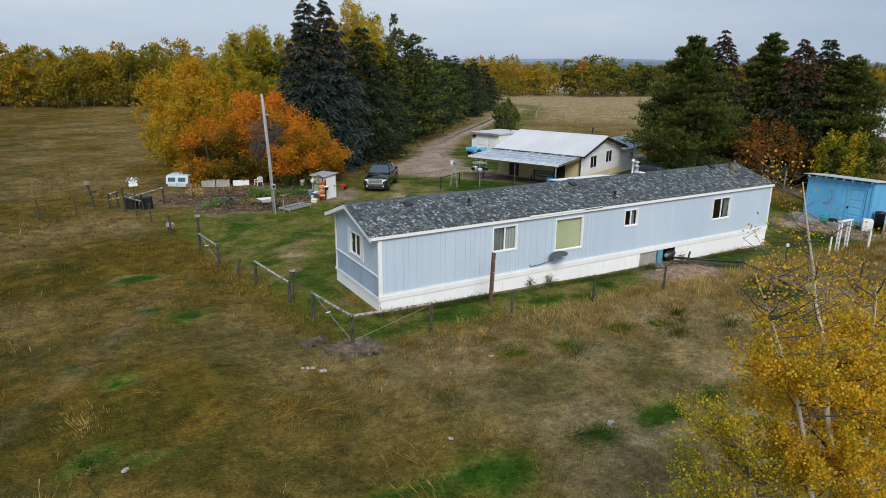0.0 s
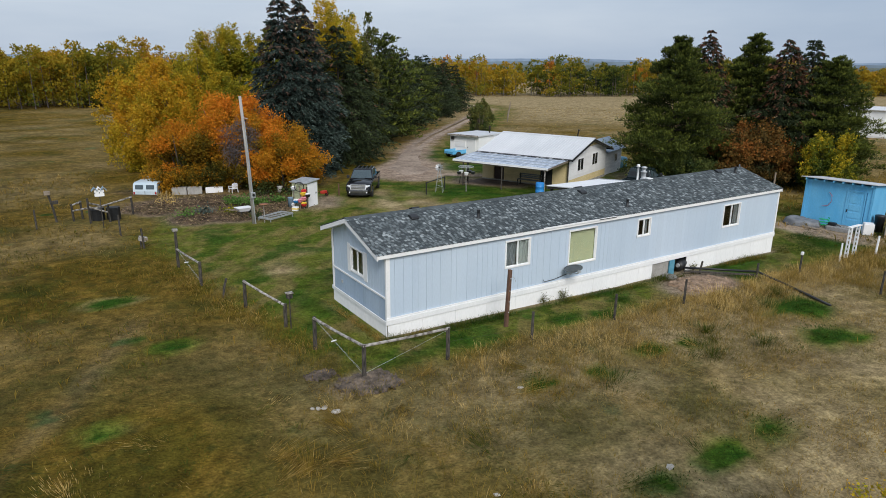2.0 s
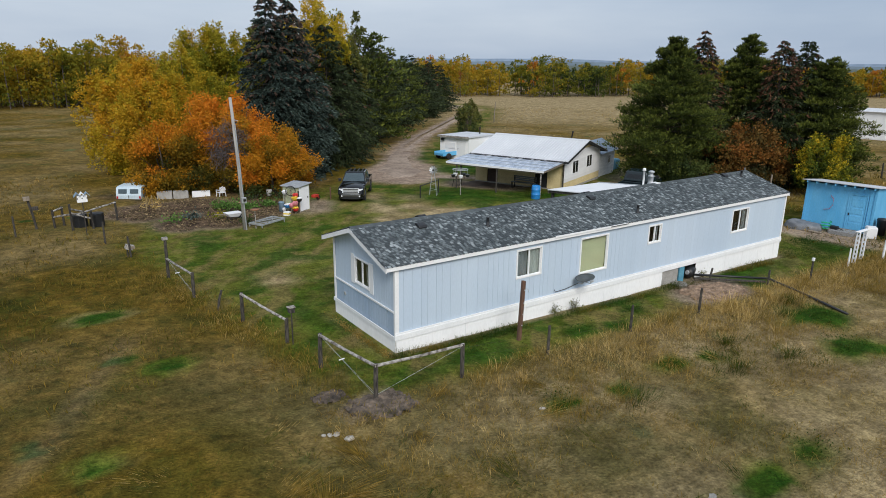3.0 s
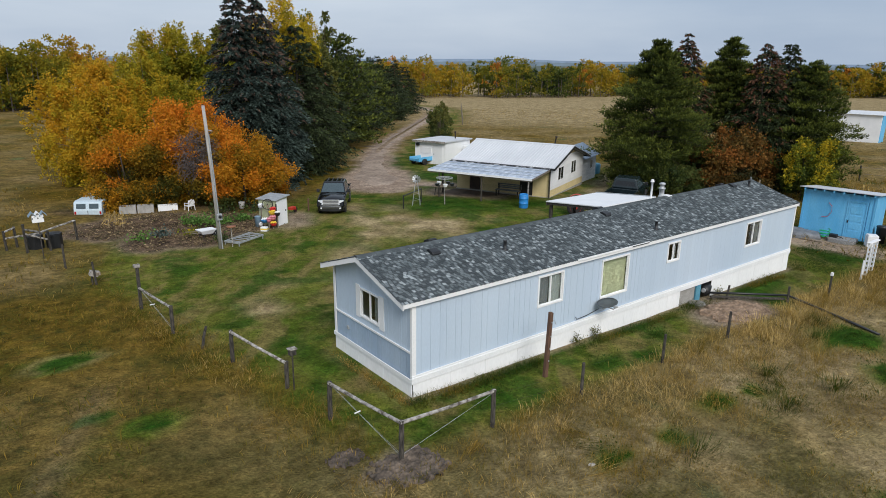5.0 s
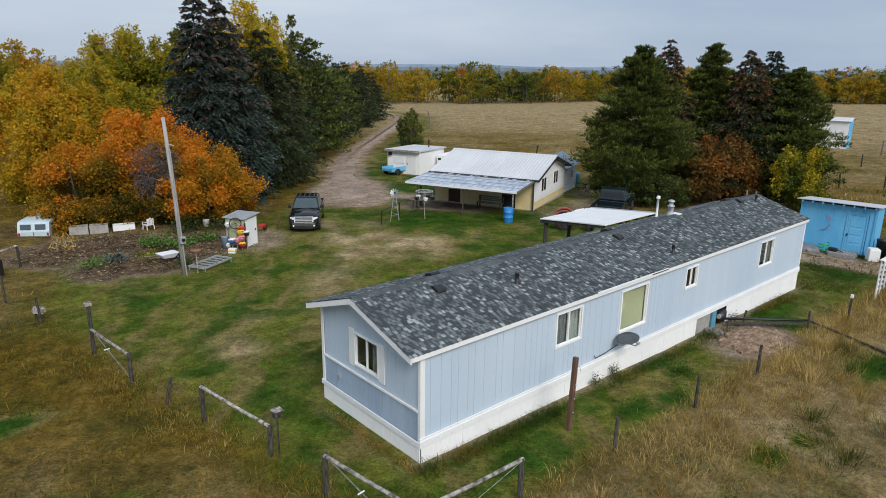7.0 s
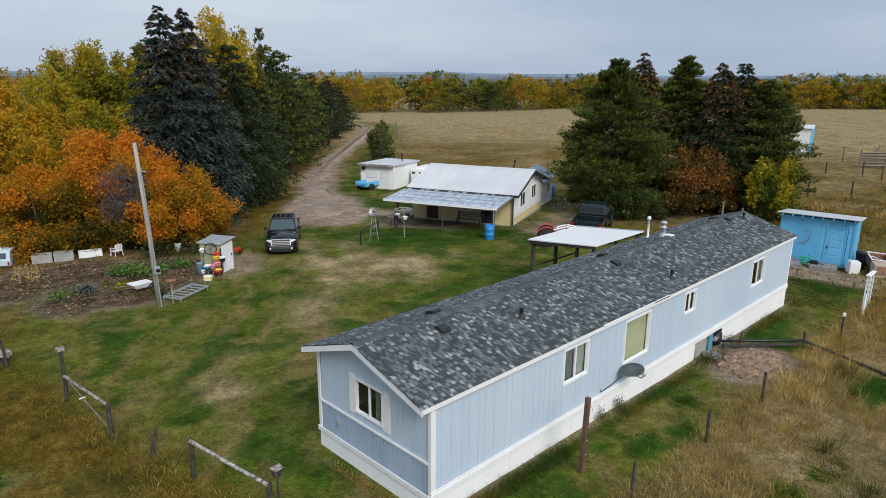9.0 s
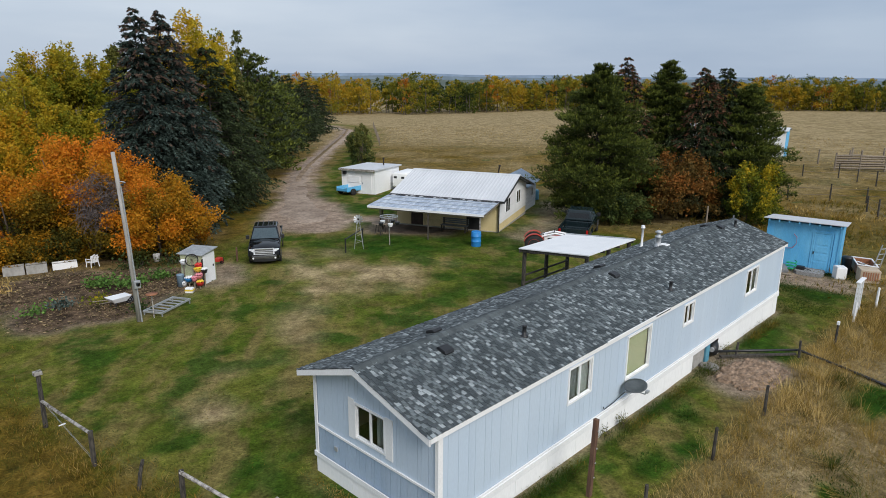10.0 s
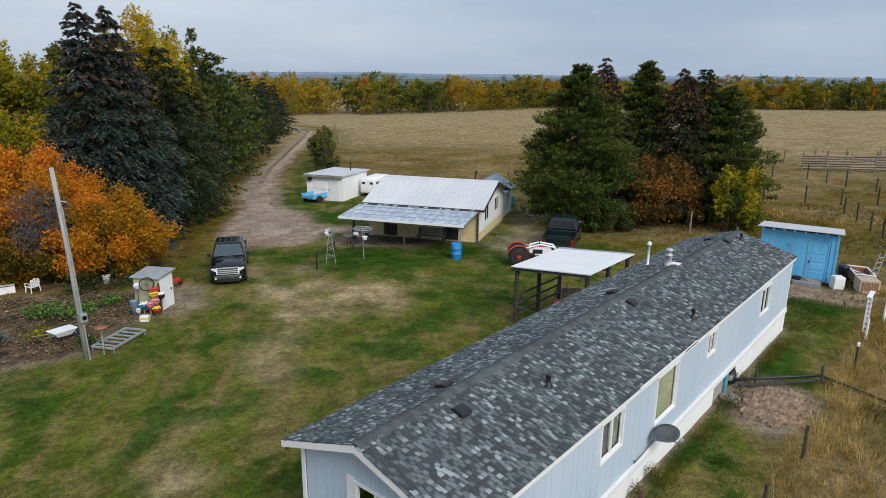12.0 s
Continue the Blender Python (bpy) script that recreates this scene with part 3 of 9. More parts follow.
def zones(x, y):
    """How far a place is lawn, bare earth or dry straw, 0 to 1."""
    n1, n2, n3 = lattice(x, y, 1.3, 3), lattice(x, y, 4.0, 5), lattice(x, y, 0.55, 8)
    lawn = step(x - fence_x(y) + 0.35 * n1, 0.3) * step(y - 17.1 + 0.4 * n1, 0.25) * (1 - step(y - 64 + 3 * n2, 2)) * (1 - step(x - 46 + 3 * n2, 2))
    lawn *= 1 - 0.75 * step(x - 36.5 + 0.5 * n1, 0.4) * step(26.0 - y, 1.0)
    lawn *= 1 - 0.9 * step(y - 43.0 + 0.6 * n1, 0.5) * step(13.5 - x + 0.8 * n1, 0.6)
    lawn *= 1 - 0.85 * step(y - 36.0 + n1, 0.8) * step(3.6 - x + 0.6 * n1, 0.4)
    wear = np.zeros(np.shape(x))
    for tr in TRACKS:
        d = to_line(x, y, tr)
        wear = np.maximum(wear, np.exp(-((d - 0.0) / 1.1) ** 2) * np.clip(0.55 + 0.5 * n1, 0, 1))
    lawn_dry = np.clip(wear + 0.9 * np.exp(-((x - 18.6) / 4.2) ** 2 - ((y - 34.4) / 2.2) ** 2) * np.clip(0.6 + 0.6 * n1, 0, 1), 0, 1)
    d = to_line(x, y, DRIVE)
    far = np.clip((np.asarray(y) - 60) / 30, 0, 1)
    w = 1.75 - 0.45 * far + 1.7 * np.exp(-((y - 50) / 4.0) ** 2)
    earth = (1 - step(d - w + 0.5 * n1 + 0.25 * n3, 0.25)) * (1 - 0.7 * far * np.exp(-(d / 0.55) ** 2))
    earth = np.maximum(earth, 1 - step(to_line(x, y, BRANCH) - 0.95 + 0.3 * n1, 0.2))
    earth = np.maximum(earth, 1 - step(to_line(x, y, BED) - 2.35 + 0.6 * n1, 0.2))
    earth = np.maximum(earth, 0.17 * np.exp(-(to_line(x, y, [(-6.5, 11.5), (-3.4, 16.0), (-1.4, 19.4), (0.6, 24.0)]) / 0.35) ** 2) * np.clip(0.6 + 0.5 * n1, 0, 1))
    earth = np.maximum(earth, 0.9 * (1 - step(np.hypot((x - 19.6) / 1.9, (y - 17.8) / 1.15) - 1 + 0.25 * n1, 0.08)))
    earth = np.maximum(earth, 0.85 * (1 - step(np.hypot((x - 5.0) / 0.8, (y - 16.9) / 0.55) - 1 + 0.45 * n3 + 0.2 * n1, 0.1)))
    earth = np.maximum(earth, 0.8 * (1 - step(np.hypot((x - 33.2) / 1.3, (y - 20.3) / 2.6) - 1 + 0.3 * n1, 0.12)))
    earth = np.maximum(earth, 0.75 * (1 - step(to_line(x, y, [(13.0, 39.4), (14.6, 41.4)]) - 1.0 + 0.4 * n1, 0.2)))
    earth = np.maximum(earth, 0.85 * (1 - step(to_line(x, y, [(28.6, 40.6), (26.6, 43.4)]) - 1.5 + 0.4 * n1, 0.25)))
    earth = np.maximum(earth, 0.55 * (1 - step(to_line(x, y, [(32.0, 35.0), (38.0, 37.0), (43.0, 40.0)]) - 1.7 + 0.7 * n1, 0.35)))
    near_home = np.where((y < 19.2) & (x > 6.7) & (x < 27.2), 19.2 - y, 9) 
    near_gable = np.where((x < 6.9) & (y > 19) & (y < 23.3), 6.9 - x, 9)
    earth = np.maximum(earth, 0.6 * np.exp(-(np.minimum(near_home * 3, near_gable) / 0.28) ** 2))
    straw = 0.7 * step(15.9 + 0.5 * n2 - y, 0.5) * step(y - 12.8, 1.2) * step(x - 7.5, 1.0) * (0.55 + 0.45 * n1)
    straw = np.maximum(straw, 0.9 * step(np.hypot(x - 25, y - 45) - 62, 6) * step(x - 20 - 0.0 * y, 4))
    straw = np.maximum(straw, 0.35 + 0.25 * n2 - 0.35 * lawn)
    straw = straw * (0.45 + 0.55 * step(x - 3.0 + 3.5 * n2 + 1.2 * n1, 4.5))
    straw = np.maximum(straw, 0.80 * step(x - 5.0 + n2, 1.4) * step(17.2 - y, 0.6) * np.clip(0.86 + 0.45 * n2 + 0.25 * n1, 0, 1))
    verge = (1 - step(to_line(x, y, [(a + 4.0, b - 2.6) for a, b in DRIVE[1:]]) - 2.2 + n1, 0.6)) * step(y - 51, 1)
    lawn = np.maximum(lawn, verge)
    straw = np.maximum(straw, 0.75 * (1 - step(np.hypot((x - 44.5) / 7.5, (y - 31.5) / 5.5) - 1 + 0.2 * n1, 0.1)) * np.clip(0.7 + 0.4 * n1, 0, 1))
    under = 1 - step(to_line(x, y, [(11.0, 49.5), (17.0, 51.0), (23.0, 58.5), (45.0, 82.0), (80.0, 122.0)]) - 4.3 + 0.8 * n1, 0.4)
    lawn = lawn * (1 - 0.9 * under)
    litter = 0.9 * (1 - step(np.hypot((x - 42.5) / 6.5, (y - 31.0) / 4.6) - 1 + 0.2 * n1, 0.1))
    lawn = lawn * (1 - litter)
    yard = 0.8 * (1 - step(to_line(x, y, [(33.6, 21.5), (33.2, 17.5)]) - 1.2 + 0.4 * n1, 0.15))
    lawn = lawn * (1 - yard)
    straw = np.clip(np.maximum(np.maximum(straw * (1 - 0.9 * lawn), lawn_dry), 0.9 * yard), 0, 1)
    for px, py, r in GREEN:
        d = np.hypot((x - px) / (1.25 * r), (y - py) / (0.8 * r)) + 0.35 * n3 + 0.2 * n1
        g = np.clip(1.7 - 1.3 * d, 0, 1)
        lawn, straw = np.maximum(lawn, g), straw * (1 - g)
    return np.clip(lawn, 0, 1), np.clip(earth, 0, 1), straw


def lush_at(x, y):
    """Deep green, well-watered grass: the round patches, and strips along the home."""
    n1, n2, n3 = lattice(x, y, 1.3, 3), lattice(x, y, 2.6, 15), lattice(x, y, 0.55, 8)
    out = np.zeros(np.shape(x))
    for px, py, r in GREEN:
        d = np.hypot((x - px) / (1.25 * r), (y - py) / (0.8 * r)) + 0.3 * n3 + 0.2 * n1
        out = np.maximum(out, np.clip(1.6 - 1.2 * d, 0, 1))
    for line, w in ([[(7.4, 18.8), (19.0, 18.85)], 0.28], [[(20.5, 18.8), (31.0, 18.6)], 1.3], [[(5.9, 22.0), (6.2, 24.6), (7.8, 25.2)], 0.7], [[(16.0, 28.5), (22.0, 30.5), (26.0, 34.0)], 1.4], [[(20.5, 40.5), (23.5, 38.6), (28.5, 36.0)], 2.1], [[(22.5, 43.0), (27.5, 39.0)], 1.2]):
        out = np.maximum(out, np.clip(0.5 + 0.9 * n2, 0, 1) * np.exp(-(to_line(x, y, line) / w) ** 2))
    for line, w in ([[(21.8, 41.5), (24.5, 38.4), (30.5, 34.6)], 2.4], [[(31.5, 55.2), (36.0, 62.5), (44.0, 73.0)], 1.7], [[(27.8, 49.2), (31.5, 50.5)], 2.2]):
        out = np.maximum(out, np.clip(0.62 + 0.5 * n1, 0, 1) * np.exp(-(to_line(x, y, line) / w) ** 4))
    return np.clip(out, 0, 1)


def soil_at(x, y):
    """Dark dug soil: the garden bed and the patch before the crawl space."""
    n1 = lattice(x, y, 1.3, 3)
    s = 1 - step(to_line(x, y, BED) - 2.35 + 0.6 * n1, 0.2)
    # leaf litter under the bushes
    s = np.maximum(s, 0.75 * (1 - step(np.hypot((x - 10.8) / 7.2, (y - 49.3) / 3.4) - 1 + 0.2 * n1, 0.1)))
    s = np.maximum(s, 0.8 * (1 - step(np.hypot((x - 30.9) / 1.1, (y - 60.0) / 1.5) - 1 + 0.4 * n1, 0.15)))
    return np.maximum(s, 0.2 * (1 - step(np.hypot((x - 19.6) / 1.9, (y - 17.8) / 1.15) - 1 + 0.25 * n1, 0.08)))


def ruler(lo, hi, pitch, far):
    mid = np.arange(lo, hi + pitch / 2, pitch)
    out, s, p = [], pitch, hi
    while p < far:
        s *= 1.13
        p += s
        out.append(p)
    inn, s, p = [], pitch, lo
    while p > -far:
        s *= 1.13
        p -= s
        inn.append(p)
    return np.array(inn[::-1] + list(mid) + out)


def ground_material():
    m, n, l, p = principled("pasture_and_lawn")
    tc = n.new("ShaderNodeTexCoord")

    def noise_at(scale, detail=5.0, rough=0.55):
        t = n.new("ShaderNodeTexNoise")
        t.inputs["Scale"].default_value, t.inputs["Detail"].default_value, t.inputs["Roughness"].default_value = scale, detail, rough
        l.new(tc.outputs["Object"], t.inputs["Vector"])
        return t.outputs["Fac"]

    def ranged(v, a, b, lo=0.0, hi=1.0):
        r = n.new("ShaderNodeMapRange")
        for key, x in (("From Min", a), ("From Max", b), ("To Min", lo), ("To Max", hi)):
            r.inputs[key].default_value = x
        l.new(v, r.inputs["Value"])
        return r.outputs["Result"]

    def mixed(f, a, b):
        x = n.new("ShaderNodeMixRGB")
        l.new(f, x.inputs["Fac"])
        for key, v in (("Color1", a), ("Color2", b)):
            if isinstance(v, tuple):
                x.inputs[key].default_value = (*v, 1)
            else:
                l.new(v, x.inputs[key])
        return x.outputs["Color"]

    broad, mid, small, tiny = noise_at(0.11), noise_at(0.55), noise_at(2.6), noise_at(16.0, 4)
    tuft, patch = noise_at(1.15, 6.0, 0.68), noise_at(0.23, 6.0, 0.62)
    turn = n.new("ShaderNodeMapping")
    turn.vector_type = "TEXTURE"
    turn.inputs["Rotation"].default_value = (0, 0, radians(50))
    turn.inputs["Scale"].default_value = (4.2, 1.1, 1.0)
    l.new(tc.outputs["Object"], turn.inputs["Vector"])
    st = n.new("ShaderNodeTexNoise")
    st.inputs["Scale"].default_value, st.inputs["Detail"].default_value = 1.0, 5.0
    l.new(turn.outputs["Vector"], st.inputs["Vector"])
    streak = st.outputs["Fac"]
    wild = mixed(ranged(broad, 0.38, 0.62), (0.058, 0.060, 0.010), (0.118, 0.085, 0.012))
    where = n.new("ShaderNodeSeparateXYZ")
    l.new(tc.outputs["Object"], where.inputs["Vector"])
    wild = mixed(ranged(where.outputs["Y"], 15, 27, 0, 0.7), wild, mixed(ranged(tuft, 0.4, 0.6), (0.105, 0.068, 0.010), (0.185, 0.108, 0.016)))
    wild = mixed(ranged(where.outputs["X"], 3, -5, 0, 0.5), wild, (0.042, 0.037, 0.009))
    wild = mixed(ranged(mid, 0.47, 0.68), wild, (0.172, 0.110, 0.018))
    wild = mixed(ranged(patch, 0.52, 0.66, 0, 0.75), wild, (0.046, 0.056, 0.009))
    wild = mixed(ranged(tuft, 0.54, 0.70, 0, 0.7), wild, (0.215, 0.135, 0.028))
    wild = mixed(ranged(small, 0.54, 0.70, 0, 0.7), wild, (0.040, 0.046, 0.010))
    wild = mixed(ranged(noise_at(0.36, 3), 0.655, 0.70, 0, 0.85), wild, (0.022, 0.066, 0.010))
    lawn = mixed(ranged(mid, 0.36, 0.62), (0.064, 0.100, 0.011), (0.138, 0.146, 0.026))
    lawn = mixed(ranged(broad, 0.54, 0.72, 0, 0.6), lawn, (0.165, 0.132, 0.046))
    lawn = mixed(ranged(noise_at(0.9, 6.0, 0.62), 0.50, 0.66, 0, 0.6), lawn, (0.190, 0.145, 0.052))
    lawn = mixed(ranged(streak, 0.49, 0.58, 0, 0.72), lawn, (0.205, 0.157, 0.060))
    lawn = mixed(ranged(noise_at(0.42, 5.0), 0.52, 0.61, 0, 0.85), lawn, (0.034, 0.080, 0.009))
    dry = mixed(ranged(mid, 0.35, 0.65), (0.255, 0.188, 0.098), (0.41, 0.318, 0.18))
    dry = mixed(ranged(tuft, 0.50, 0.68, 0, 0.75), dry, (0.47, 0.375, 0.20))
    dry = mixed(ranged(patch, 0.50, 0.68, 0, 0.5), dry, (0.20, 0.152, 0.068))
    dry = mixed(ranged(small, 0.52, 0.70, 0, 0.5), dry, (0.145, 0.112, 0.048))
    earth = mixed(ranged(mid, 0.35, 0.65), (0.30, 0.222, 0.168), (0.43, 0.335, 0.262))
    earth = mixed(ranged(small, 0.5, 0.72, 0, 0.55), earth, (0.21, 0.155, 0.115))
    at = n.new("ShaderNodeAttribute")
    at.attribute_name = "zone"
    sep = n.new("ShaderNodeSeparateColor")
    l.new(at.outputs["Color"], sep.inputs["Color"])
    lawn = mixed(ranged(sep.outputs["Red"], 1.05, 1.9, 0, 0.95), lawn, mixed(ranged(tuft, 0.4, 0.62), (0.018, 0.060, 0.006), (0.044, 0.095, 0.010)))
    col = mixed(sep.outputs["Red"], wild, lawn)
    col = mixed(ranged(sep.outputs["Blue"], 0.1, 0.95), col, dry)
    col = mixed(sep.outputs["Green"], col, earth)
    soil = mixed(ranged(tuft, 0.38, 0.62), (0.060, 0.042, 0.030), (0.190, 0.128, 0.084))
    soil = mixed(ranged(small, 0.5, 0.66, 0, 0.8), soil, (0.042, 0.031, 0.024))
    soil = mixed(ranged(noise_at(4.1, 6.0, 0.7), 0.58, 0.70, 0, 0.8), soil, (0.30, 0.215, 0.12))
    col = mixed(at.outputs["Alpha"], col, soil)
    # distance haze put into the base colour: far ground turns pale grey-green
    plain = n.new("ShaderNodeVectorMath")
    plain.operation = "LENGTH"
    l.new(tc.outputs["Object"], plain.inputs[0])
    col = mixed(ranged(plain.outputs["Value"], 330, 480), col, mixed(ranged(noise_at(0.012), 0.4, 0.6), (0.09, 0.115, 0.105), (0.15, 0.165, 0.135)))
    hs = n.new("ShaderNodeHueSaturation")
    l.new(col, hs.inputs["Color"])
    clod = noise_at(1.5, 8.0, 0.72)
    blade = noise_at(5.5, 6.0, 0.7)
    last = ranged(tiny, 0.3, 0.7, 0.70, 1.30)
    for src, lo, hi in ((clod, 0.64, 1.34), (blade, 0.72, 1.28)):
        mm = n.new("ShaderNodeMath")
        mm.operation = "MULTIPLY"
        l.new(last, mm.inputs[0])
        l.new(ranged(src, 0.34, 0.66, lo, hi), mm.inputs[1])
        last = mm.outputs["Value"]
    l.new(last, hs.inputs["Value"])
    l.new(hs.outputs["Color"], p.inputs["Base Color"])
    p.inputs["Roughness"].default_value = 0.95
    p.inputs["Specular IOR Level"].default_value = 0.03
    bp = n.new("ShaderNodeBump")
    bp.inputs["Strength"].default_value, bp.inputs["Distance"].default_value = 0.9, 0.09
    l.new(tiny, bp.inputs["Height"])
    l.new(bp.outputs["Normal"], p.inputs["Normal"])
    return m


def ground():
    xs, ys = ruler(-14, 64, 0.38, 4200), ruler(4, 98, 0.38, 4200)
    gx, gy = np.meshgrid(xs, ys)
    x, y = gx.ravel(), gy.ravel()
    lawn, earth, straw = zones(x, y)
    close = np.exp(-((np.hypot(x - 18, y - 30) / 120) ** 2))
    z = height(x, y) + close * ((0.05 * lattice(x, y, 1.1, 31) + 0.07 * lattice(x, y, 3.3, 32)) * (1 - 0.7 * lawn) - 0.035 * earth + 0.03 * lattice(x, y, 0.8, 33) * earth)
    z = z + 1.2 * step(np.hypot(x - 20, y - 30) - 110, 20) * lattice(x, y, 60, 34) * (1 - step(np.hypot(x, y) - 1500, 300))
    nx, ny = len(xs), len(ys)
    idx = np.arange(nx * ny).reshape(ny, nx)
    faces = np.stack([idx[:-1, :-1], idx[:-1, 1:], idx[1:, 1:], idx[1:, :-1]], -1).reshape(-1, 4)
    me = bpy.data.meshes.new("ground")
    me.vertices.add(nx * ny)
    me.vertices.foreach_set("co", np.stack([x, y, z], -1).astype(np.float32).ravel())
    me.loops.add(faces.size)
    me.loops.foreach_set("vertex_index", faces.ravel().astype(np.int32))
    me.polygons.add(len(faces))
    me.polygons.foreach_set("loop_start", np.arange(0, faces.size, 4, dtype=np.int32))
    me.update(calc_edges=True)
    me.polygons.foreach_set("use_smooth", [True] * len(me.polygons))
    at = me.attributes.new("zone", "FLOAT_COLOR", "POINT")
    at.data.foreach_set("color", np.stack([lawn * (1 + lush_at(x, y)), earth, straw, soil_at(x, y)], -1).astype(np.float32).ravel())
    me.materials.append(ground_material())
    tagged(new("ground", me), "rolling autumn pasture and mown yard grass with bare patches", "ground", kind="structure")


ground()


def road():
    """The gravel drive, a thin ragged sheet over the earth."""
    pts = [Vector((*p, 0)) for p in DRIVE]
    line = []
    for a, b in zip(pts, pts[1:]):
        n = max(2, int((b - a).length / 0.8))
        line += [a.lerp(b, k / n) for k in range(n)]
    bm = bmesh.new()
    rg = random.Random(4)
    rows = []
    for i, p in enumerate(line):
        d = (line[min(i + 3, len(line) - 1)] - line[max(i - 3, 0)]).normalized()
        s = Vector((-d.y, d.x, 0))
        far = min(max((p.y - 60) / 30, 0), 1)
        w = (1.25 - 0.3 * far + 1.3 * math.exp(-((p.y - 50.5) / 3.4) ** 2)) * min(1.0, (i + 2) / 9)
        row = []
        rag = [1 + 0.26 * noise.noise(Vector((i * 0.16, sd * 9.0, 1.0))) + 0.26 * noise.noise(Vector((i * 0.6, sd * 9.0, 4.0))) for sd in (-1, 1)]
        for k in range(9):
            u = -1 + k / 4
            q = p + s * w * u * rag[1 if u > 0 else 0]
            lift = -0.12 if i < 2 else (-0.12 if k in (0, 8) else (-0.02 if k in (1, 7) else 0.02) + 0.06 * noise.noise(Vector((q.x * 0.9, q.y * 0.9, 2.0))))
            lift += 0.06 * far * math.exp(-(u / 0.25) ** 2) - 0.03 * far * math.exp(-((abs(u) - 0.6) / 0.2) ** 2)
            row.append(bm.verts.new((q.x, q.y, float(height(q.x, q.y)) + lift)))
        rows.append(row)
    for a, b in zip(rows, rows[1:]):
        for k in range(8):
            if not (k in (3, 4) and a[4].co.y > 66):
                bm.faces.new((a[k], a[k + 1], b[k + 1], b[k]))
    tagged(part("road", bm, surface("pale_gravel", (0.235, 0.175, 0.132), (0.37, 0.288, 0.224), 0.7, 5, 0.95, bump=0.6, grit=0.32), smooth=True), "pale dirt and gravel farm drive with worn wheel tracks", "road", kind="structure")


road()


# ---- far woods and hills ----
def woods(name, spots, seed, tall, hue, label, leaf=0.4, per=700, slim=0.5, stem=0.16):
    """A belt of many trees that nobody could count, as one mass of leaf clumps with stems."""
    rng = np.random.default_rng(seed)
    vs, ts = [], []
    bm = bmesh.new()
    for x, y in spots:
        h = tall * rng.uniform(0.68, 1.05) * (1.0 + 0.22 * float(lattice(x, y, 13, 75)))
        w = h * slim * rng.uniform(0.8, 1.25)
        z0 = float(height(x, y)) - 0.4
        k = 16
        q = rng.uniform(0, 1, k) ** 0.8
        swell = w * 0.42 * np.sin(np.pi * (0.14 + 0.84 * q)) ** 0.7
        a, r = rng.uniform(0, 6.28, k), np.sqrt(rng.uniform(0, 1, k))
        c = np.stack([swell * r * np.cos(a), swell * r * np.sin(a), h * (stem + (0.94 - stem) * q)], -1)
        own = rng.integers(0, k, per)
        ball = in_ball(rng, per, 0.5)
        at = c[own] + ball * np.array([w * 0.19, w * 0.19, h * 0.10]) * (1.15 - 0.5 * q[own])[:, None]
        long = leaf * rng.uniform(0.6, 1.5, per)
        way = rng.normal(size=(per, 3)) * 0.6 + ball * 0.6 + np.array([0, 0, 0.45])
        vs.append(leaf_tris(rng, at, way, long, long * 0.8) + np.array([x, y, z0]))
        base = hue(rng, x, y)
        # tint climbs with height in the tree and within each clump
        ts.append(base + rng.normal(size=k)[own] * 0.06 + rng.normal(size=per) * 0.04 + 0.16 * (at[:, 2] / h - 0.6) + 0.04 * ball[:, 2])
        tube(bm, [(x, y, z0 - 0.3), (x + rng.uniform(-0.3, 0.3), y, z0 + h * 0.7)], [0.13, 0.04], 4, cap=False)
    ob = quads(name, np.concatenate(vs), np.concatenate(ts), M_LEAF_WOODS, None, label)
    tagged(ob, "", "woods", kind="stuff")
    part("trunk", bm, M_TWIG, ob)
    return ob


def belt(pts, count, depth, seed):
    rng = np.random.default_rng(seed)
    segs = [(a, b, math.dist(a, b)) for a, b in zip(pts, pts[1:])]
    total = sum(s[2] for s in segs)
    out = []
    for i in range(count):
        d = (i + rng.uniform(-0.5, 0.5)) / count * total
        for a, b, s in segs:
            if d <= s or (a, b, s) == segs[-1]:
                t = min(max(d / s, 0), 1)
                nx, ny = -(b[1] - a[1]) / s, (b[0] - a[0]) / s
                o = rng.uniform(0, depth)
                out.append((a[0] + (b[0] - a[0]) * t + nx * o, a[1] + (b[1] - a[1]) * t + ny * o))
                break
            d -= s
    return out


def hue_left(rng, x, y):
    return float(np.clip(0.74 + 0.28 * lattice(x, y, 14, 71) - (0.3 if x < -62 else 0.0) + rng.normal() * 0.10, 0.1, 0.88))


def hue_far(rng, x, y):
    b = 0.43 + 0.52 * float(lattice(x, y, 19, 72)) + rng.normal() * 0.12
    if x > 220:
        b += 0.06
    return float(np.clip(0.95 if rng.uniform() < 0.05 else min(b, 0.74), 0.02, 0.95))


woods("autumn_woods", belt([(30.0, 165.0), (12.0, 150.0), (-14.0, 150.0), (-75.0, 152.0), (-160.0, 160.0)][::-1], 330, 16, 51), 61, 13.6, hue_left, "tall yellow and golden aspen woods along a pasture", leaf=0.47, per=560, slim=0.72, stem=0.12)
woods("autumn_woods", belt([(128.0, 208.0), (150.0, 190.0), (190.0, 178.0), (226.0, 164.0), (258.0, 128.0), (280.0, 72.0), (284.0, 12.0), (278.0, -50.0)][::-1], 600, 26, 52), 62, 11.6, hue_far, "mixed green, yellow and orange autumn woods beyond the field", leaf=0.56, per=340, slim=0.8, stem=0.03)
woods("autumn_woods", belt([(60.0, 250.0), (20.0, 235.0), (-30.0, 230.0), (-120.0, 240.0)][::-1], 300, 22, 53), 63, 12.5, hue_far, "mixed autumn woods far behind the pasture", leaf=0.6, per=150)
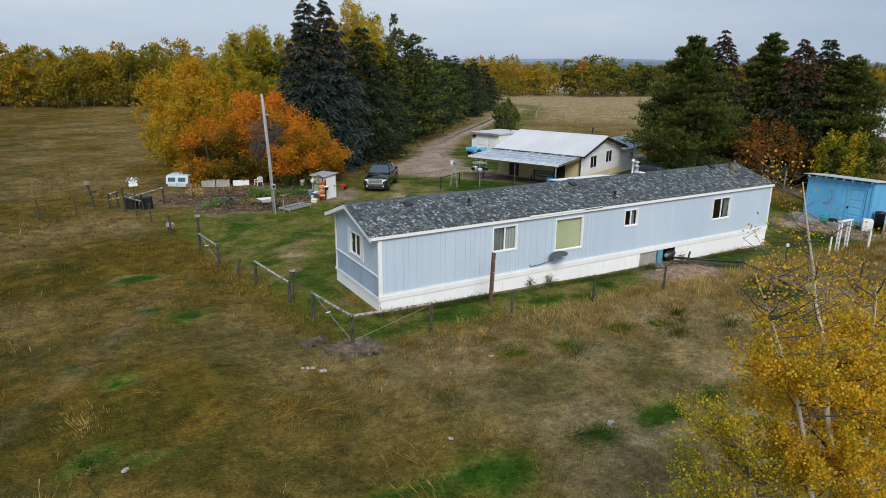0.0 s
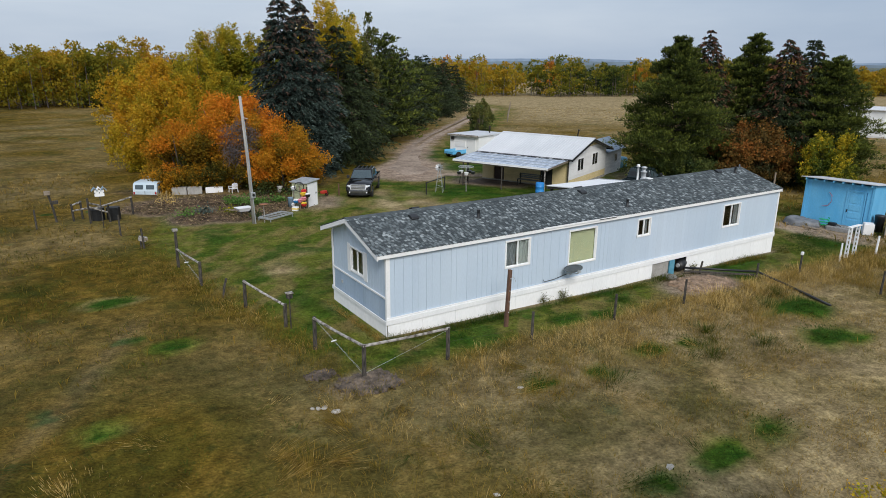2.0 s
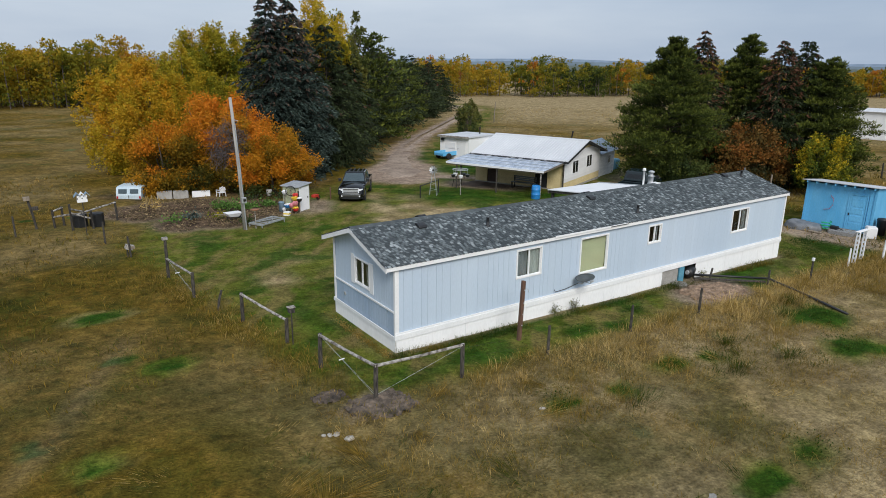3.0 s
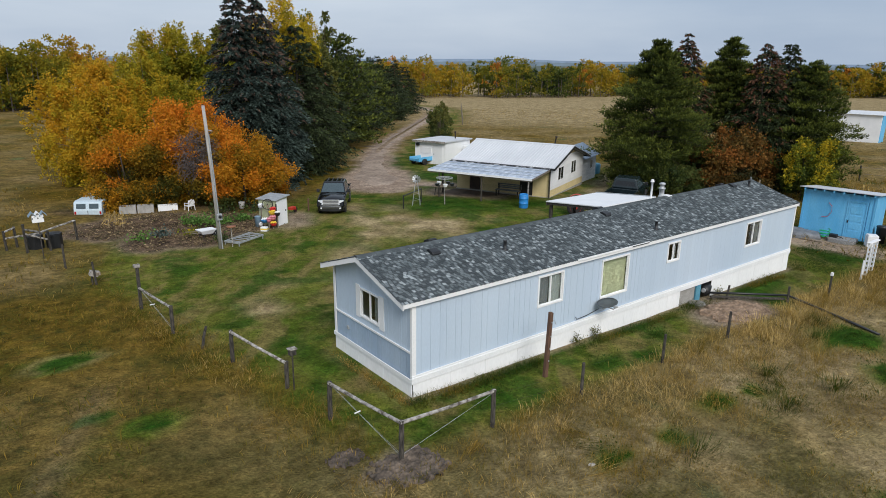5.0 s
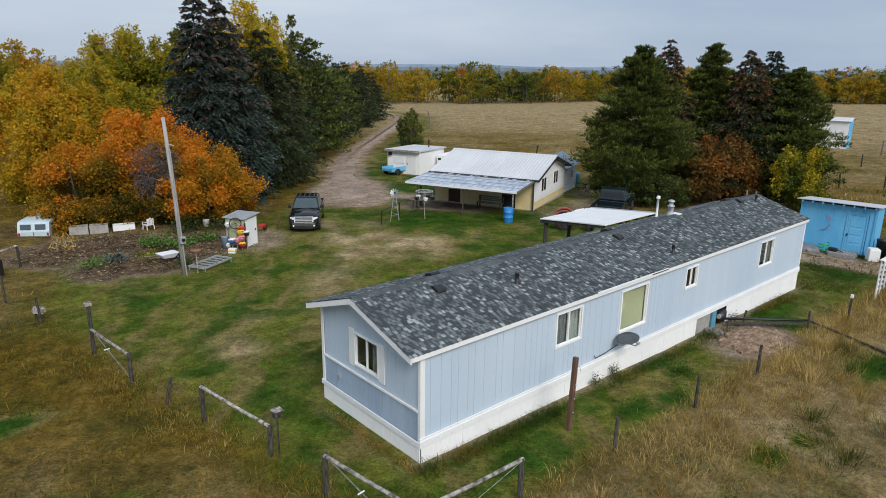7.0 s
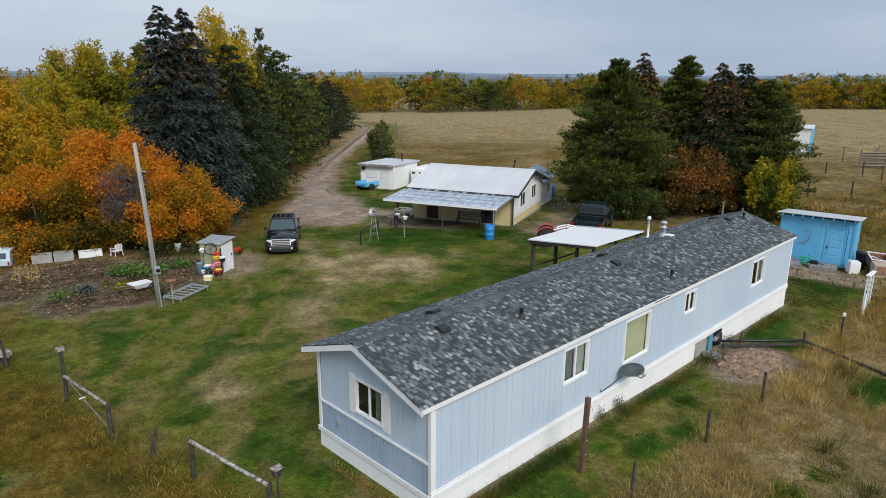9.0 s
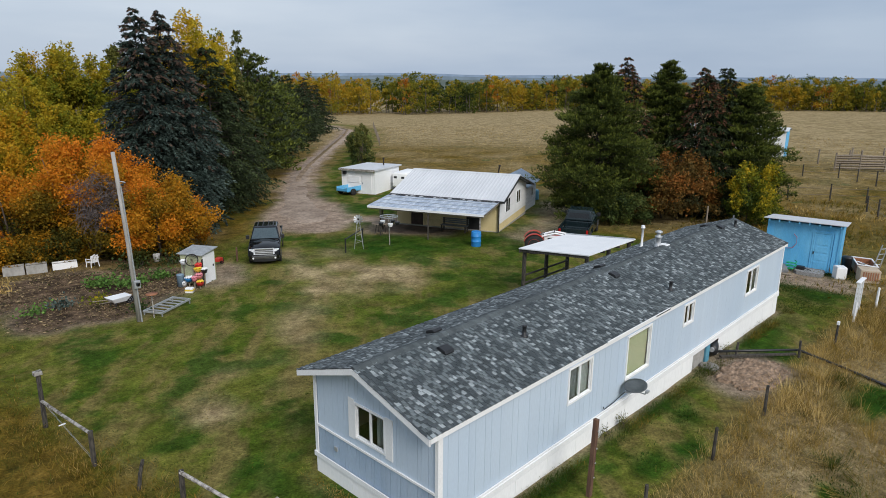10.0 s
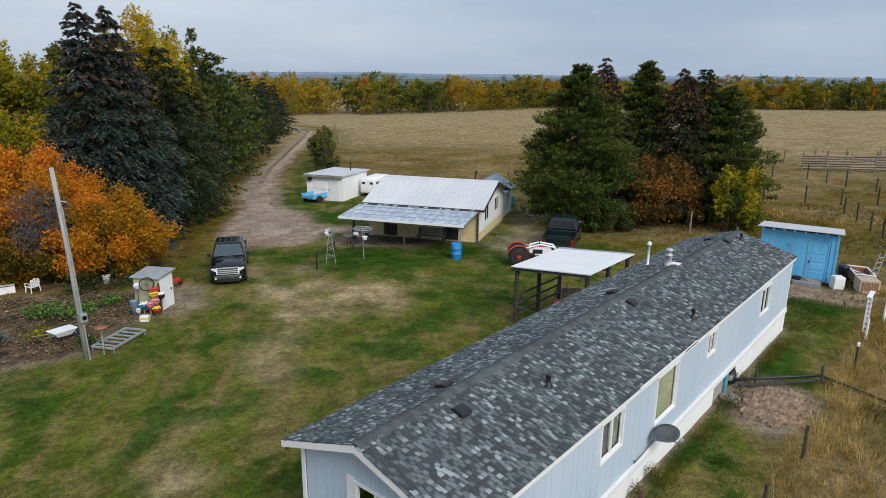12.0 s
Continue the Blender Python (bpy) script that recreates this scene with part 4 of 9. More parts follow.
woods("autumn_woods", belt([(330.0, 40.0), (330.0, 180.0), (270.0, 300.0), (120.0, 420.0), (-40.0, 440.0), (-260.0, 420.0)], 600, 80, 54), 64, 9.5, hue_far, "distant mixed woods on the plain", leaf=0.9, per=70)


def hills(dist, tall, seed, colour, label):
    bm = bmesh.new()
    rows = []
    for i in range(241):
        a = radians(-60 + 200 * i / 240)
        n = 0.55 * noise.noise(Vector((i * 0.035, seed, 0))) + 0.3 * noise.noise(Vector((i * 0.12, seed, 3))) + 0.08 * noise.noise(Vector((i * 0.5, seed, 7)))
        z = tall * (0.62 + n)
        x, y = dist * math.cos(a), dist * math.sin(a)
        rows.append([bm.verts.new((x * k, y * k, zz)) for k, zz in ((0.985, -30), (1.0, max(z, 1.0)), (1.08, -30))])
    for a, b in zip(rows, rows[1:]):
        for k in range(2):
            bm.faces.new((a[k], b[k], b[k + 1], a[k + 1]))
    tagged(part("backdrop", bm, surface("haze_tinted_hills_" + str(seed), colour, tuple(c * 1.12 for c in colour), 0.004, 0.03, 1.0, bump=0.0)), label, "hills", kind="structure")


# the blue of both strips is air haze painted as surface colour
hills(3600, 27, 2, (0.17, 0.225, 0.30), "low hills on the horizon, haze painted into their blue")
hills(2300, 10, 5, (0.125, 0.165, 0.20), "distant wooded plain with blue-green haze put into its colour")


# ---- grass ----
def grass():
    rng = np.random.default_rng(12)
    xs, ys, hs, ts, ws = [], [], [], [], []

    def add(n, x0, x1, y0, y1, keep, tall, tint, wide=0.03):
        x, y = rng.uniform(x0, x1, n), rng.uniform(y0, y1, n)
        lawn, earth, straw = zones(x, y)
        home = (x > 6.7) & (x < 27.3) & (y > 19.0) & (y < 23.4)
        k = (rng.uniform(size=n) < keep(x, y, lawn, earth, straw)) & ~home
        x, y, lawn, straw = x[k], y[k], lawn[k], straw[k]
        xs.append(x), ys.append(y)
        hs.append(tall(x, y, lawn, straw) * rng.uniform(0.55, 1.3, len(x)))
        ts.append(tint(x, y, lawn, straw) + rng.normal(size=len(x)) * 0.1)
        ws.append(np.full(len(x), wide))

    patch = lambda x, y: 0.5 + 0.5 * lattice(x, y, 1.7, 91)
    add(33000, 3.5, 30, 7, 17.0, lambda x, y, a, e, s: (1 - a) * (1 - e) * np.clip(0.35 + 0.7 * lattice(x, y, 1.1, 191), 0.05, 1), lambda x, y, a, s: 0.10 + 0.08 * patch(x, y), lambda x, y, a, s: 0.58 + 0.22 * lattice(x, y, 1.6, 192), 0.009)
    add(48000, -13, 34, 5, 36, lambda x, y, a, e, s: (1 - a) * (1 - e) * np.clip(patch(x, y) * 1.3, 0.12, 1), lambda x, y, a, s: 0.07 + 0.08 * patch(x, y), lambda x, y, a, s: 0.30 + 0.12 * step(x - 3, 1.5) + 0.34 * s + 0.2 * lattice(x, y, 2.2, 92), 0.013)
    add(18000, -25, 10, 20, 60, lambda x, y, a, e, s: (1 - a) * (1 - e) * patch(x, y), lambda x, y, a, s: 0.14 + 0.08 * patch(x, y), lambda x, y, a, s: 0.52 + 0.25 * s + 0.16 * lattice(x, y, 2.2, 92), 0.03)
    add(14000, 7, 34, 13.3, 17.0, lambda x, y, a, e, s: np.clip(lattice(x, y, 1.4, 93) * 1.8 + 0.05, 0, 1) * (1 - e), lambda x, y, a, s: 0.20 + 0.08 * lattice(x, y, 2.0, 94), lambda x, y, a, s: 0.68 + 0.16 * lattice(x, y, 1.5, 95), 0.009)
    add(5200, 8, 31, 14.6, 16.9, lambda x, y, a, e, s: np.clip(lattice(x, y, 1.6, 193) * 1.7 + 0.3, 0, 1), lambda x, y, a, s: 0.26 + 0.08 * lattice(x, y, 1.3, 94), lambda x, y, a, s: 0.84 + 0.16 * lattice(x, y, 1.1, 95), 0.008)
    add(8000, 2.2, 5.6, 16, 36, lambda x, y, a, e, s: np.clip(1 - np.abs(x - fence_x(y) + 0.3) / 1.1, 0, 1) * (1 - e), lambda x, y, a, s: 0.13 + 0.06 * lattice(x, y, 1.1, 97), lambda x, y, a, s: 0.58 + 0.2 * lattice(x, y, 1.5, 95), 0.012)
    add(9000, 28, 60, 12, 30, lambda x, y, a, e, s: (1 - e) * (1 - a) * patch(x, y), lambda x, y, a, s: 0.3 + 0 * x, lambda x, y, a, s: 0.6 + 0.2 * lattice(x, y, 2.5, 95), 0.05)
    add(15000, 36, 130, 8, 120, lambda x, y, a, e, s: s * (1 - e), lambda x, y, a, s: 0.15 + 0.04 * lattice(x, y, 5.0, 95), lambda x, y, a, s: 0.74 + 0.16 * lattice(x, y, 4.0, 95), 0.05)
    add(9000, 27.5, 35.5, 16.9, 20.6, lambda x, y, a, e, s: a * (1 - e), lambda x, y, a, s: 0.06 + 0 * x, lambda x, y, a, s: 0.02 + 0.1 * lattice(x, y, 1.2, 96), 0.02)
    add(20000, 3, 34, 17, 47, lambda x, y, a, e, s: a * (1 - e) * (1 - 0.7 * s), lambda x, y, a, s: 0.05 + 0 * x, lambda x, y, a, s: 0.20 + 0.45 * s + 0.22 * lattice(x, y, 2.2, 96), 0.02)
    add(1300, 6.45, 6.8, 18.9, 23.4, lambda x, y, a, e, s: 0.75 + 0 * x, lambda x, y, a, s: 0.06 + 0 * x, lambda x, y, a, s: 0.62 + 0.2 * lattice(x, y, 0.6, 98), 0.012)
    add(5200, 6.6, 27.4, 18.55, 19.0, lambda x, y, a, e, s: np.clip(0.5 + 0.8 * lattice(x, y, 1.2, 99), 0, 1), lambda x, y, a, s: 0.12 + 0.05 * lattice(x, y, 0.9, 98), lambda x, y, a, s: 0.22 + 0.3 * lattice(x, y, 1.3, 98), 0.012)
    x, y, h, t, w = (np.concatenate(v) for v in (xs, ys, hs, ts, ws))
    n = len(x)
    out = []
    z = height(x, y) - 0.03
    root = np.stack([x, y, z], -1)
    for k in range(3):
        a = rng.uniform(0, 6.28, n)
        lean = rng.uniform(0.3, 1.5, n) * h
        d = np.stack([np.cos(a), np.sin(a), np.zeros(n)], -1)
        s = np.stack([-np.sin(a), np.cos(a), np.zeros(n)], -1) * (w * rng.uniform(0.6, 1.4, n))[:, None]
        foot = root + d * rng.uniform(0, 0.1, n)[:, None]
        top = foot + d * lean[:, None] + np.stack([np.zeros(n), np.zeros(n), h], -1)
        mid = foot + d * (lean * 0.35)[:, None] + np.stack([np.zeros(n), np.zeros(n), h * 0.62], -1)
        out.append(np.stack([foot - s * 0.5, mid - s * 0.4, top, mid + s * 0.4], 1))
    tagged(quads("grass", np.concatenate(out), np.tile(t, 3), M_GRASS, None, "tufts of short green and tall dry golden autumn grass"), "", "grass", kind="stuff")


grass()


# ---- mobile home ----
HX, HY = 6.9, 19.2
HL, HW = 20.0, 3.9
home = thing("mobile_home", pose(HX, HY, 0), "long pale blue mobile home with white skirting and grey shingle roof", "mobile home")
WALL_TOP, BAND, SKIRT_TOP = 2.72, 0.78, 0.56
EAVE, RIDGE = 2.80, 3.47
ROOF_X0, ROOF_X1 = -0.34, HL + 0.05
EAVE_Y0, EAVE_Y1, RIDGE_Y = -0.10, HW + 0.13, 2.08
FRONT_WINDOWS = [(4.42, 5.43, 1.62, 2.51), (7.24, 8.55, 1.27, 2.49), (10.74, 11.43, 1.82, 2.47), (16.02, 17.14, 1.50, 2.43)]
GABLE_WINDOW = (1.51, 2.44, 1.63, 2.42)
HOLE = (11.77, 13.85)


def window_unit(parent, m, w, h, behind, split=True, trim=0.035):
    """A white-framed sliding window: frame, sash bar, panes and what hangs behind; x across, z up, y into the wall."""
    bm = boxes(((-w / 2 - trim, -0.03, -h / 2 - trim), (w / 2 + trim, 0.0, -h / 2 + 0.015), None), ((-w / 2 - trim, -0.03, h / 2 - 0.015), (w / 2 + trim, 0.0, h / 2 + trim), None), ((-w / 2 - trim, -0.028, -h / 2), (-w / 2 + 0.015, 0.0, h / 2), None), ((w / 2 - 0.015, -0.028, -h / 2), (w / 2 + trim, 0.0, h / 2), None))
    bm.transform(m)
    fr = part("window", bm, M_WHITE, parent)
    bm = boxes(((-w / 2, 0.005, -h / 2), (w / 2, 0.05, -h / 2 + 0.035), None), ((-w / 2, 0.005, h / 2 - 0.035), (w / 2, 0.05, h / 2), None), ((-w / 2, 0.006, -h / 2), (-w / 2 + 0.035, 0.05, h / 2), None), ((w / 2 - 0.035, 0.006, -h / 2), (w / 2, 0.05, h / 2), None))
    bm.transform(m)
    part("window_frame", bm, M_WHITE, fr)
    cuts = [-w / 2 + 0.03, w / 2 - 0.03]
    if split:
        bm = boxes(((-0.022, 0.0, -h / 2 + 0.03), (0.022, 0.045, h / 2 - 0.03), None))
        bm.transform(m)
        part("sash_bar", bm, M_WHITE, fr)
        cuts = [-w / 2 + 0.03, 0.0, w / 2 - 0.03]
    for a, b in zip(cuts, cuts[1:]):
        bm = boxes(((a, 0.022, -h / 2 + 0.03), (b, 0.028, h / 2 - 0.03), None))
        bm.transform(m)
        pane = part("pane", bm, M_GLASS, fr)
        pane.visible_shadow = False
    for a, b, mat, nm in behind:
        bm = bmesh.new()
        n = max(4, int((b - a) * w / 0.06))
        prev = None
        for k in range(n + 1):
            x = -w / 2 + w * (a + (b - a) * k / n)
            y = 0.10 + (0.018 * (k % 2) if nm == "curtain" else 0.0)
            cur = [bm.verts.new((x, y + d, z)) for d, z in ((0, -h / 2), (0, h / 2), (0.012, h / 2), (0.012, -h / 2))]
            if prev:
                bm.faces.new((prev[0], prev[1], cur[1], cur[0]))
                bm.faces.new((prev[2], prev[3], cur[3], cur[2]))
            prev = cur
        bm.transform(m)
        part(nm, bm, mat, fr)
    return fr


def front_pose(a, b, z0, z1):
    return pose((a + b) / 2, 0.0, (z0 + z1) / 2)


for i, (a, b, z0, z1) in enumerate(FRONT_WINDOWS):
    hung = [[(0.0, 0.48, M_SHEER, "curtain"), (0.52, 1.0, M_CURTAIN, "curtain")], [(0.0, 1.0, M_BLIND, "blind")], [(0.66, 0.9, M_SHEER, "curtain")], [(0.74, 1.0, M_SHEER, "curtain")]][i]
    window_unit(home, front_pose(a, b, z0, z1), b - a, z1 - z0, hung, split=i != 1)
y0, y1, z0, z1 = GABLE_WINDOW
window_unit(home, pose(0, (y0 + y1) / 2, (z0 + z1) / 2, 0, 0, -90), y1 - y0, z1 - z0, [(0.62, 1.0, M_CURTAIN, "curtain")], trim=0.03)
for lo, hi in (((-0.022, y0 - 0.25, z0 - 0.09), (-0.002, y0 - 0.03, z1 + 0.06)), ((-0.022, y1 + 0.03, z0 - 0.07), (-0.002, y1 + 0.23, z1 + 0.08))):
    part("window_trim", boxes((lo, hi), bevel=0.003), M_WHITE, home)

# the shell behind the boards: back wall, far wall, floor, inner lining
bm = boxes(((0.0, HW - 0.10, SKIRT_TOP), (HL, HW, WALL_TOP)))
part("back_wall", bm, M_BLUE, home)
bm = slab([(0.10, SKIRT_TOP), (HW - 0.1, SKIRT_TOP), (HW - 0.1, WALL_TOP), (RIDGE_Y, RIDGE - 0.14), (0.10, WALL_TOP)], HL - 0.08, HL, "x")
part("far_wall", bm, M_BLUE, home)
part("floor_deck", boxes(((0.06, 0.06, 0.72), (HL - 0.06, HW - 0.1, 0.84))), M_DARKWOOD, home)
# added dark panel behind the windows, painting the rooms as unlit
part("room_shade_panel", boxes(((0.30, 1.15, 0.85), (HL - 0.3, 1.19, 2.70))), M_DARK, home)

# corner trims, bands and gable rail
for nm, lo, hi in (("corner_trim", (-0.03, -0.03, SKIRT_TOP), (0.10, -0.002, WALL_TOP)), ("corner_trim", (-0.03, -0.002, SKIRT_TOP), (-0.002, 0.06, WALL_TOP)), ("corner_trim", (-0.03, HW - 0.08, SKIRT_TOP), (-0.002, HW + 0.02, WALL_TOP)), ("corner_trim", (HL - 0.07, -0.03, SKIRT_TOP), (HL + 0.02, -0.002, WALL_TOP)),
                   ("skirt_band", (-0.06, -0.06, SKIRT_TOP), (HL + 0.03, -0.031, BAND - 0.06)), ("skirt_band", (-0.045, -0.045, BAND - 0.06), (HL + 0.03, -0.012, BAND)), ("skirt_band", (-0.06, -0.031, SKIRT_TOP), (-0.031, HW + 0.04, BAND - 0.10)),
                   ("gable_rail", (-0.035, 0.06, 1.36), (-0.003, HW - 0.08, 1.415))):
    part(nm, boxes((lo, hi), bevel=0.004), M_WHITE, home)
part("outlet", boxes(((-0.04, 3.10, 0.98), (-0.003, 3.20, 1.08)), bevel=0.006), M_STEEL, home)
# thin dark strip on the eave trim draws the shade of its loose gap
part("eave_gap_shade", boxes(((8.5, EAVE_Y0 - 0.052, EAVE - 0.035), (9.38, EAVE_Y0 - 0.046, EAVE - 0.008))), M_DARK, home, "dark strip painted as shade where the eave trim hangs loose")

# roof deck, fascia, soffit
def roof_z(y):
    return EAVE + (RIDGE - EAVE) * (y - EAVE_Y0) / (RIDGE_Y - EAVE_Y0) if y < RIDGE_Y else EAVE + (RIDGE - EAVE) * (EAVE_Y1 - y) / (EAVE_Y1 - RIDGE_Y)


roof_line = [(EAVE_Y0 + 0.02, EAVE - 0.03), (RIDGE_Y, RIDGE - 0.03), (EAVE_Y1 - 0.02, EAVE - 0.03), (EAVE_Y1 - 0.02, EAVE - 0.09), (RIDGE_Y, RIDGE - 0.13), (EAVE_Y0 + 0.02, EAVE - 0.09)]
roof = part("roof", slab(roof_line, ROOF_X0 + 0.02, ROOF_X1 - 0.02, "x"), M_SHINGLE_A, home)
part("fascia", boxes(((ROOF_X0, EAVE_Y0 - 0.02, EAVE - 0.13), (ROOF_X1, EAVE_Y0 + 0.018, EAVE - 0.005)), bevel=0.006), M_WHITE, home)
part("fascia", boxes(((ROOF_X0, EAVE_Y1 - 0.018, EAVE - 0.13), (ROOF_X1, EAVE_Y1 + 0.02, EAVE - 0.005)), bevel=0.006), M_WHITE, home)
part("drip_edge", boxes(((5.9, EAVE_Y0 - 0.045, EAVE - 0.05), (9.4, EAVE_Y0 - 0.021, EAVE + 0.012)), bevel=0.006), M_WHITE, home)
for x in (ROOF_X0, ROOF_X1 - 0.02):
    for ya, za, yb, zb in ((EAVE_Y0 - 0.02, EAVE, RIDGE_Y, RIDGE), (RIDGE_Y, RIDGE, EAVE_Y1 + 0.02, EAVE)):
        part("barge_board", slab([(ya, za - 0.16), (yb, zb - 0.16), (yb, zb - 0.024), (ya, za - 0.024)], x - 0.02, x + 0.018, "x", bevel=0.004), M_WHITE, home)
part("soffit", slab([(EAVE_Y0 + 0.02, EAVE - 0.13), (RIDGE_Y, RIDGE - 0.155), (EAVE_Y1 - 0.02, EAVE - 0.13), (EAVE_Y1 - 0.02, EAVE - 0.1), (RIDGE_Y, RIDGE - 0.125), (EAVE_Y0 + 0.02, EAVE - 0.1)], ROOF_X0 + 0.02, 0.0, "x"), M_WHITE, home)


# skirting sheets down to the ground, with a gap where a sheet is missing
def skirting():
    spans = []
    x = 0.0
    while x < HL:
        b = min(x + 1.22, HL)
        for a, e in (((x, min(b, HOLE[0])), (max(x, HOLE[1]), b)) if b > HOLE[0] and x < HOLE[1] else ((x, b),)):
            if e - a > 0.05:
                spans.append((a, e))
        x = b
    for a, b in spans:
        ga, gb = float(height(HX + a, HY)) - 0.10, float(height(HX + b, HY)) - 0.10
        part("skirting_sheet", slab([(a + 0.004, ga), (b - 0.004, gb), (b - 0.004, SKIRT_TOP + 0.01), (a + 0.004, SKIRT_TOP + 0.01)], -0.028, -0.006, "y", bevel=0.003), M_SKIRT, home)
    for a, b in ((0.0, 1.3), (1.3, 2.6), (2.6, HW)):
        g = float(height(HX, HY + a)) - 0.12
        part("skirting_sheet", slab([(a + 0.004, g), (b - 0.004, g), (b - 0.004, SKIRT_TOP + 0.01), (a + 0.004, SKIRT_TOP + 0.01)], -0.028, -0.006, "x", bevel=0.003), M_SKIRT, home)
    part("skirting_sheet", boxes(((0, HW - 0.02, -0.4), (HL, HW, SKIRT_TOP))), M_SKIRT, home)
    part("skirting_sheet", boxes(((HL - 0.03, 0, -0.5), (HL - 0.01, HW - 0.02, SKIRT_TOP))), M_SKIRT, home)
    part("crawl_space_floor", boxes(((HOLE[0] - 0.5, 0.0, -0.5), (HOLE[1] + 0.5, 2.2, -0.16))), M_SOIL, home)
    part("insulation_board", boxes(((HOLE[0] + 0.01, 0.02, -0.15), (HOLE[0] + 1.02, 0.07, 0.56))), M_CONCRETE, home, "grey weathered board")
    part("insulation_board", boxes(((HOLE[0] + 1.04, -0.04, -0.12), (HOLE[0] + 1.34, 0.02, 0.60))), M_TEAL, home, "teal painted board")


skirting()

# roof fittings
def on_roof(x, y):
    s = (RIDGE - EAVE) / (RIDGE_Y - EAVE_Y0)
    return pose(x - HX, y - HY, roof_z(y - HY), math.degrees(math.atan(s)) if y - HY < RIDGE_Y else -math.degrees(math.atan((RIDGE - EAVE) / (EAVE_Y1 - RIDGE_Y))), 0, 0)


for x, y in ((8.74, 20.78), (9.26, 21.62), (16.3, 20.92), (16.9, 21.75), (24.95, 21.1), (25.3, 21.85)):
    bm = slab([(-0.15, 0.012), (0.14, 0.012), (0.14, 0.05), (0.09, 0.09), (-0.10, 0.09), (-0.15, 0.045)], -0.14, 0.14, "x", bevel=0.012)
    bm.transform(on_roof(x, y))
    part("roof_vent", bm, M_BLACK, home, "black plastic roof vent")
for x, y in ((10.95, 20.27), (17.4, 19.6), (25.9, 20.85)):
    m = Matrix.Translation(on_roof(x, y).translation)
    part("vent_pipe", lathe([(0.10, -0.05), (0.10, 0.02), (0.05, 0.03), (0.05, 0.24), (0.058, 0.245), (0.058, 0.27), (0.03, 0.275)], 14, m), M_BLACK, home, "short black vent pipe", True)
m = Matrix.Translation(on_roof(20.5, 21.55).translation)
part("flue", lathe([(0.13, -0.1), (0.13, 0.05), (0.10, 0.08), (0.10, 0.32), (0.13, 0.33), (0.13, 0.37), (0.075, 0.38), (0.075, 0.48), (0.12, 0.50), (0.125, 0.54), (0.06, 0.58)], 16, m), M_STEEL, home, "galvanised flue with a cap", True)
m = Matrix.Translation(on_roof(21.3, 22.55).translation)
part("vent_pipe", lathe([(0.07, -0.2), (0.07, 0.02), (0.042, 0.04), (0.042, 0.70), (0.08, 0.71), (0.08, 0.75), (0.05, 0.76), (0.075, 0.80), (0.04, 0.82)], 14, m), M_WHITE, home, "tall white vent pipe", True)
for x, y in ((16.9, 22.05), (17.5, 22.1)):
    bm = boxes(((-0.05, -0.2, 0.012), (0.05, 0.2, 0.03)), bevel=0.004)
    bm.transform(on_roof(x, y))
    part("flashing_strip", bm, M_STEEL, home, "loose pale flashing strip")
m = Matrix.Translation(on_roof(20.55, 21.35).translation)
part("flue_flashing", boxes(((-0.14, -0.16, -0.02), (0.14, 0.12, 0.045), m), bevel=0.01), M_WHITE, home, "white flue flashing")
part("vent_pipe", lathe([(0.03, -0.05), (0.03, 0.14), (0.02, 0.15)], 10, Matrix.Translation((HL - 0.05, RIDGE_Y, RIDGE - 0.02))), M_TARP, home, "thin steel mast at the ridge end", True)


def satellite_dish():
    ob = thing("satellite_dish", pose(14.05, 19.14, 0.97), "grey oval satellite dish on a bracket beside the wall", "satellite dish")
    n, bm = 28, bmesh.new()
    rings = []
    for side in (0, 1):
        for r in ((0.0, 0.25, 0.5, 0.75, 1.0) if not side else (1.0, 0.75, 0.5, 0.25, 0.0)):
            rings.append([bm.verts.new((0.35 * r * math.cos(6.28319 * k / n), 0.29 * r * math.sin(6.28319 * k / n), 0.09 * r * r - 0.02 * side)) for k in range(n)])
    for a, b in zip(rings, rings[1:]):
        for k in range(n):
            bm.faces.new((a[k], a[(k + 1) % n], b[(k + 1) % n], b[k]))
    bm.transform(pose(0.02, -0.30, 0.20, 2, -8, 0))
    part("dish", bm, surface("grey_dish_paint", (0.062, 0.076, 0.082), (0.09, 0.104, 0.112), 4, 30, 0.5, bump=0.0), ob, smooth=True)
    part("bracket", bar([(0.0, -0.02, 0.0), (0.0, -0.18, 0.04), (0.0, -0.30, 0.17)], 0.03, 10), M_STEEL, ob)
    part("feed_arm", bar([(-0.02, -0.30, 0.14), (-0.08, -0.62, 0.18), (-0.08, -0.68, 0.26)], 0.016, 8), M_STEEL, ob)
    part("receiver", boxes(((-0.14, -0.72, 0.24), (-0.02, -0.64, 0.31)), bevel=0.015), M_STEEL, ob)
    part("cable", bar([(0.0, -0.02, 0.0), (-0.6, -0.01, -0.10), (-1.05, -0.01, -0.12), (-1.1, -0.01, -0.03)], 0.012, 6), M_BLACK, ob)


satellite_dish()


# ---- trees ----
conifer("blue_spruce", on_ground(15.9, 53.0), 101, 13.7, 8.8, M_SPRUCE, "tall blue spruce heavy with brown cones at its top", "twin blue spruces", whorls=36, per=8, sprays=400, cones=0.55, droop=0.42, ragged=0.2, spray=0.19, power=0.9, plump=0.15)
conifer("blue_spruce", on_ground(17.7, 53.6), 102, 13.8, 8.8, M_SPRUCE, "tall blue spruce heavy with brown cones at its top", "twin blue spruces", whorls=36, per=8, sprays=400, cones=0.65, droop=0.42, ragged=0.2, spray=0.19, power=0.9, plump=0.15)
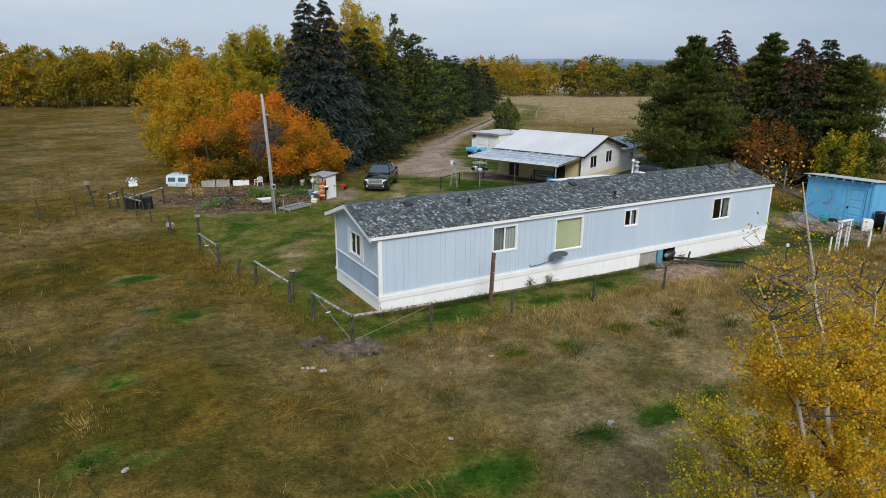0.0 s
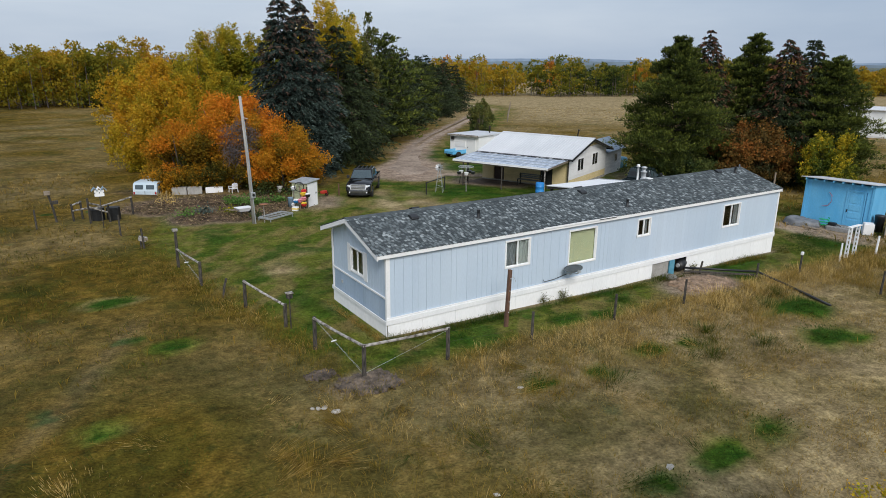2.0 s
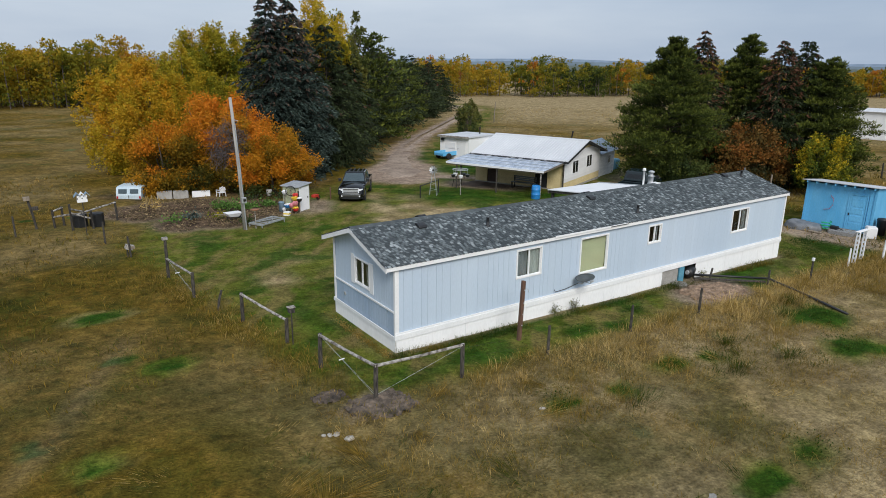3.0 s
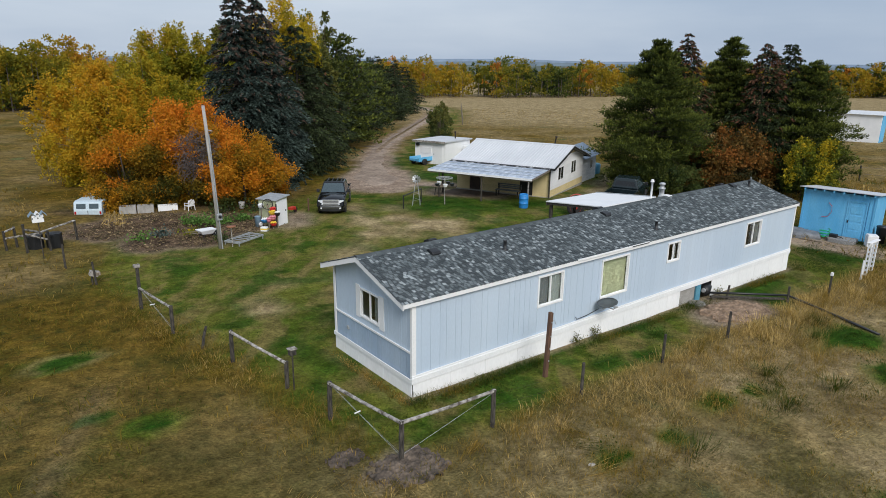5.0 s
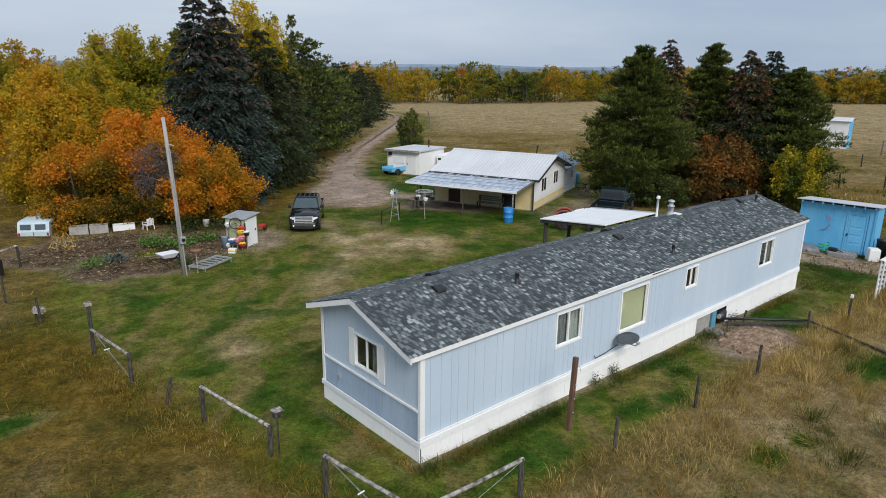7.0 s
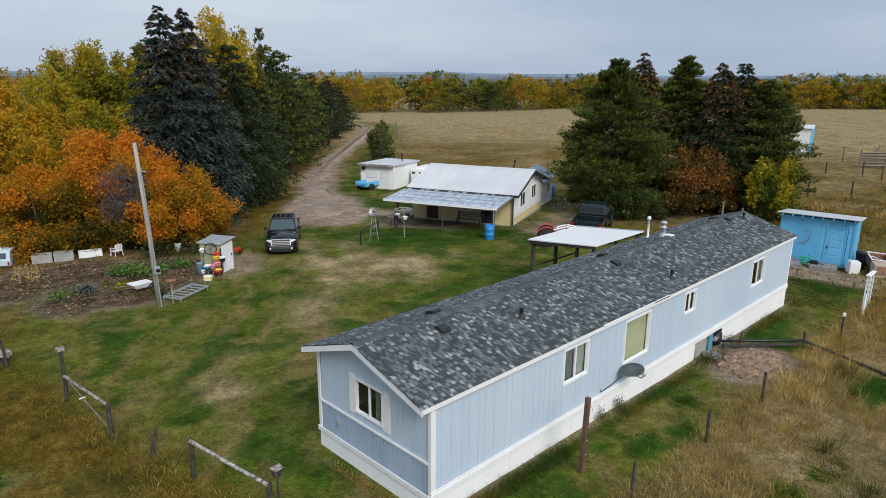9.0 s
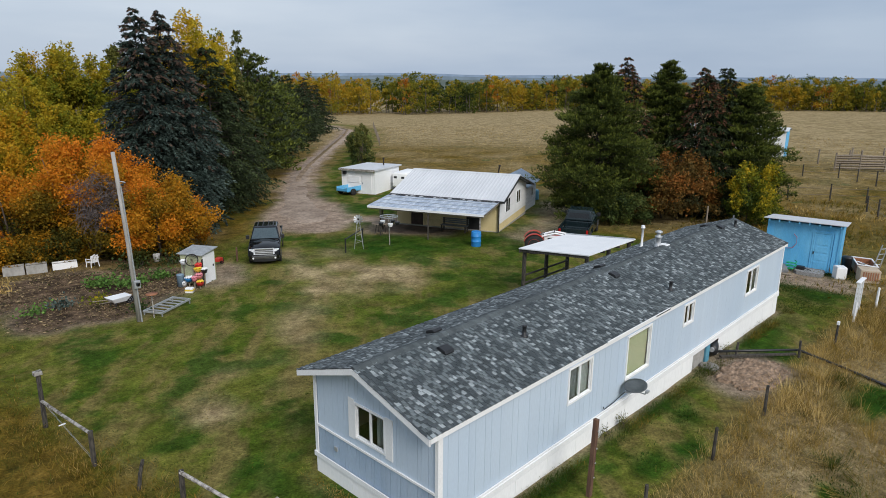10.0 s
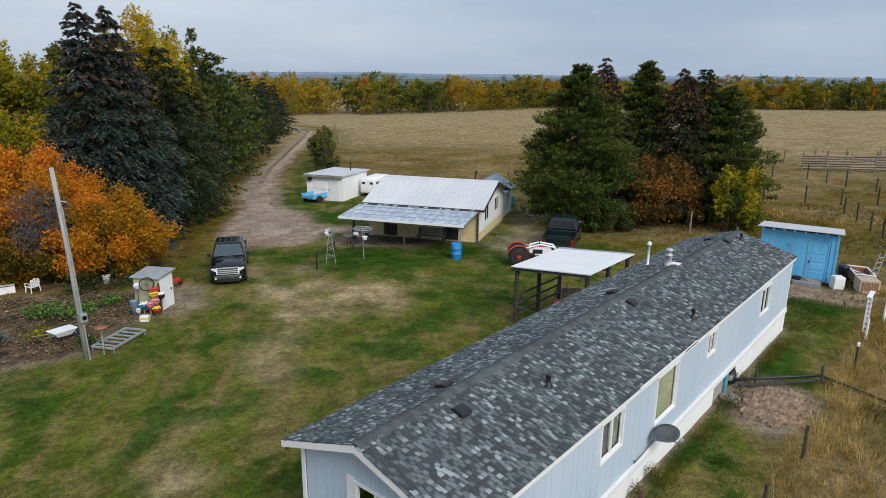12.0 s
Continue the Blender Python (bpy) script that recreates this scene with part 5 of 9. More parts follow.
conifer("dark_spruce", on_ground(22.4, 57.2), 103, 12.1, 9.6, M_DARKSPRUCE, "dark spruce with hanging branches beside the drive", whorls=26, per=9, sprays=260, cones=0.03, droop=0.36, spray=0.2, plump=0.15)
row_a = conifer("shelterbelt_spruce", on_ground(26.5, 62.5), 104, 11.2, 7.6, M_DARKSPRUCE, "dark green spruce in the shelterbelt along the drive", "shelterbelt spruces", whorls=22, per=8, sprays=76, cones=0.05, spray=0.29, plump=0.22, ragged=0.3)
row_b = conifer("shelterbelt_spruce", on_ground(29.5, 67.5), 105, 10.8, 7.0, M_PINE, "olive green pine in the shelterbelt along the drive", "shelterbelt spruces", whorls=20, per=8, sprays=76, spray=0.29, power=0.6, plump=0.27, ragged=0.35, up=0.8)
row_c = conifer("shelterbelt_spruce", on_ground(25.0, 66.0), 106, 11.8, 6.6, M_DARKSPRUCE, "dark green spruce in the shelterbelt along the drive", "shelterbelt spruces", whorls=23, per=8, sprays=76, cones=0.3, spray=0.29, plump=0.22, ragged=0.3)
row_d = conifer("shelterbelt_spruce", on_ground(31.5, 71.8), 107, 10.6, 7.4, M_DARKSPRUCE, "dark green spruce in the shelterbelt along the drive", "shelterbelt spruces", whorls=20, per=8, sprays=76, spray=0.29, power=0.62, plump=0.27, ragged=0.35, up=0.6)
rg = random.Random(7)
for k in range(18):
    d = 4.0 + k * 4.9
    for side in (0.0, -4.4):
        if k == 0 and side == 0:
            continue
        x = 27.5 + d * 0.665 - 0.745 * (3.4 - side) + rg.uniform(-1.1, 1.1)
        y = 62.0 + d * 0.745 + 0.665 * (3.4 - side) + rg.uniform(-1.1, 1.1)
        s = rg.uniform(0.74, 1.05) * (1.22 - 0.026 * k if k < 12 else 0.92)
        src = rg.choice((row_a, row_b, row_b, row_c, row_d))
        c = copy_thing(src, on_ground(x, y, rg.uniform(0, 360)))
        c.scale = (s * rg.uniform(1.1, 1.5), s * rg.uniform(1.1, 1.5), s)

broadleaf("poplar", on_ground(23.6, 62.0), 111, 14.2, 7.4, 8.2, 28000, 0.15, M_LEAF_LEMON, "tall poplar with golden yellow top behind the spruces", tint=(0.72, 0.2), clumps=100, trunk_r=0.2, form="leaders", clump=0.13)
broadleaf("poplar", on_ground(29.2, 65.4), 112, 13.6, 4.2, 5.5, 14000, 0.19, M_LEAF_GREEN, "leafy green poplar between dark spruces", tint=(0.85, 0.2), clumps=36, trunk_r=0.16, form="leaders", clump=0.16)
broadleaf("poplar", on_ground(14.2, 64.0), 113, 11.4, 8.0, 0.8, 64000, 0.14, M_LEAF_YELLOW, "broad yellow-green poplar behind the orange bushes", "tree", (0.50, 0.15), clumps=150, trunk_r=0.2, form="leaders", clump=0.11)
broadleaf("poplar", on_ground(17.0, 63.5), 114, 10.9, 6.4, 1.0, 40000, 0.14, M_LEAF_YELLOW, "broad yellow-green poplar behind the orange bushes", "tree", (0.42, 0.14), clumps=120, trunk_r=0.2, form="leaders", clump=0.12)
broadleaf("poplar", on_ground(8.2, 57.0), 115, 8.4, 7.0, 0.3, 62000, 0.12, M_LEAF_YELLOW, "golden yellow poplar behind the old van", "tree", (0.84, 0.15), clumps=140, trunk_r=0.16, form="leaders", clump=0.11)
broadleaf("poplar", on_ground(11.8, 59.5), 116, 9.6, 7.2, 0.3, 56000, 0.13, M_LEAF_YELLOW, "yellow-green poplar with a full crown", "tree", (0.56, 0.15), clumps=130, trunk_r=0.16, form="leaders", clump=0.11)
broadleaf("poplar", on_ground(20.4, 67.2), 117, 11.9, 5.4, 5.0, 16000, 0.2, M_LEAF_GREEN, "thin grey-green poplar with an open crown", "tree", (0.8, 0.2), clumps=70, trunk_r=0.16, clump=0.1, form="leaders")
broadleaf("poplar", on_ground(7.6, 63.5), 118, 8.2, 6.2, 0.3, 36000, 0.13, M_LEAF_YELLOW, "low golden poplar at the field edge", "tree", (0.76, 0.15), clumps=110, trunk_r=0.13, form="leaders", clump=0.12)
# strong tint fall toward the ground stands in for deep shade under these bushes
broadleaf("orange_bush", on_ground(11.1, 49.7), 121, 6.3, 7.4, 0.0, 104000, 0.105, M_LEAF_ORANGE, "large orange and gold autumn cherry bush", "bush", (0.42, 0.30), clumps=115, trunk_r=0.12, trunks=4, clump=0.086, fan=0.8, shade_rise=1.2)
broadleaf("orange_bush", on_ground(13.4, 46.3), 122, 4.3, 5.4, 0.0, 58000, 0.10, M_LEAF_ORANGE, "gold and orange autumn bush beside the small shed", "bush", (0.58, 0.28), clumps=85, trunk_r=0.1, trunks=3, clump=0.09, fan=0.8, shade_rise=0.9)
broadleaf("orange_bush", on_ground(7.6, 50.3), 123, 4.4, 5.2, 0.1, 40000, 0.10, M_LEAF_ORANGE, "bright orange autumn bush over the old van", "bush", (0.46, 0.28), clumps=70, trunk_r=0.1, trunks=3, clump=0.092, fan=0.8, shade_rise=0.9)

for k, (x, y, t) in enumerate(((6.4, 49.0, 0.36), (8.6, 48.4, 0.28), (11.0, 48.2, 0.34), (12.6, 46.9, 0.3))):
    broadleaf("low_bush", on_ground(x, y), 151 + k, 1.5, 3.0, 0.0, 8000, 0.10, M_LEAF_ORANGE, "low dark olive and orange bush at the garden's edge", "bush", (t, 0.2), clumps=40, trunk_r=0.04, trunks=3, clump=0.12, fan=0.6, group="low bushes by the garden")

# the clump beside the blue shed
conifer("pine", on_ground(40.6, 36.0), 131, 10.9, 9.8, M_PINE, "broad dark green pine with heavy low branches", "pines by the yard", whorls=30, per=10, sprays=560, spray=0.165, power=0.90, ragged=0.24, up=0.75, plump=0.30)
conifer("pine", on_ground(43.2, 35.5), 132, 11.4, 7.2, M_DARKSPRUCE, "slender dark spruce with a reddish cone-laden top", "pines by the yard", whorls=36, per=8, sprays=200, cones=0.75, spray=0.19, plump=0.15, ragged=0.2)
conifer("pine", on_ground(46.8, 34.0), 133, 11.2, 5.6, M_PINE, "dark green pine in a tight clump", "pines by the yard", whorls=26, per=9, sprays=340, power=0.80, ragged=0.3, spray=0.165, up=0.75, plump=0.28, low=4.2)
conifer("pine", on_ground(46.6, 31.2), 134, 10.7, 7.2, M_DARKSPRUCE, "dark spruce with a brown cone-laden top", "pines by the yard", whorls=35, per=8, sprays=200, cones=0.75, spray=0.19, plump=0.15, ragged=0.2)
conifer("pine", on_ground(48.3, 30.3), 135, 10.8, 6.8, M_DARKSPRUCE, "dark spruce in a tight clump", "pines by the yard", whorls=35, per=8, sprays=200, cones=0.05, spray=0.19, plump=0.15, ragged=0.2)
conifer("pine", on_ground(48.8, 28.8), 136, 9.4, 8.4, M_PINE, "broad dark green pine with a rounded top", "pines by the yard", whorls=28, per=10, sprays=480, power=0.80, ragged=0.3, spray=0.165, up=0.75, plump=0.30)
broadleaf("rust_bush", on_ground(43.6, 31.4), 137, 4.7, 6.0, 0.3, 30000, 0.13, M_LEAF_RUST, "rust-brown autumn bush under dark pines", "bush", (0.40, 0.22), clumps=110, trunk_r=0.08, trunks=3, clump=0.1, fan=0.3)
broadleaf("green_bush", on_ground(39.6, 33.6), 138, 2.6, 4.4, 0.2, 14000, 0.11, M_LEAF_GREEN, "low dull green bush under a pine", "bush", (0.5, 0.25), clumps=60, trunk_r=0.05, trunks=3, clump=0.11, fan=0.3)
broadleaf("yellow_bush", on_ground(44.8, 26.6), 139, 4.2, 3.8, 0.3, 17000, 0.11, M_LEAF_LEMON, "young tree with bright yellow and green leaves", "bush", (0.42, 0.34), clumps=60, trunk_r=0.06, form="leaders", clump=0.13)

# scrub on the right of the drive
for k, (x, y, h) in enumerate(((46.6, 69.6, 4.2), (48.5, 72.2, 4.8), (51.3, 75.6, 4.8), (54.6, 79.4, 3.9), (59.0, 86.0, 3.2))):
    broadleaf("willow_scrub", on_ground(x, y), 141 + k, h, 2.9, 0.2, 3600, 0.15, M_LEAF_GREEN, "dull green willow scrub beside the drive", "bush", (0.8, 0.22), clumps=40, trunk_r=0.05, trunks=3, group="willow scrub by the drive", form="leaders", clump=0.13)


def aspen(seed, stem, leaves, label, thick=0.07, span=1.0, tint=0.62):
    """A thin pale-stemmed aspen: long bare twigs above, yellow leaves in a cloud below. The stem is given in the world."""
    rng = np.random.default_rng(seed)
    rgg = random.Random(seed)
    foot = Vector((stem[0][0], stem[0][1], float(height(stem[0][0], stem[0][1]))))
    ob = thing("aspen", Matrix.Translation(foot), label, "tree", "young aspens")
    pts = [Vector((0, 0, -0.2))] + [Vector(p) - foot for p in stem[1:]]
    line = []
    for a, b in zip(pts, pts[1:]):
        line += [a.lerp(b, k / 4) + Vector((rgg.uniform(-0.03, 0.03), rgg.uniform(-0.03, 0.03), 0)) for k in range(4)]
    line.append(pts[-1])
    tall = pts[-1].z
    m = len(line) - 1
    bm = bmesh.new()
    tube(bm, line, [thick * (1 - 0.92 * k / m) for k in range(m + 1)], 8)
    tb = bmesh.new()
    ends = []
    for k in range(44):
        t = rgg.uniform(0.30, 0.98)
        i = min(int(t * m), m - 1)
        p = line[i].lerp(line[i + 1], t * m - i)
        a = rgg.uniform(0, 6.28)
        r = (1.2 - 0.65 * t) * rgg.uniform(0.6, 1.2) * span
        q = p + Vector((math.cos(a) * r, math.sin(a) * r, r * rgg.uniform(0.3, 0.9)))
        tube(tb, [p, p.lerp(q, 0.5) + Vector((0, 0, -0.05)), q], [0.012, 0.008, 0.003], 5, cap=False)
        for j in range(6):
            s = p.lerp(q, rgg.uniform(0.3, 1.0))
            e = s + Vector((rgg.uniform(-0.34, 0.34), rgg.uniform(-0.34, 0.34), rgg.uniform(-0.08, 0.32)))
            tube(tb, [s, e], [0.004, 0.0015], 3, cap=False)
            ends.append((s, e))
    part("trunk", bm, M_ASPENBARK, ob, smooth=True)
    part("twig", tb, M_TWIG, ob)
    top = 5.0 - foot.z
    wts = np.array([(1.0 if e[1].z < top else max(0.05, 1 - (e[1].z - top) / 0.5)) * rgg.choice((0.3, 1.0, 1.0, 2.0)) for e in ends])
    pick = rng.choice(len(ends), leaves, p=wts / wts.sum())
    u = rng.uniform(0.1, 1.1, leaves)
    at = np.array([ends[i][0].lerp(ends[i][1], float(v)) for i, v in zip(pick, u)]) + in_ball(rng, leaves) * 0.11
    long = rng.uniform(0.022, 0.046, leaves)
    quads("crown", leaf_quads(rng, at, rng.normal(size=(leaves, 3)), long, long * 0.85), tint + rng.normal(size=leaves) * 0.2 + 0.12 * rng.normal(size=len(ends))[pick], M_LEAF_ASPEN, ob)
    return ob


aspen(151, [(6.5, 4.1), (6.3, 4.4, 2.6), (5.7, 4.65, 4.6), (5.2, 5.0, 5.9)], 17000, "slender leaning aspen with sparse yellow leaves and bare twigs", 0.06)
aspen(152, [(6.9, 4.3), (6.75, 4.5, 3.0), (6.2, 4.7, 5.0), (5.8, 5.0, 6.9)], 20000, "slender aspen with yellow leaves and bare upper twigs")
aspen(153, [(7.6, 4.3), (7.4, 4.5, 3.0), (7.0, 4.6, 5.6)], 18000, "young aspen with golden leaves", 0.055)
aspen(154, [(6.0, 4.6), (5.7, 4.8, 2.6), (5.3, 5.0, 4.0)], 11000, "young aspen with yellow-green leaves", 0.045, 0.8, 0.3)
aspen(155, [(5.4, 5.2), (5.3, 5.3, 2.0), (5.0, 5.4, 3.2)], 7000, "low young aspen with green-yellow leaves in long grass", 0.04, 0.8, 0.15)
aspen(156, [(8.2, 5.0), (8.1, 5.1, 3.0), (8.0, 5.2, 5.2)], 15000, "young aspen with golden leaves", 0.05)


# ---- farmhouse ----
def ribbed(lo, hi, z_lo, z_hi, pitch, rib=0.02, thick=0.02):
    """A ribbed metal sheet: x along the eave from lo to hi, y from 0 at the eave to 1 at the top edge, given as (y, z) ends."""
    bm = bmesh.new()
    (ya, za), (yb, zb) = z_lo, z_hi
    xs = []
    x = lo
    while x < hi - 1e-6:
        for dx, dz in ((0.0, 0.0), (0.30, 0.0), (0.36, rib), (0.44, rib), (0.50, 0.0)):
            if x + dx * pitch * 2 <= hi:
                xs.append((x + dx * pitch * 2, dz))
        x += pitch
    xs.append((hi, 0.0))
    xs = sorted(set(xs))
    n = math.hypot(yb - ya, zb - za)
    ny, nz = -(zb - za) / n, (yb - ya) / n
    if nz < 0:
        ny, nz = -ny, -nz
    top = [[bm.verts.new((x, y + ny * d, z + nz * d)) for x, d in xs] for y, z in ((ya, za), (yb, zb))]
    bot = [[bm.verts.new((x, y - ny * thick, z - nz * thick)) for x, d in xs] for y, z in ((ya, za), (yb, zb))]
    for k in range(len(xs) - 1):
        bm.faces.new((top[0][k], top[0][k + 1], top[1][k + 1], top[1][k]))
        bm.faces.new((bot[0][k], bot[1][k], bot[1][k + 1], bot[0][k + 1]))
        bm.faces.new((top[0][k], bot[0][k], bot[0][k + 1], top[0][k + 1]))
        bm.faces.new((top[1][k + 1], bot[1][k + 1], bot[1][k], top[1][k]))
    for k in (0, -1):
        bm.faces.new((top[0][k], top[1][k], bot[1][k], bot[0][k]))
    return bm


def small_window(parent, m, w, h, mat=None):
    """A two-light window set against a wall that faces -y in its own frame."""
    bm = boxes(((-w / 2 - 0.06, -0.035, -h / 2 - 0.06), (w / 2 + 0.06, 0.0, -h / 2)), ((-w / 2 - 0.06, -0.035, h / 2), (w / 2 + 0.06, 0.0, h / 2 + 0.06)), ((-w / 2 - 0.06, -0.033, -h / 2), (-w / 2, 0.0, h / 2)), ((w / 2, -0.033, -h / 2), (w / 2 + 0.06, 0.0, h / 2)), ((-0.014, -0.03, -h / 2), (0.014, 0.0, h / 2)))
    bm.transform(m)
    fr = part("window", bm, mat or M_WHITE, parent)
    for a, b in ((-w / 2, -0.014), (0.014, w / 2)):
        bm = boxes(((a, -0.014, -h / 2), (b, -0.008, h / 2)))
        bm.transform(m)
        part("pane", bm, M_GLASS, fr)
        # dark sheet right behind the pane replaces the dimness of a room
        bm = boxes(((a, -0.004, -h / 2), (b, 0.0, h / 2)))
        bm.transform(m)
        part("room_shade_sheet", bm, M_DARK, fr)


# the house's own frame: x runs along the front to the porch's far end, y comes forward, the wall's corner at the origin
HOUSE_TURN = 113.0
house = thing("farmhouse", pose(31.1, 37.2, -0.62, 0, 0, HOUSE_TURN), "low white and yellow farmhouse with ribbed white metal roof and porch", "house")
LH, DH, EZ, AZ = 7.1, 7.3, 2.25, 3.25


def house_walls():
    part("foundation", boxes(((-0.04, -DH - 0.04, -0.5), (LH + 0.04, 0.04, 0.1))), M_CONCRETE, house)
    part("front_wall", boxes(((0.0, -0.16, 0.1), (1.2, 0.0, EZ)), ((2.2, -0.16, 0.1), (5.2, 0.0, EZ)), ((6.1, -0.16, 0.1), (LH, 0.0, EZ)), ((1.2, -0.16, 2.02), (2.2, 0.0, EZ)), ((5.2, -0.16, 2.02), (6.1, 0.0, EZ))), M_YELLOW, house, "faded yellow front wall")
    part("back_wall", boxes(((0.0, -DH, 0.1), (LH, -DH + 0.16, EZ))), M_CREAM, house)
    part("far_wall", slab([(-DH + 0.16, 0.1), (-0.16, 0.1), (-0.16, EZ), (-DH / 2, AZ - 0.12), (-DH + 0.16, EZ)], LH - 0.16, LH, "x"), M_CREAM, house)
    part("gable_wall", slab([(-DH + 0.16, 0.1), (-0.16, 0.1), (-0.16, EZ), (-DH / 2, AZ - 0.12), (-DH + 0.16, EZ)], 0.02, 0.16, "x"), M_YELLOW, house)
    part("inside_floor", boxes(((0.2, -DH + 0.2, 0.08), (LH - 0.2, -0.2, 0.12))), M_DARKWOOD, house)
    d = part("door", boxes(((5.22, -0.12, 0.1), (6.08, -0.07, 2.0)), bevel=0.006), surface("dark_brown_door", (0.035, 0.02, 0.015), (0.06, 0.035, 0.025), 3, 30, 0.6), house, "dark brown front door")
    part("door_handle", boxes(((5.30, -0.07, 1.0), (5.34, -0.02, 1.06)), bevel=0.008), M_STEEL, d)
    # solid near-black panel painted as the shade of an open doorway
    part("door", boxes(((1.22, -0.12, 0.1), (2.18, -0.08, 2.0)), bevel=0.006), M_DARK, house, "dark panel in place of the shade in an open doorway")
    for y, z in ((-2.15, 1.50), (-4.95, 1.62)):
        small_window(house, pose(-0.03, y, z, 0, 0, -90), 1.05, 0.85, M_CREAM)


house_walls()
HALF = DH / 2


def house_roof():
    o = 0.42
    s = (AZ - EZ) / HALF
    for sign in (1, -1):
        ya = (o if sign > 0 else -DH - o)
        za = EZ + 0.06 - o * s
        part("roof_sheet", ribbed(-0.45, LH + 0.3, (ya, za), (-HALF, AZ + 0.06), 0.23, 0.022), M_TIN, house)
        for x in (-0.47, LH + 0.29):
            part("barge_board", slab([(ya, za - 0.17), (-HALF, AZ - 0.11), (-HALF, AZ + 0.02), (ya, za - 0.03)], x - 0.02, x + 0.02, "x", bevel=0.004), M_BLACK if x < 0 else M_WHITE, house)
        part("eave_board", boxes(((-0.45, ya - 0.02, za - 0.15), (LH + 0.28, ya + 0.02, za - 0.02)), bevel=0.004), M_BLACK, house)
    part("ridge_cap", slab([(-HALF - 0.2, AZ + 0.02), (-HALF, AZ + 0.10), (-HALF + 0.2, AZ + 0.02), (-HALF, AZ + 0.07)], -0.46, LH + 0.31, "x"), M_TIN, house)
    part("roof_pipe", lathe([(0.05, -0.2), (0.05, 0.52), (0.09, 0.54), (0.09, 0.62), (0.04, 0.64)], 12, pose(1.4, -HALF - 1.0, AZ - 0.1, 0, -9, 0)), M_DARKBARK, house, "small dark roof pipe", True)


house_roof()


def porch():
    y1, z0, z1 = 3.7, 2.13, 1.93
    part("porch_roof_sheet", ribbed(-0.15, LH + 0.35, (y1, z1), (0.32, z0), 0.20, 0.016), M_PORCH_TIN, house)
    for k in (1, 2, 3):
        yk, zk = y1 + (0.32 - y1) * k / 4, z1 + (z0 - z1) * k / 4
        part("roof_lap", boxes(((-0.15, yk - 0.035, zk + 0.018), (LH + 0.35, yk + 0.035, zk + 0.028))), M_STEEL, house)
    yk, zk = 0.60, z0 - (z0 - z1) * 0.28 / (y1 - 0.32)
    # no opening here: a dark strip on the sheet paints the slots' shade
    part("slot_shade_strip", boxes(((-0.13, yk - 0.13, zk + 0.012), (LH + 0.3, yk + 0.10, zk + 0.022))), M_DARK, house, "dark strip laid on as the shade of open slots between roof sheets")
    for k in range(11):
        xk = 0.1 + k * 0.66 + 0.12 * ((k * 5) % 3)
        part("roof_batten", boxes(((xk, yk - 0.12, zk + 0.023), (xk + 0.16 + 0.1 * (k % 3), yk + 0.09, zk + 0.03))), M_TIN, house)
    part("porch_beam", boxes(((-0.1, y1 - 0.14, z1 - 0.20), (LH + 0.3, y1 - 0.06, z1 - 0.03)), bevel=0.006), M_OLDWOOD, house)
    part("porch_eave_board", boxes(((-0.15, y1 - 0.005, z1 - 0.12), (LH + 0.35, y1 + 0.025, z1 + 0.01)), bevel=0.004), M_WHITE, house)
    for x in (-0.1, 1.8, 3.6, 5.4, LH + 0.25):
        part("porch_rafter", slab([(0.05, z0 - 0.16), (y1 - 0.06, z1 - 0.14), (y1 - 0.06, z1 - 0.03), (0.05, z0 - 0.05)], x - 0.03, x + 0.03, "x"), M_OLDWOOD, house)
    for x in (0.1, 3.4, 6.6):
        part("porch_post", boxes(((x - 0.035, y1 - 0.14, -0.25), (x + 0.035, y1 - 0.07, z1 - 0.18)), bevel=0.008), M_DARKWOOD if x > 1 else M_RAIL, house)
    part("porch_post", boxes(((LH + 0.2, 1.7, -0.3), (LH + 0.3, 1.8, z0 - 0.15)), bevel=0.008), M_DARKWOOD, house)
    part("porch_post", boxes(((-0.09, 0.05, -0.2), (-0.01, 0.13, z0 - 0.05)), bevel=0.008), M_DARKWOOD, house)
    part("porch_slab", boxes(((-0.1, 0.04, -0.3), (LH + 0.2, 2.6, 0.03)), bevel=0.02), M_SOIL, house)


porch()


def garden_bench():
    ob = thing("garden_bench", house.matrix_world @ pose(2.7, 0.75, 0.03), "dark slatted bench with a faded grey seat under the porch", "bench")
    for x in (-0.8, 0.8):
        part("leg", boxes(((x - 0.04, -0.25, 0.0), (x + 0.04, -0.19, 0.85)), ((x - 0.04, 0.2, 0.0), (x + 0.04, 0.26, 0.42)), bevel=0.006), M_DARKWOOD, ob)
    for k in range(4):
        part("slat", boxes(((-0.9, -0.2 + k * 0.12, 0.42), (0.9, -0.11 + k * 0.12, 0.45)), bevel=0.005), M_TARP, ob)
    for k in range(3):
        part("slat", boxes(((-0.9, -0.26, 0.52 + k * 0.12), (0.9, -0.23, 0.61 + k * 0.12)), bevel=0.005), M_TARP, ob)


garden_bench()


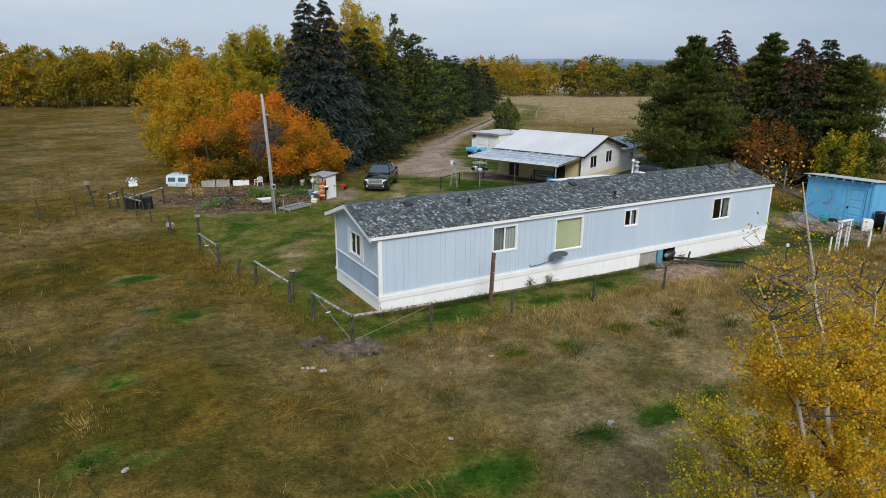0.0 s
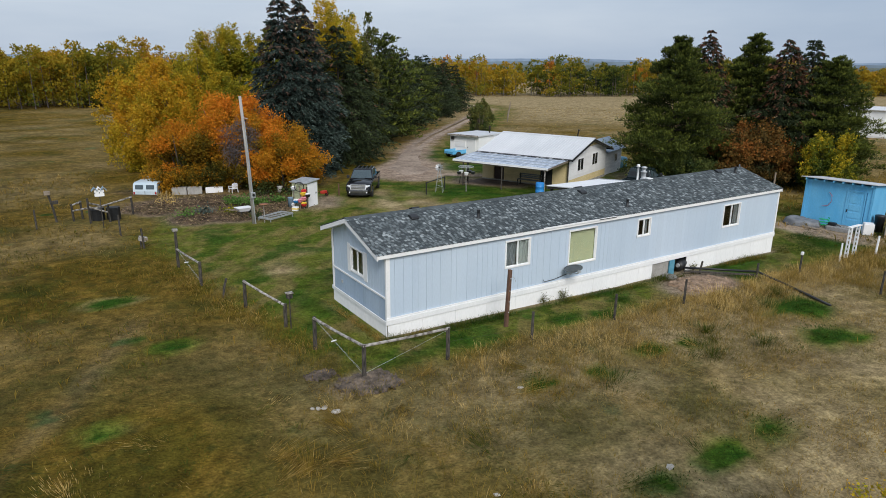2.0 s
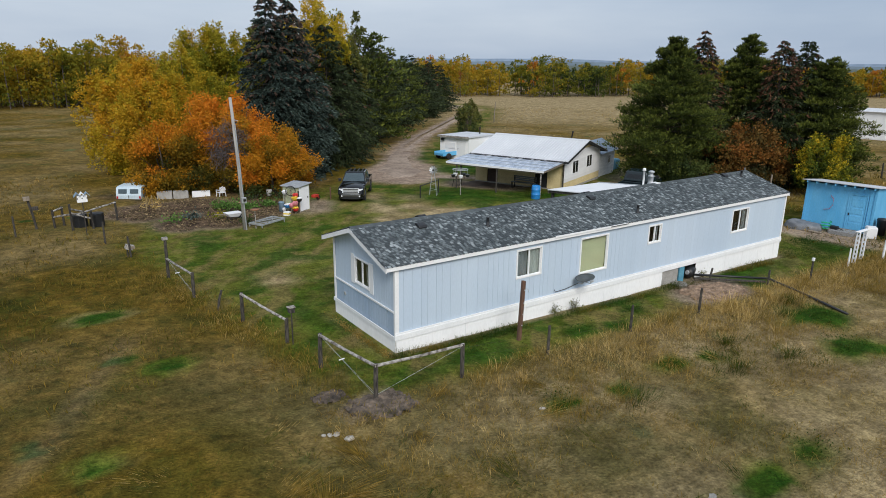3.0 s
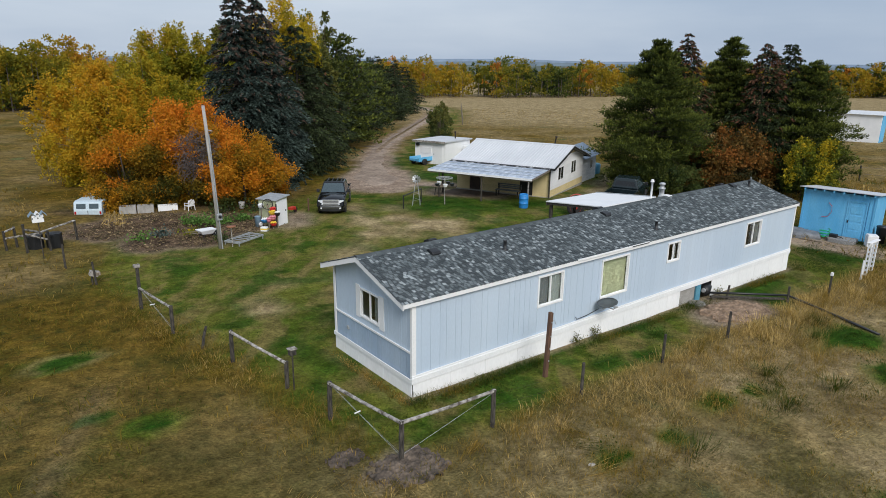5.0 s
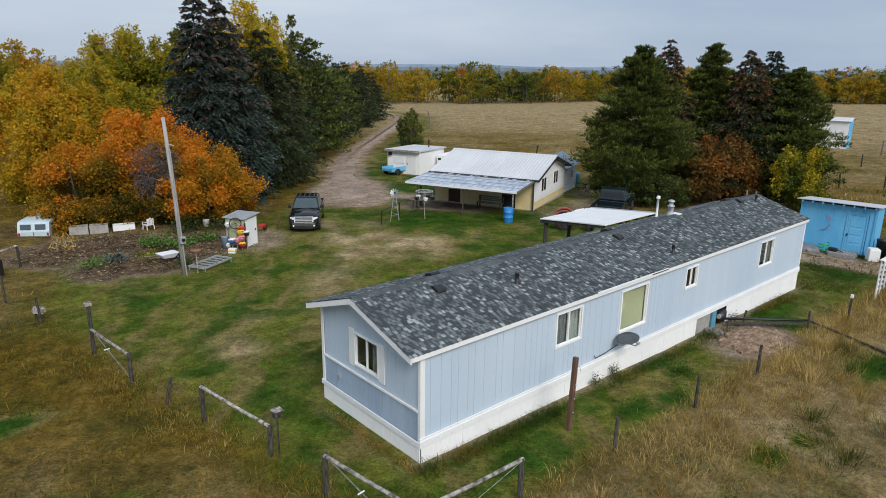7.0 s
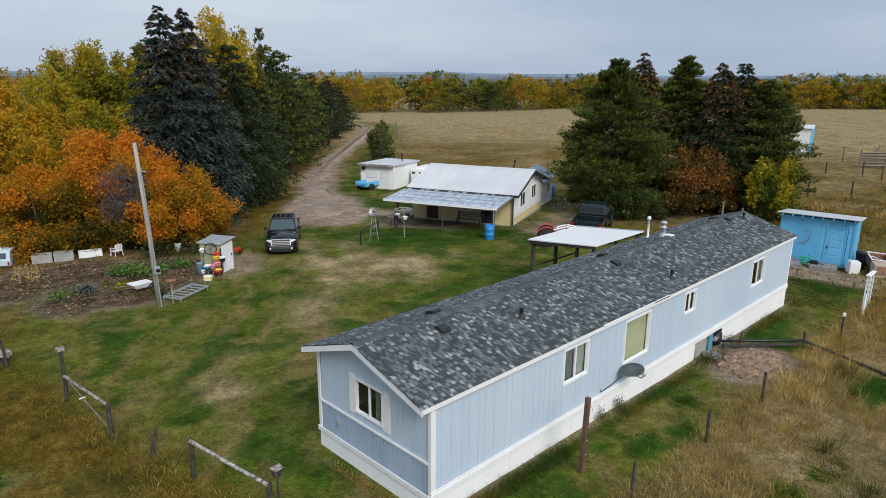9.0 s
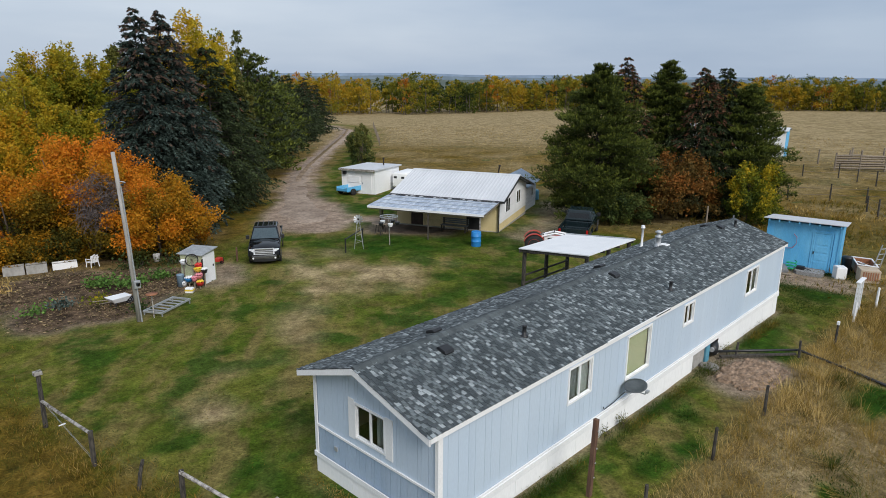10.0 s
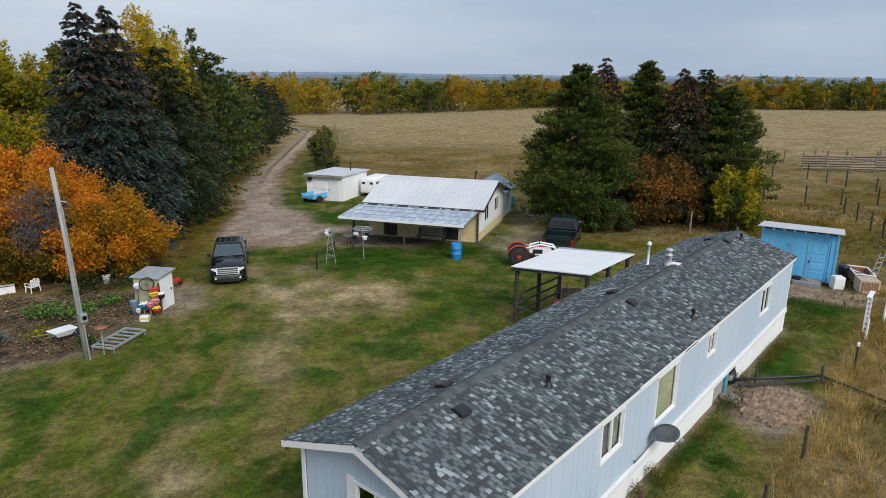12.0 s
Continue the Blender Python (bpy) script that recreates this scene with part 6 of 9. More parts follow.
# ---- other buildings ----
def grey_shed():
    ob = thing("grey_shed", house.matrix_world @ pose(0.0, -DH - 0.5, -0.1), "small weathered white shed with blue-grey metal gable roof", "shed")
    w, d, e, a = 2.6, 3.8, 2.0, 2.72
    part("wall", boxes(((0.2, -d, -0.5), (0.3, 0.0, e))), surface("weathered_white_boards", (0.62, 0.64, 0.66), (0.80, 0.81, 0.82), 1.2, 16, 0.8, bump=0.3, stretch=(1, 1, 4)), ob)
    part("wall", boxes(((0.2 + w - 0.1, -d, -0.5), (0.2 + w, 0.0, e))), M_CREAM, ob)
    for y in (0.0, -d):
        part("gable_wall", slab([(0.2, -0.5), (0.2 + w, -0.5), (0.2 + w, e), (0.2 + w / 2, a - 0.05), (0.2, e)], y - 0.05, y + 0.05, "y"), M_CREAM, ob)
    for sign in (-1, 1):
        bm = ribbed(-d - 0.3, 0.3, (w / 2 + 0.3, e - 0.1), (0.0, a), 0.23, 0.018)
        bm.transform(Matrix.Translation((0.2 + w / 2, 0, 0)) @ (pose(0, 0, 0, 0, 0, 90) if sign > 0 else Matrix.Translation((0, -d, 0)) @ pose(0, 0, 0, 0, 0, -90)))
        part("roof_sheet", bm, M_TIN_BLUE, ob)
    small_window(ob, pose(0.19, -2.5, 1.2, 0, 0, -90), 0.5, 0.6, M_CREAM)


grey_shed()


def white_shed():
    ob = thing("white_garage", pose(35.9, 54.8, -1.0, 0, 0, 113.0), "small white garage with flat sloping roof beside a gravel drive", "shed")
    w, d, e1, e0 = 3.3, 5.0, 2.1, 1.95
    part("front_wall", slab([(0, -0.4), (w, -0.4), (w, e1), (0, e1)], -0.12, 0.0, "y"), M_SKIRT, ob)
    part("back_wall", boxes(((0, -d, -0.4), (w, -d + 0.12, e0))), M_SKIRT, ob)
    for x in (0.0, w - 0.12):
        part("side_wall", slab([(-d + 0.12, -0.4), (-0.12, -0.4), (-0.12, e1), (-d + 0.12, e0)], x, x + 0.12, "x"), M_SKIRT, ob)
    part("roof", slab([(-d - 0.3, e0 + 0.02), (0.35, e1 + 0.02), (0.35, e1 + 0.14), (-d - 0.3, e0 + 0.14)], -0.14, w + 0.14, "x", bevel=0.01), M_TIN, ob)
    part("eave_board", boxes(((-0.14, 0.36, e1 - 0.02), (w + 0.14, 0.39, e1 + 0.15)), bevel=0.004), M_RAIL, ob)
    d1 = part("door", boxes(((0.35, 0.0, 0.02), (1.3, 0.04, 1.85)), bevel=0.006), M_CREAM, ob, "white plank door")
    part("door_handle", boxes(((1.18, 0.04, 0.95), (1.22, 0.09, 1.05)), bevel=0.006), M_BLACK, d1)
    part("shutter", boxes(((1.5, 0.0, 1.0), (2.7, 0.04, 1.55)), bevel=0.006), M_CREAM, ob)
    part("wall_lamp", boxes(((w - 0.5, 0.0, 1.7), (w - 0.2, 0.2, 1.95)), bevel=0.02), M_BLACK, ob)
    part("roof_pipe", lathe([(0.06, -0.2), (0.06, 0.6), (0.10, 0.62), (0.10, 0.74), (0.05, 0.78)], 12, Matrix.Translation((1.0, -d + 1.2, e0 + 0.1))), M_DARKBARK, ob, "dark stove pipe", True)


white_shed()


def horse_trailer():
    ob = thing("horse_trailer", on_ground(40.2, 55.4, 20), "rounded cream stock trailer with dark slots beside the garage", "trailer")
    bm = boxes(((-2.0, -0.95, 0.45), (2.0, 0.95, 2.25)), bevel=0.22)
    part("body", bm, M_CREAM, ob, smooth=True)
    # slots are dark plates on the closed body, painted as shade inside
    for k in range(4):
        part("vent_slot", boxes(((-1.6 + k * 0.85, -0.965, 1.55), (-1.0 + k * 0.85, -0.945, 1.8)), bevel=0.004), M_DARK, ob)
    for y in (-0.25, 0.25):
        part("vent_slot", boxes(((-2.02, y * 2 - 0.2, 1.55), (-1.99, y * 2 + 0.2, 1.8))), M_DARK, ob)
    for x in (-0.45, 0.45):
        for y in (-0.98, 0.98):
            wheel(ob, (x, y, 0.33), 0.33, 0.2, M_STEEL)
    ob.scale = (0.75, 0.75, 0.75)
    part("tongue", boxes(((2.0, -0.06, 0.4), (3.2, 0.06, 0.5)), bevel=0.01), M_STEEL, ob)


def wheel(ob, at, r, w, rim_mat):
    m = Matrix.Translation(at) @ pose(0, 0, 0, 90, 0, 0)
    ty = part("tyre", lathe([(r * 0.62, -w / 2), (r * 0.92, -w / 2), (r, -w * 0.32), (r, w * 0.32), (r * 0.92, w / 2), (r * 0.62, w / 2)], 24, m), M_RUBBER, ob, smooth=True)
    part("rim", lathe([(r * 0.2, -w / 2 - 0.004), (r * 0.25, -w * 0.42), (r * 0.5, -w * 0.36), (r * 0.63, -w / 2 - 0.006), (r * 0.63, w / 2 + 0.006), (r * 0.5, w * 0.36), (r * 0.25, w * 0.42), (r * 0.2, w / 2 + 0.004)], 20, m), rim_mat, ty, smooth=True)
    return ty


horse_trailer()


def utility_trailer():
    ob = thing("utility_trailer", on_ground(34.5, 56.6, 8), "small bright blue open utility trailer on the grass", "trailer")
    part("bed", boxes(((-1.0, -0.6, 0.34), (1.0, 0.6, 0.40))), M_DARKWOOD, ob)
    for lo, hi in (((-1.0, -0.63, 0.34), (1.0, -0.60, 0.74)), ((-1.0, 0.60, 0.34), (1.0, 0.63, 0.74)), ((0.97, -0.60, 0.34), (1.0, 0.60, 0.74)), ((-1.0, -0.60, 0.34), (-0.97, 0.60, 0.60))):
        part("side_board", boxes((lo, hi), bevel=0.008), M_SHEDBLUE, ob)
    for y in (-0.75, 0.75):
        wheel(ob, (-0.35, y, 0.30), 0.30, 0.18, M_BLACK)
    part("drawbar", bar([(1.0, 0, 0.38), (1.7, 0, 0.30)], 0.035, 8), M_STEEL, ob)


utility_trailer()


def blue_shed():
    ob = thing("blue_shed", pose(35.32, 18.92, -0.36, 0, 0, 8.5), "bright blue wooden garden shed with flat pale metal roof", "shed")
    w, d, ef, eb = 3.35, 2.6, 2.55, 2.25
    n = 11
    for k in range(n):
        a, b = w * k / n, w * (k + 1) / n
        if b <= 0.42 or a >= 1.18:
            part("wall_board", boxes(((0.0, a + 0.001, -0.2), (0.04, b - 0.001, ef - 0.12))), M_SHEDBLUE, ob)
        else:
            part("wall_board", boxes(((0.0, a + 0.001, 2.08), (0.04, b - 0.001, ef - 0.12))), M_SHEDBLUE, ob)
    part("wall_frame", boxes(((0.041, 0.02, -0.2), (0.08, w - 0.02, ef - 0.14))), M_SHEDBLUE, ob)
    for y in (0.0, w - 0.06):
        part("side_wall", slab([(0.05, -0.2), (d, -0.2), (d, eb - 0.05), (0.05, ef - 0.07)], y, y + 0.06, "y"), M_SHEDBLUE, ob)
    part("back_wall", boxes(((d - 0.06, 0.06, -0.2), (d, w - 0.06, eb - 0.06))), M_SHEDBLUE, ob)
    bm = slab([(-0.36, ef + 0.02), (d + 0.25, eb - 0.04), (d + 0.25, eb - 0.01), (-0.36, ef + 0.05)], -0.18, w + 0.2, "y", bevel=0.004)
    part("roof_sheet", bm, M_TIN, ob, "pale grey metal roof sheet")
    for k in range(8):
        y = 0.05 + k * (w - 0.15) / 7
        part("rafter_end", boxes(((-0.36, y, ef - 0.10), (0.2, y + 0.05, ef - 0.01))), M_SHEDBLUE, ob)
    for lo, hi in (((-0.03, -0.02, -0.2), (0.0, 0.09, ef - 0.1)), ((-0.03, w - 0.09, -0.2), (0.0, w + 0.02, ef - 0.1)), ((-0.025, 0.34, 0.0), (0.0, 0.41, 2.12)), ((-0.025, 1.19, 0.0), (0.0, 1.26, 2.12)), ((-0.025, 0.41, 2.02), (0.0, 1.19, 2.12))):
        part("trim_board", boxes((lo, hi), bevel=0.004), M_SHEDBLUE, ob)
    door = part("door", boxes(((-0.012, 0.42, 0.02), (0.035, 1.18, 2.01)), bevel=0.004), M_SHEDBLUE, ob, "blue panelled door")
    for z0, z1 in ((0.15, 0.55), (0.65, 0.95), (1.05, 1.35), (1.45, 1.85)):
        part("door_panel", boxes(((-0.026, 0.51, z0), (-0.013, 1.08, z1)), bevel=0.006), M_SHEDBLUE, door)
    part("door_handle", boxes(((-0.05, 1.10, 0.95), (-0.013, 1.15, 1.08)), bevel=0.008), M_BLACK, door)
    bm = tube(bmesh.new(), [(-0.05, 2.10, 1.86), (-0.05, 1.94, 1.68), (-0.05, 1.94, 1.36), (-0.05, 2.08, 1.12), (-0.05, 2.36, 1.06)], 0.012, 8)
    part("hanging_tool", bm, M_RED, ob, "thin red curved tool hanging on the wall")


blue_shed()


def tarp_pile():
    ob = thing("tarp_pile", on_ground(34.1, 21.75, 8), "grey tarpaulin folded over a low pile beside the blue shed", "tarpaulin")
    bm = bmesh.new()
    bmesh.ops.create_uvsphere(bm, u_segments=28, v_segments=14, radius=1.0)
    for v in bm.verts:
        n = noise.noise(v.co * 2.3) * 0.14 + noise.noise(v.co * 6) * 0.05
        v.co = Vector((v.co.x * 0.7 * (1 + n), v.co.y * 0.95 * (1 + n), min(max(v.co.z, -0.1), 0.55 + 0.1 * v.co.y) * 0.55 * (1 + 1.6 * n)))
    part("tarp", bm, M_TARP, ob, smooth=True)
    for k in range(3):
        part("edge_board", boxes(((-0.75 + k * 0.1, -1.2 + k * 0.4, 0.0), (-0.62 + k * 0.1, -0.2 + k * 0.4, 0.06)), bevel=0.008), M_OLDWOOD, ob)


tarp_pile()


def step_boards():
    ob = thing("doorstep", on_ground(34.7, 19.95, 8), "old grey plank step before the blue shed door", "step")
    for k in range(5):
        part("plank", boxes(((-0.55 + k * 0.2, -0.6 - 0.05 * (k % 2), -0.1), (-0.38 + k * 0.2, 0.55 + 0.1 * (k % 3), 0.14)), bevel=0.012), M_STACK, ob)
    ob2 = thing("garden_hose", on_ground(34.55, 20.8), "coil of bright green garden hose on old planks", "hose")
    bm = bmesh.new()
    pts = [(0.24 * math.cos(a * 0.5) * (1 + 0.1 * math.sin(a)), 0.24 * math.sin(a * 0.5), 0.04 + 0.012 * a) for a in range(0, 38)]
    tube(bm, pts, 0.024, 6)
    part("coil", bm, M_GREEN, ob2, smooth=True)
    ob3 = thing("shop_vacuum", on_ground(34.5, 20.35) @ pose(0, 0, 0.12), "low dark machine with black hose on the step", "machine")
    part("body", boxes(((-0.13, -0.2, 0.0), (0.13, 0.18, 0.2)), bevel=0.05), M_BLACK, ob3)
    part("handle", bar([(-0.1, -0.15, 0.15), (-0.1, -0.4, 0.1), (-0.05, -0.5, 0.06)], 0.02, 8), M_BLACK, ob3)


step_boards()


def junk():
    g = "discarded things beside the blue shed"
    ob = thing("copper_tub", on_ground(36.3, 18.0, 24) @ pose(0, 0, 0, 3, -4, 0), "open rust-brown tub with a white rim", "tub", g)
    part("body", boxes(((-0.62, -0.42, 0.16), (0.62, 0.42, 0.22)), ((-0.62, -0.42, 0.22), (0.62, -0.38, 0.62)), ((-0.62, 0.38, 0.22), (0.62, 0.42, 0.62)), ((-0.62, -0.38, 0.22), (-0.58, 0.38, 0.62)), ((0.58, -0.38, 0.22), (0.62, 0.38, 0.62)), bevel=0.012), M_RUST, ob)
    part("rim", boxes(((-0.66, -0.47, 0.62), (0.66, -0.40, 0.66)), ((-0.66, 0.40, 0.62), (0.66, 0.47, 0.66)), ((-0.66, -0.40, 0.62), (-0.58, 0.40, 0.66)), ((0.58, -0.40, 0.62), (0.66, 0.40, 0.66)), bevel=0.01), M_CREAM, ob)
    part("stand", boxes(((-0.55, -0.4, -0.12), (-0.47, 0.4, 0.16)), ((0.47, -0.4, -0.12), (0.55, 0.4, 0.16))), M_DARKWOOD, ob)
    for k, (x, y, z, turn, tip) in enumerate(((36.2, 18.1, 0.50, 35, 9), (36.45, 17.9, 0.52, -10, 14), (36.3, 17.85, 0.47, 70, -8))):
        o = thing("scrap_board", on_ground(x, y, turn) @ pose(0, 0, z, 0, tip, 0), "weathered scrap board lying across the rusty tub", "board", "scrap boards")
        part("board", boxes(((-0.55 + 0.1 * k, -0.06, 0.0), (0.5, 0.06, 0.028)), bevel=0.004), (M_OLDWOOD, M_RUST, M_CREAM)[k], o)
    ob = thing("old_cooker", on_ground(34.95, 17.5, 24), "tan metal cooker body with a grille, lying in grass", "appliance", g)
    part("body", boxes(((-0.42, -0.42, -0.05), (0.42, 0.42, 0.62)), bevel=0.03), M_TAN, ob)
    for k in range(7):
        part("grille_bar", boxes(((-0.445, -0.33 + k * 0.10, 0.14), (-0.422, -0.28 + k * 0.10, 0.54)), bevel=0.004), M_RUST, ob)
    ob = thing("white_washer", on_ground(34.7, 18.65, 35), "small white enamel appliance tipped on the grass", "appliance", g)
    part("body", boxes(((-0.24, -0.24, -0.05), (0.24, 0.24, 0.55)), bevel=0.03), M_WHITE, ob)
    part("lid", boxes(((-0.21, -0.21, 0.551), (0.21, 0.21, 0.575)), bevel=0.008), M_CREAM, ob)
    ob = thing("step_ladder", on_ground(36.25, 17.3, 60), "folded pale step ladder leaning on the tub", "ladder", g)
    for y in (-0.22, 0.22):
        part("rail", bar([(0.25, y, 0.0), (-0.1, y * 0.85, 1.65)], 0.028, 6), M_STEEL, ob)
    for k in range(5):
        part("rung", bar([(0.2 - 0.06 * k, -0.21, 0.3 + k * 0.28), (0.2 - 0.06 * k, 0.21, 0.3 + k * 0.28)], 0.02, 6), M_STEEL, ob)
    ob = thing("wheelie_bin", on_ground(35.75, 18.62, 5), "dark bin standing against the shed's side", "bin", g)
    part("body", lathe([(0.20, -0.05), (0.24, 0.8), (0.26, 0.82), (0.24, 0.88), (0.05, 0.92)], 16), M_BLACK, ob, smooth=True)


junk()


def barn():
    """Its long white side looks west; the near gable end is painted blue."""
    ob = thing("white_barn", on_ground(93.8, 38.9, 9), "long white metal-clad barn with a blue end wall across the pasture", "barn")
    w, l, e, a = 2.8, 14.0, 3.5, 3.8
    for x in (0.0, w - 0.15):
        part("side_wall", boxes(((x, 0.0, -0.6), (x + 0.15, l, e))), M_WHITE, ob)
    for y, mt, lab in ((0.0, M_SHEDBLUE, "pale blue end wall"), (l, M_WHITE, "")):
        part("gable_wall", slab([(0.16, -0.6), (w - 0.16, -0.6), (w - 0.16, e), (w / 2, a - 0.1), (0.16, e)], y - 0.07, y + 0.07, "y"), mt, ob, lab)
    for s in (0, 180):
        bm = ribbed(-l / 2 - 0.3, l / 2 + 0.3, (w / 2 + 0.3, e - 0.1), (0.0, a), 0.5, 0.03)
        bm.transform(pose(w / 2, l / 2, 0, 0, 0, 90 + s))
        part("roof_sheet", bm, M_TIN, ob)
    for y in (4.5, 9.5):
        part("barn_door", boxes(((-0.06, y, 0.0), (-0.004, y + 2.4, 2.3)), bevel=0.01), M_SKIRT, ob)


barn()


def distant_house():
    ob = thing("distant_farmhouse", on_ground(24.0, 168.0, 30), "small grey-roofed house among far yellow trees", "house")
    part("wall", boxes(((-5, -4, -0.5), (5, 4, 3.2))), M_WHITE, ob)
    part("roof", slab([(-5.6, 3.1), (5.6, 3.1), (0, 6.0)], -4.5, 4.5, "y"), M_TIN, ob)


distant_house()


def carport():
    ob = thing("carport", on_ground(22.4, 26.0), "open lean-to shelter with flat white sheet roof on dark posts", "carport")
    lo, hi = 2.32, 2.66
    part("roof", slab([(1.66, lo), (-1.70, hi), (-1.70, hi + 0.05), (1.66, lo + 0.05)], -1.85, 1.9, "x", bevel=0.008), M_WHITE, ob, "white flat roof sheet")
    part("edge_strip", slab([(1.66, lo + 0.052), (-1.70, hi + 0.052), (-1.70, hi + 0.075), (1.66, lo + 0.075)], 1.72, 1.86, "x"), M_STEEL, ob)
    for x in (-1.80, -0.6, 0.6, 1.76):
        part("rafter", slab([(1.62, lo - 0.12), (-1.66, hi - 0.12), (-1.66, hi - 0.005), (1.62, lo - 0.005)], x, x + 0.06, "x"), M_DARKWOOD, ob)
    part("eave_board", boxes(((-1.86, 1.60, lo - 0.15), (1.9, 1.64, lo - 0.01)), bevel=0.005), M_DARKWOOD, ob)
    z = lo
    for x, y, h in ((-1.65, 1.5, lo), (0.0, 1.5, lo), (1.7, 1.5, lo), (-1.65, -1.5, hi), (0.0, -1.5, hi), (1.7, -1.5, hi)):
        part("post", bar([(x, y, -0.2), (x + 0.02, y, h - 0.1)], 0.085, 10), M_DARKWOOD, ob)
    for z2 in (0.45, 0.8, 1.15):
        part("side_rail", boxes(((-1.6, 1.40, z2), (1.65, 1.46, z2 + 0.07)), bevel=0.008), M_DARKWOOD, ob)
    for y0 in (-1.4, -0.4, 0.6):
        part("side_rail", boxes(((-1.68, y0, 0.6), (-1.62, y0 + 0.9, 0.67)), bevel=0.006), M_DARKWOOD, ob)
    part("deck", boxes(((-1.5, -1.3, -0.15), (1.6, 1.25, 0.16)), bevel=0.01), M_OLDWOOD, ob)
    for k, (x, y, s, mt, nm, lab) in enumerate(((-1.2, 0.3, 0.36, M_BLACK, "garden_tiller", "dark garden tiller under the shelter roof"), (-0.3, 0.5, 0.3, M_RED, "mower", "small red mower under the shelter roof"), (0.7, 0.4, 0.4, M_OLDWOOD, "crate", "grey wooden crate under the shelter roof"), (-2.0, -0.5, 0.25, M_BLACK, "bucket", "black bucket beside a shelter post"))):
        o = thing(nm, on_ground(22.8 + x, 26.1 + y, 20 * k) @ pose(0, 0, 0.14 if k < 3 else 0), lab, nm.replace("_", " "))
        if nm in ("garden_tiller", "mower"):
            part("body", boxes(((-s, -s * 0.6, 0.18), (s, s * 0.6, 0.55)), bevel=0.08), mt, o)
            for yy in (-s * 0.7, s * 0.7):
                wheel(o, (-s * 0.4, yy, 0.19), 0.19, 0.09, M_STEEL)
            part("handle", bar([(s * 0.8, -0.2, 0.4), (s * 2.6, -0.22, 0.98), (s * 2.6, 0.22, 0.98), (s * 0.8, 0.2, 0.4)], 0.016, 6), M_BLACK, o)
        elif nm == "crate":
            for q in range(4):
                part("slat", boxes(((-s, -s, 0.02 + q * 0.19), (s, -s + 0.02, 0.16 + q * 0.19))), mt, o)
                part("slat", boxes(((-s, s - 0.02, 0.02 + q * 0.19), (s, s, 0.16 + q * 0.19))), mt, o)
            part("end_board", boxes(((-s, -s + 0.02, 0.0), (-s + 0.03, s - 0.02, 0.76)), ((s - 0.03, -s + 0.02, 0.0), (s, s - 0.02, 0.76))), mt, o)
        else:
            part("body", lathe([(0.14, 0.0), (0.17, 0.34), (0.18, 0.36), (0.165, 0.35), (0.13, 0.03)], 14), mt, o, smooth=True)


carport()


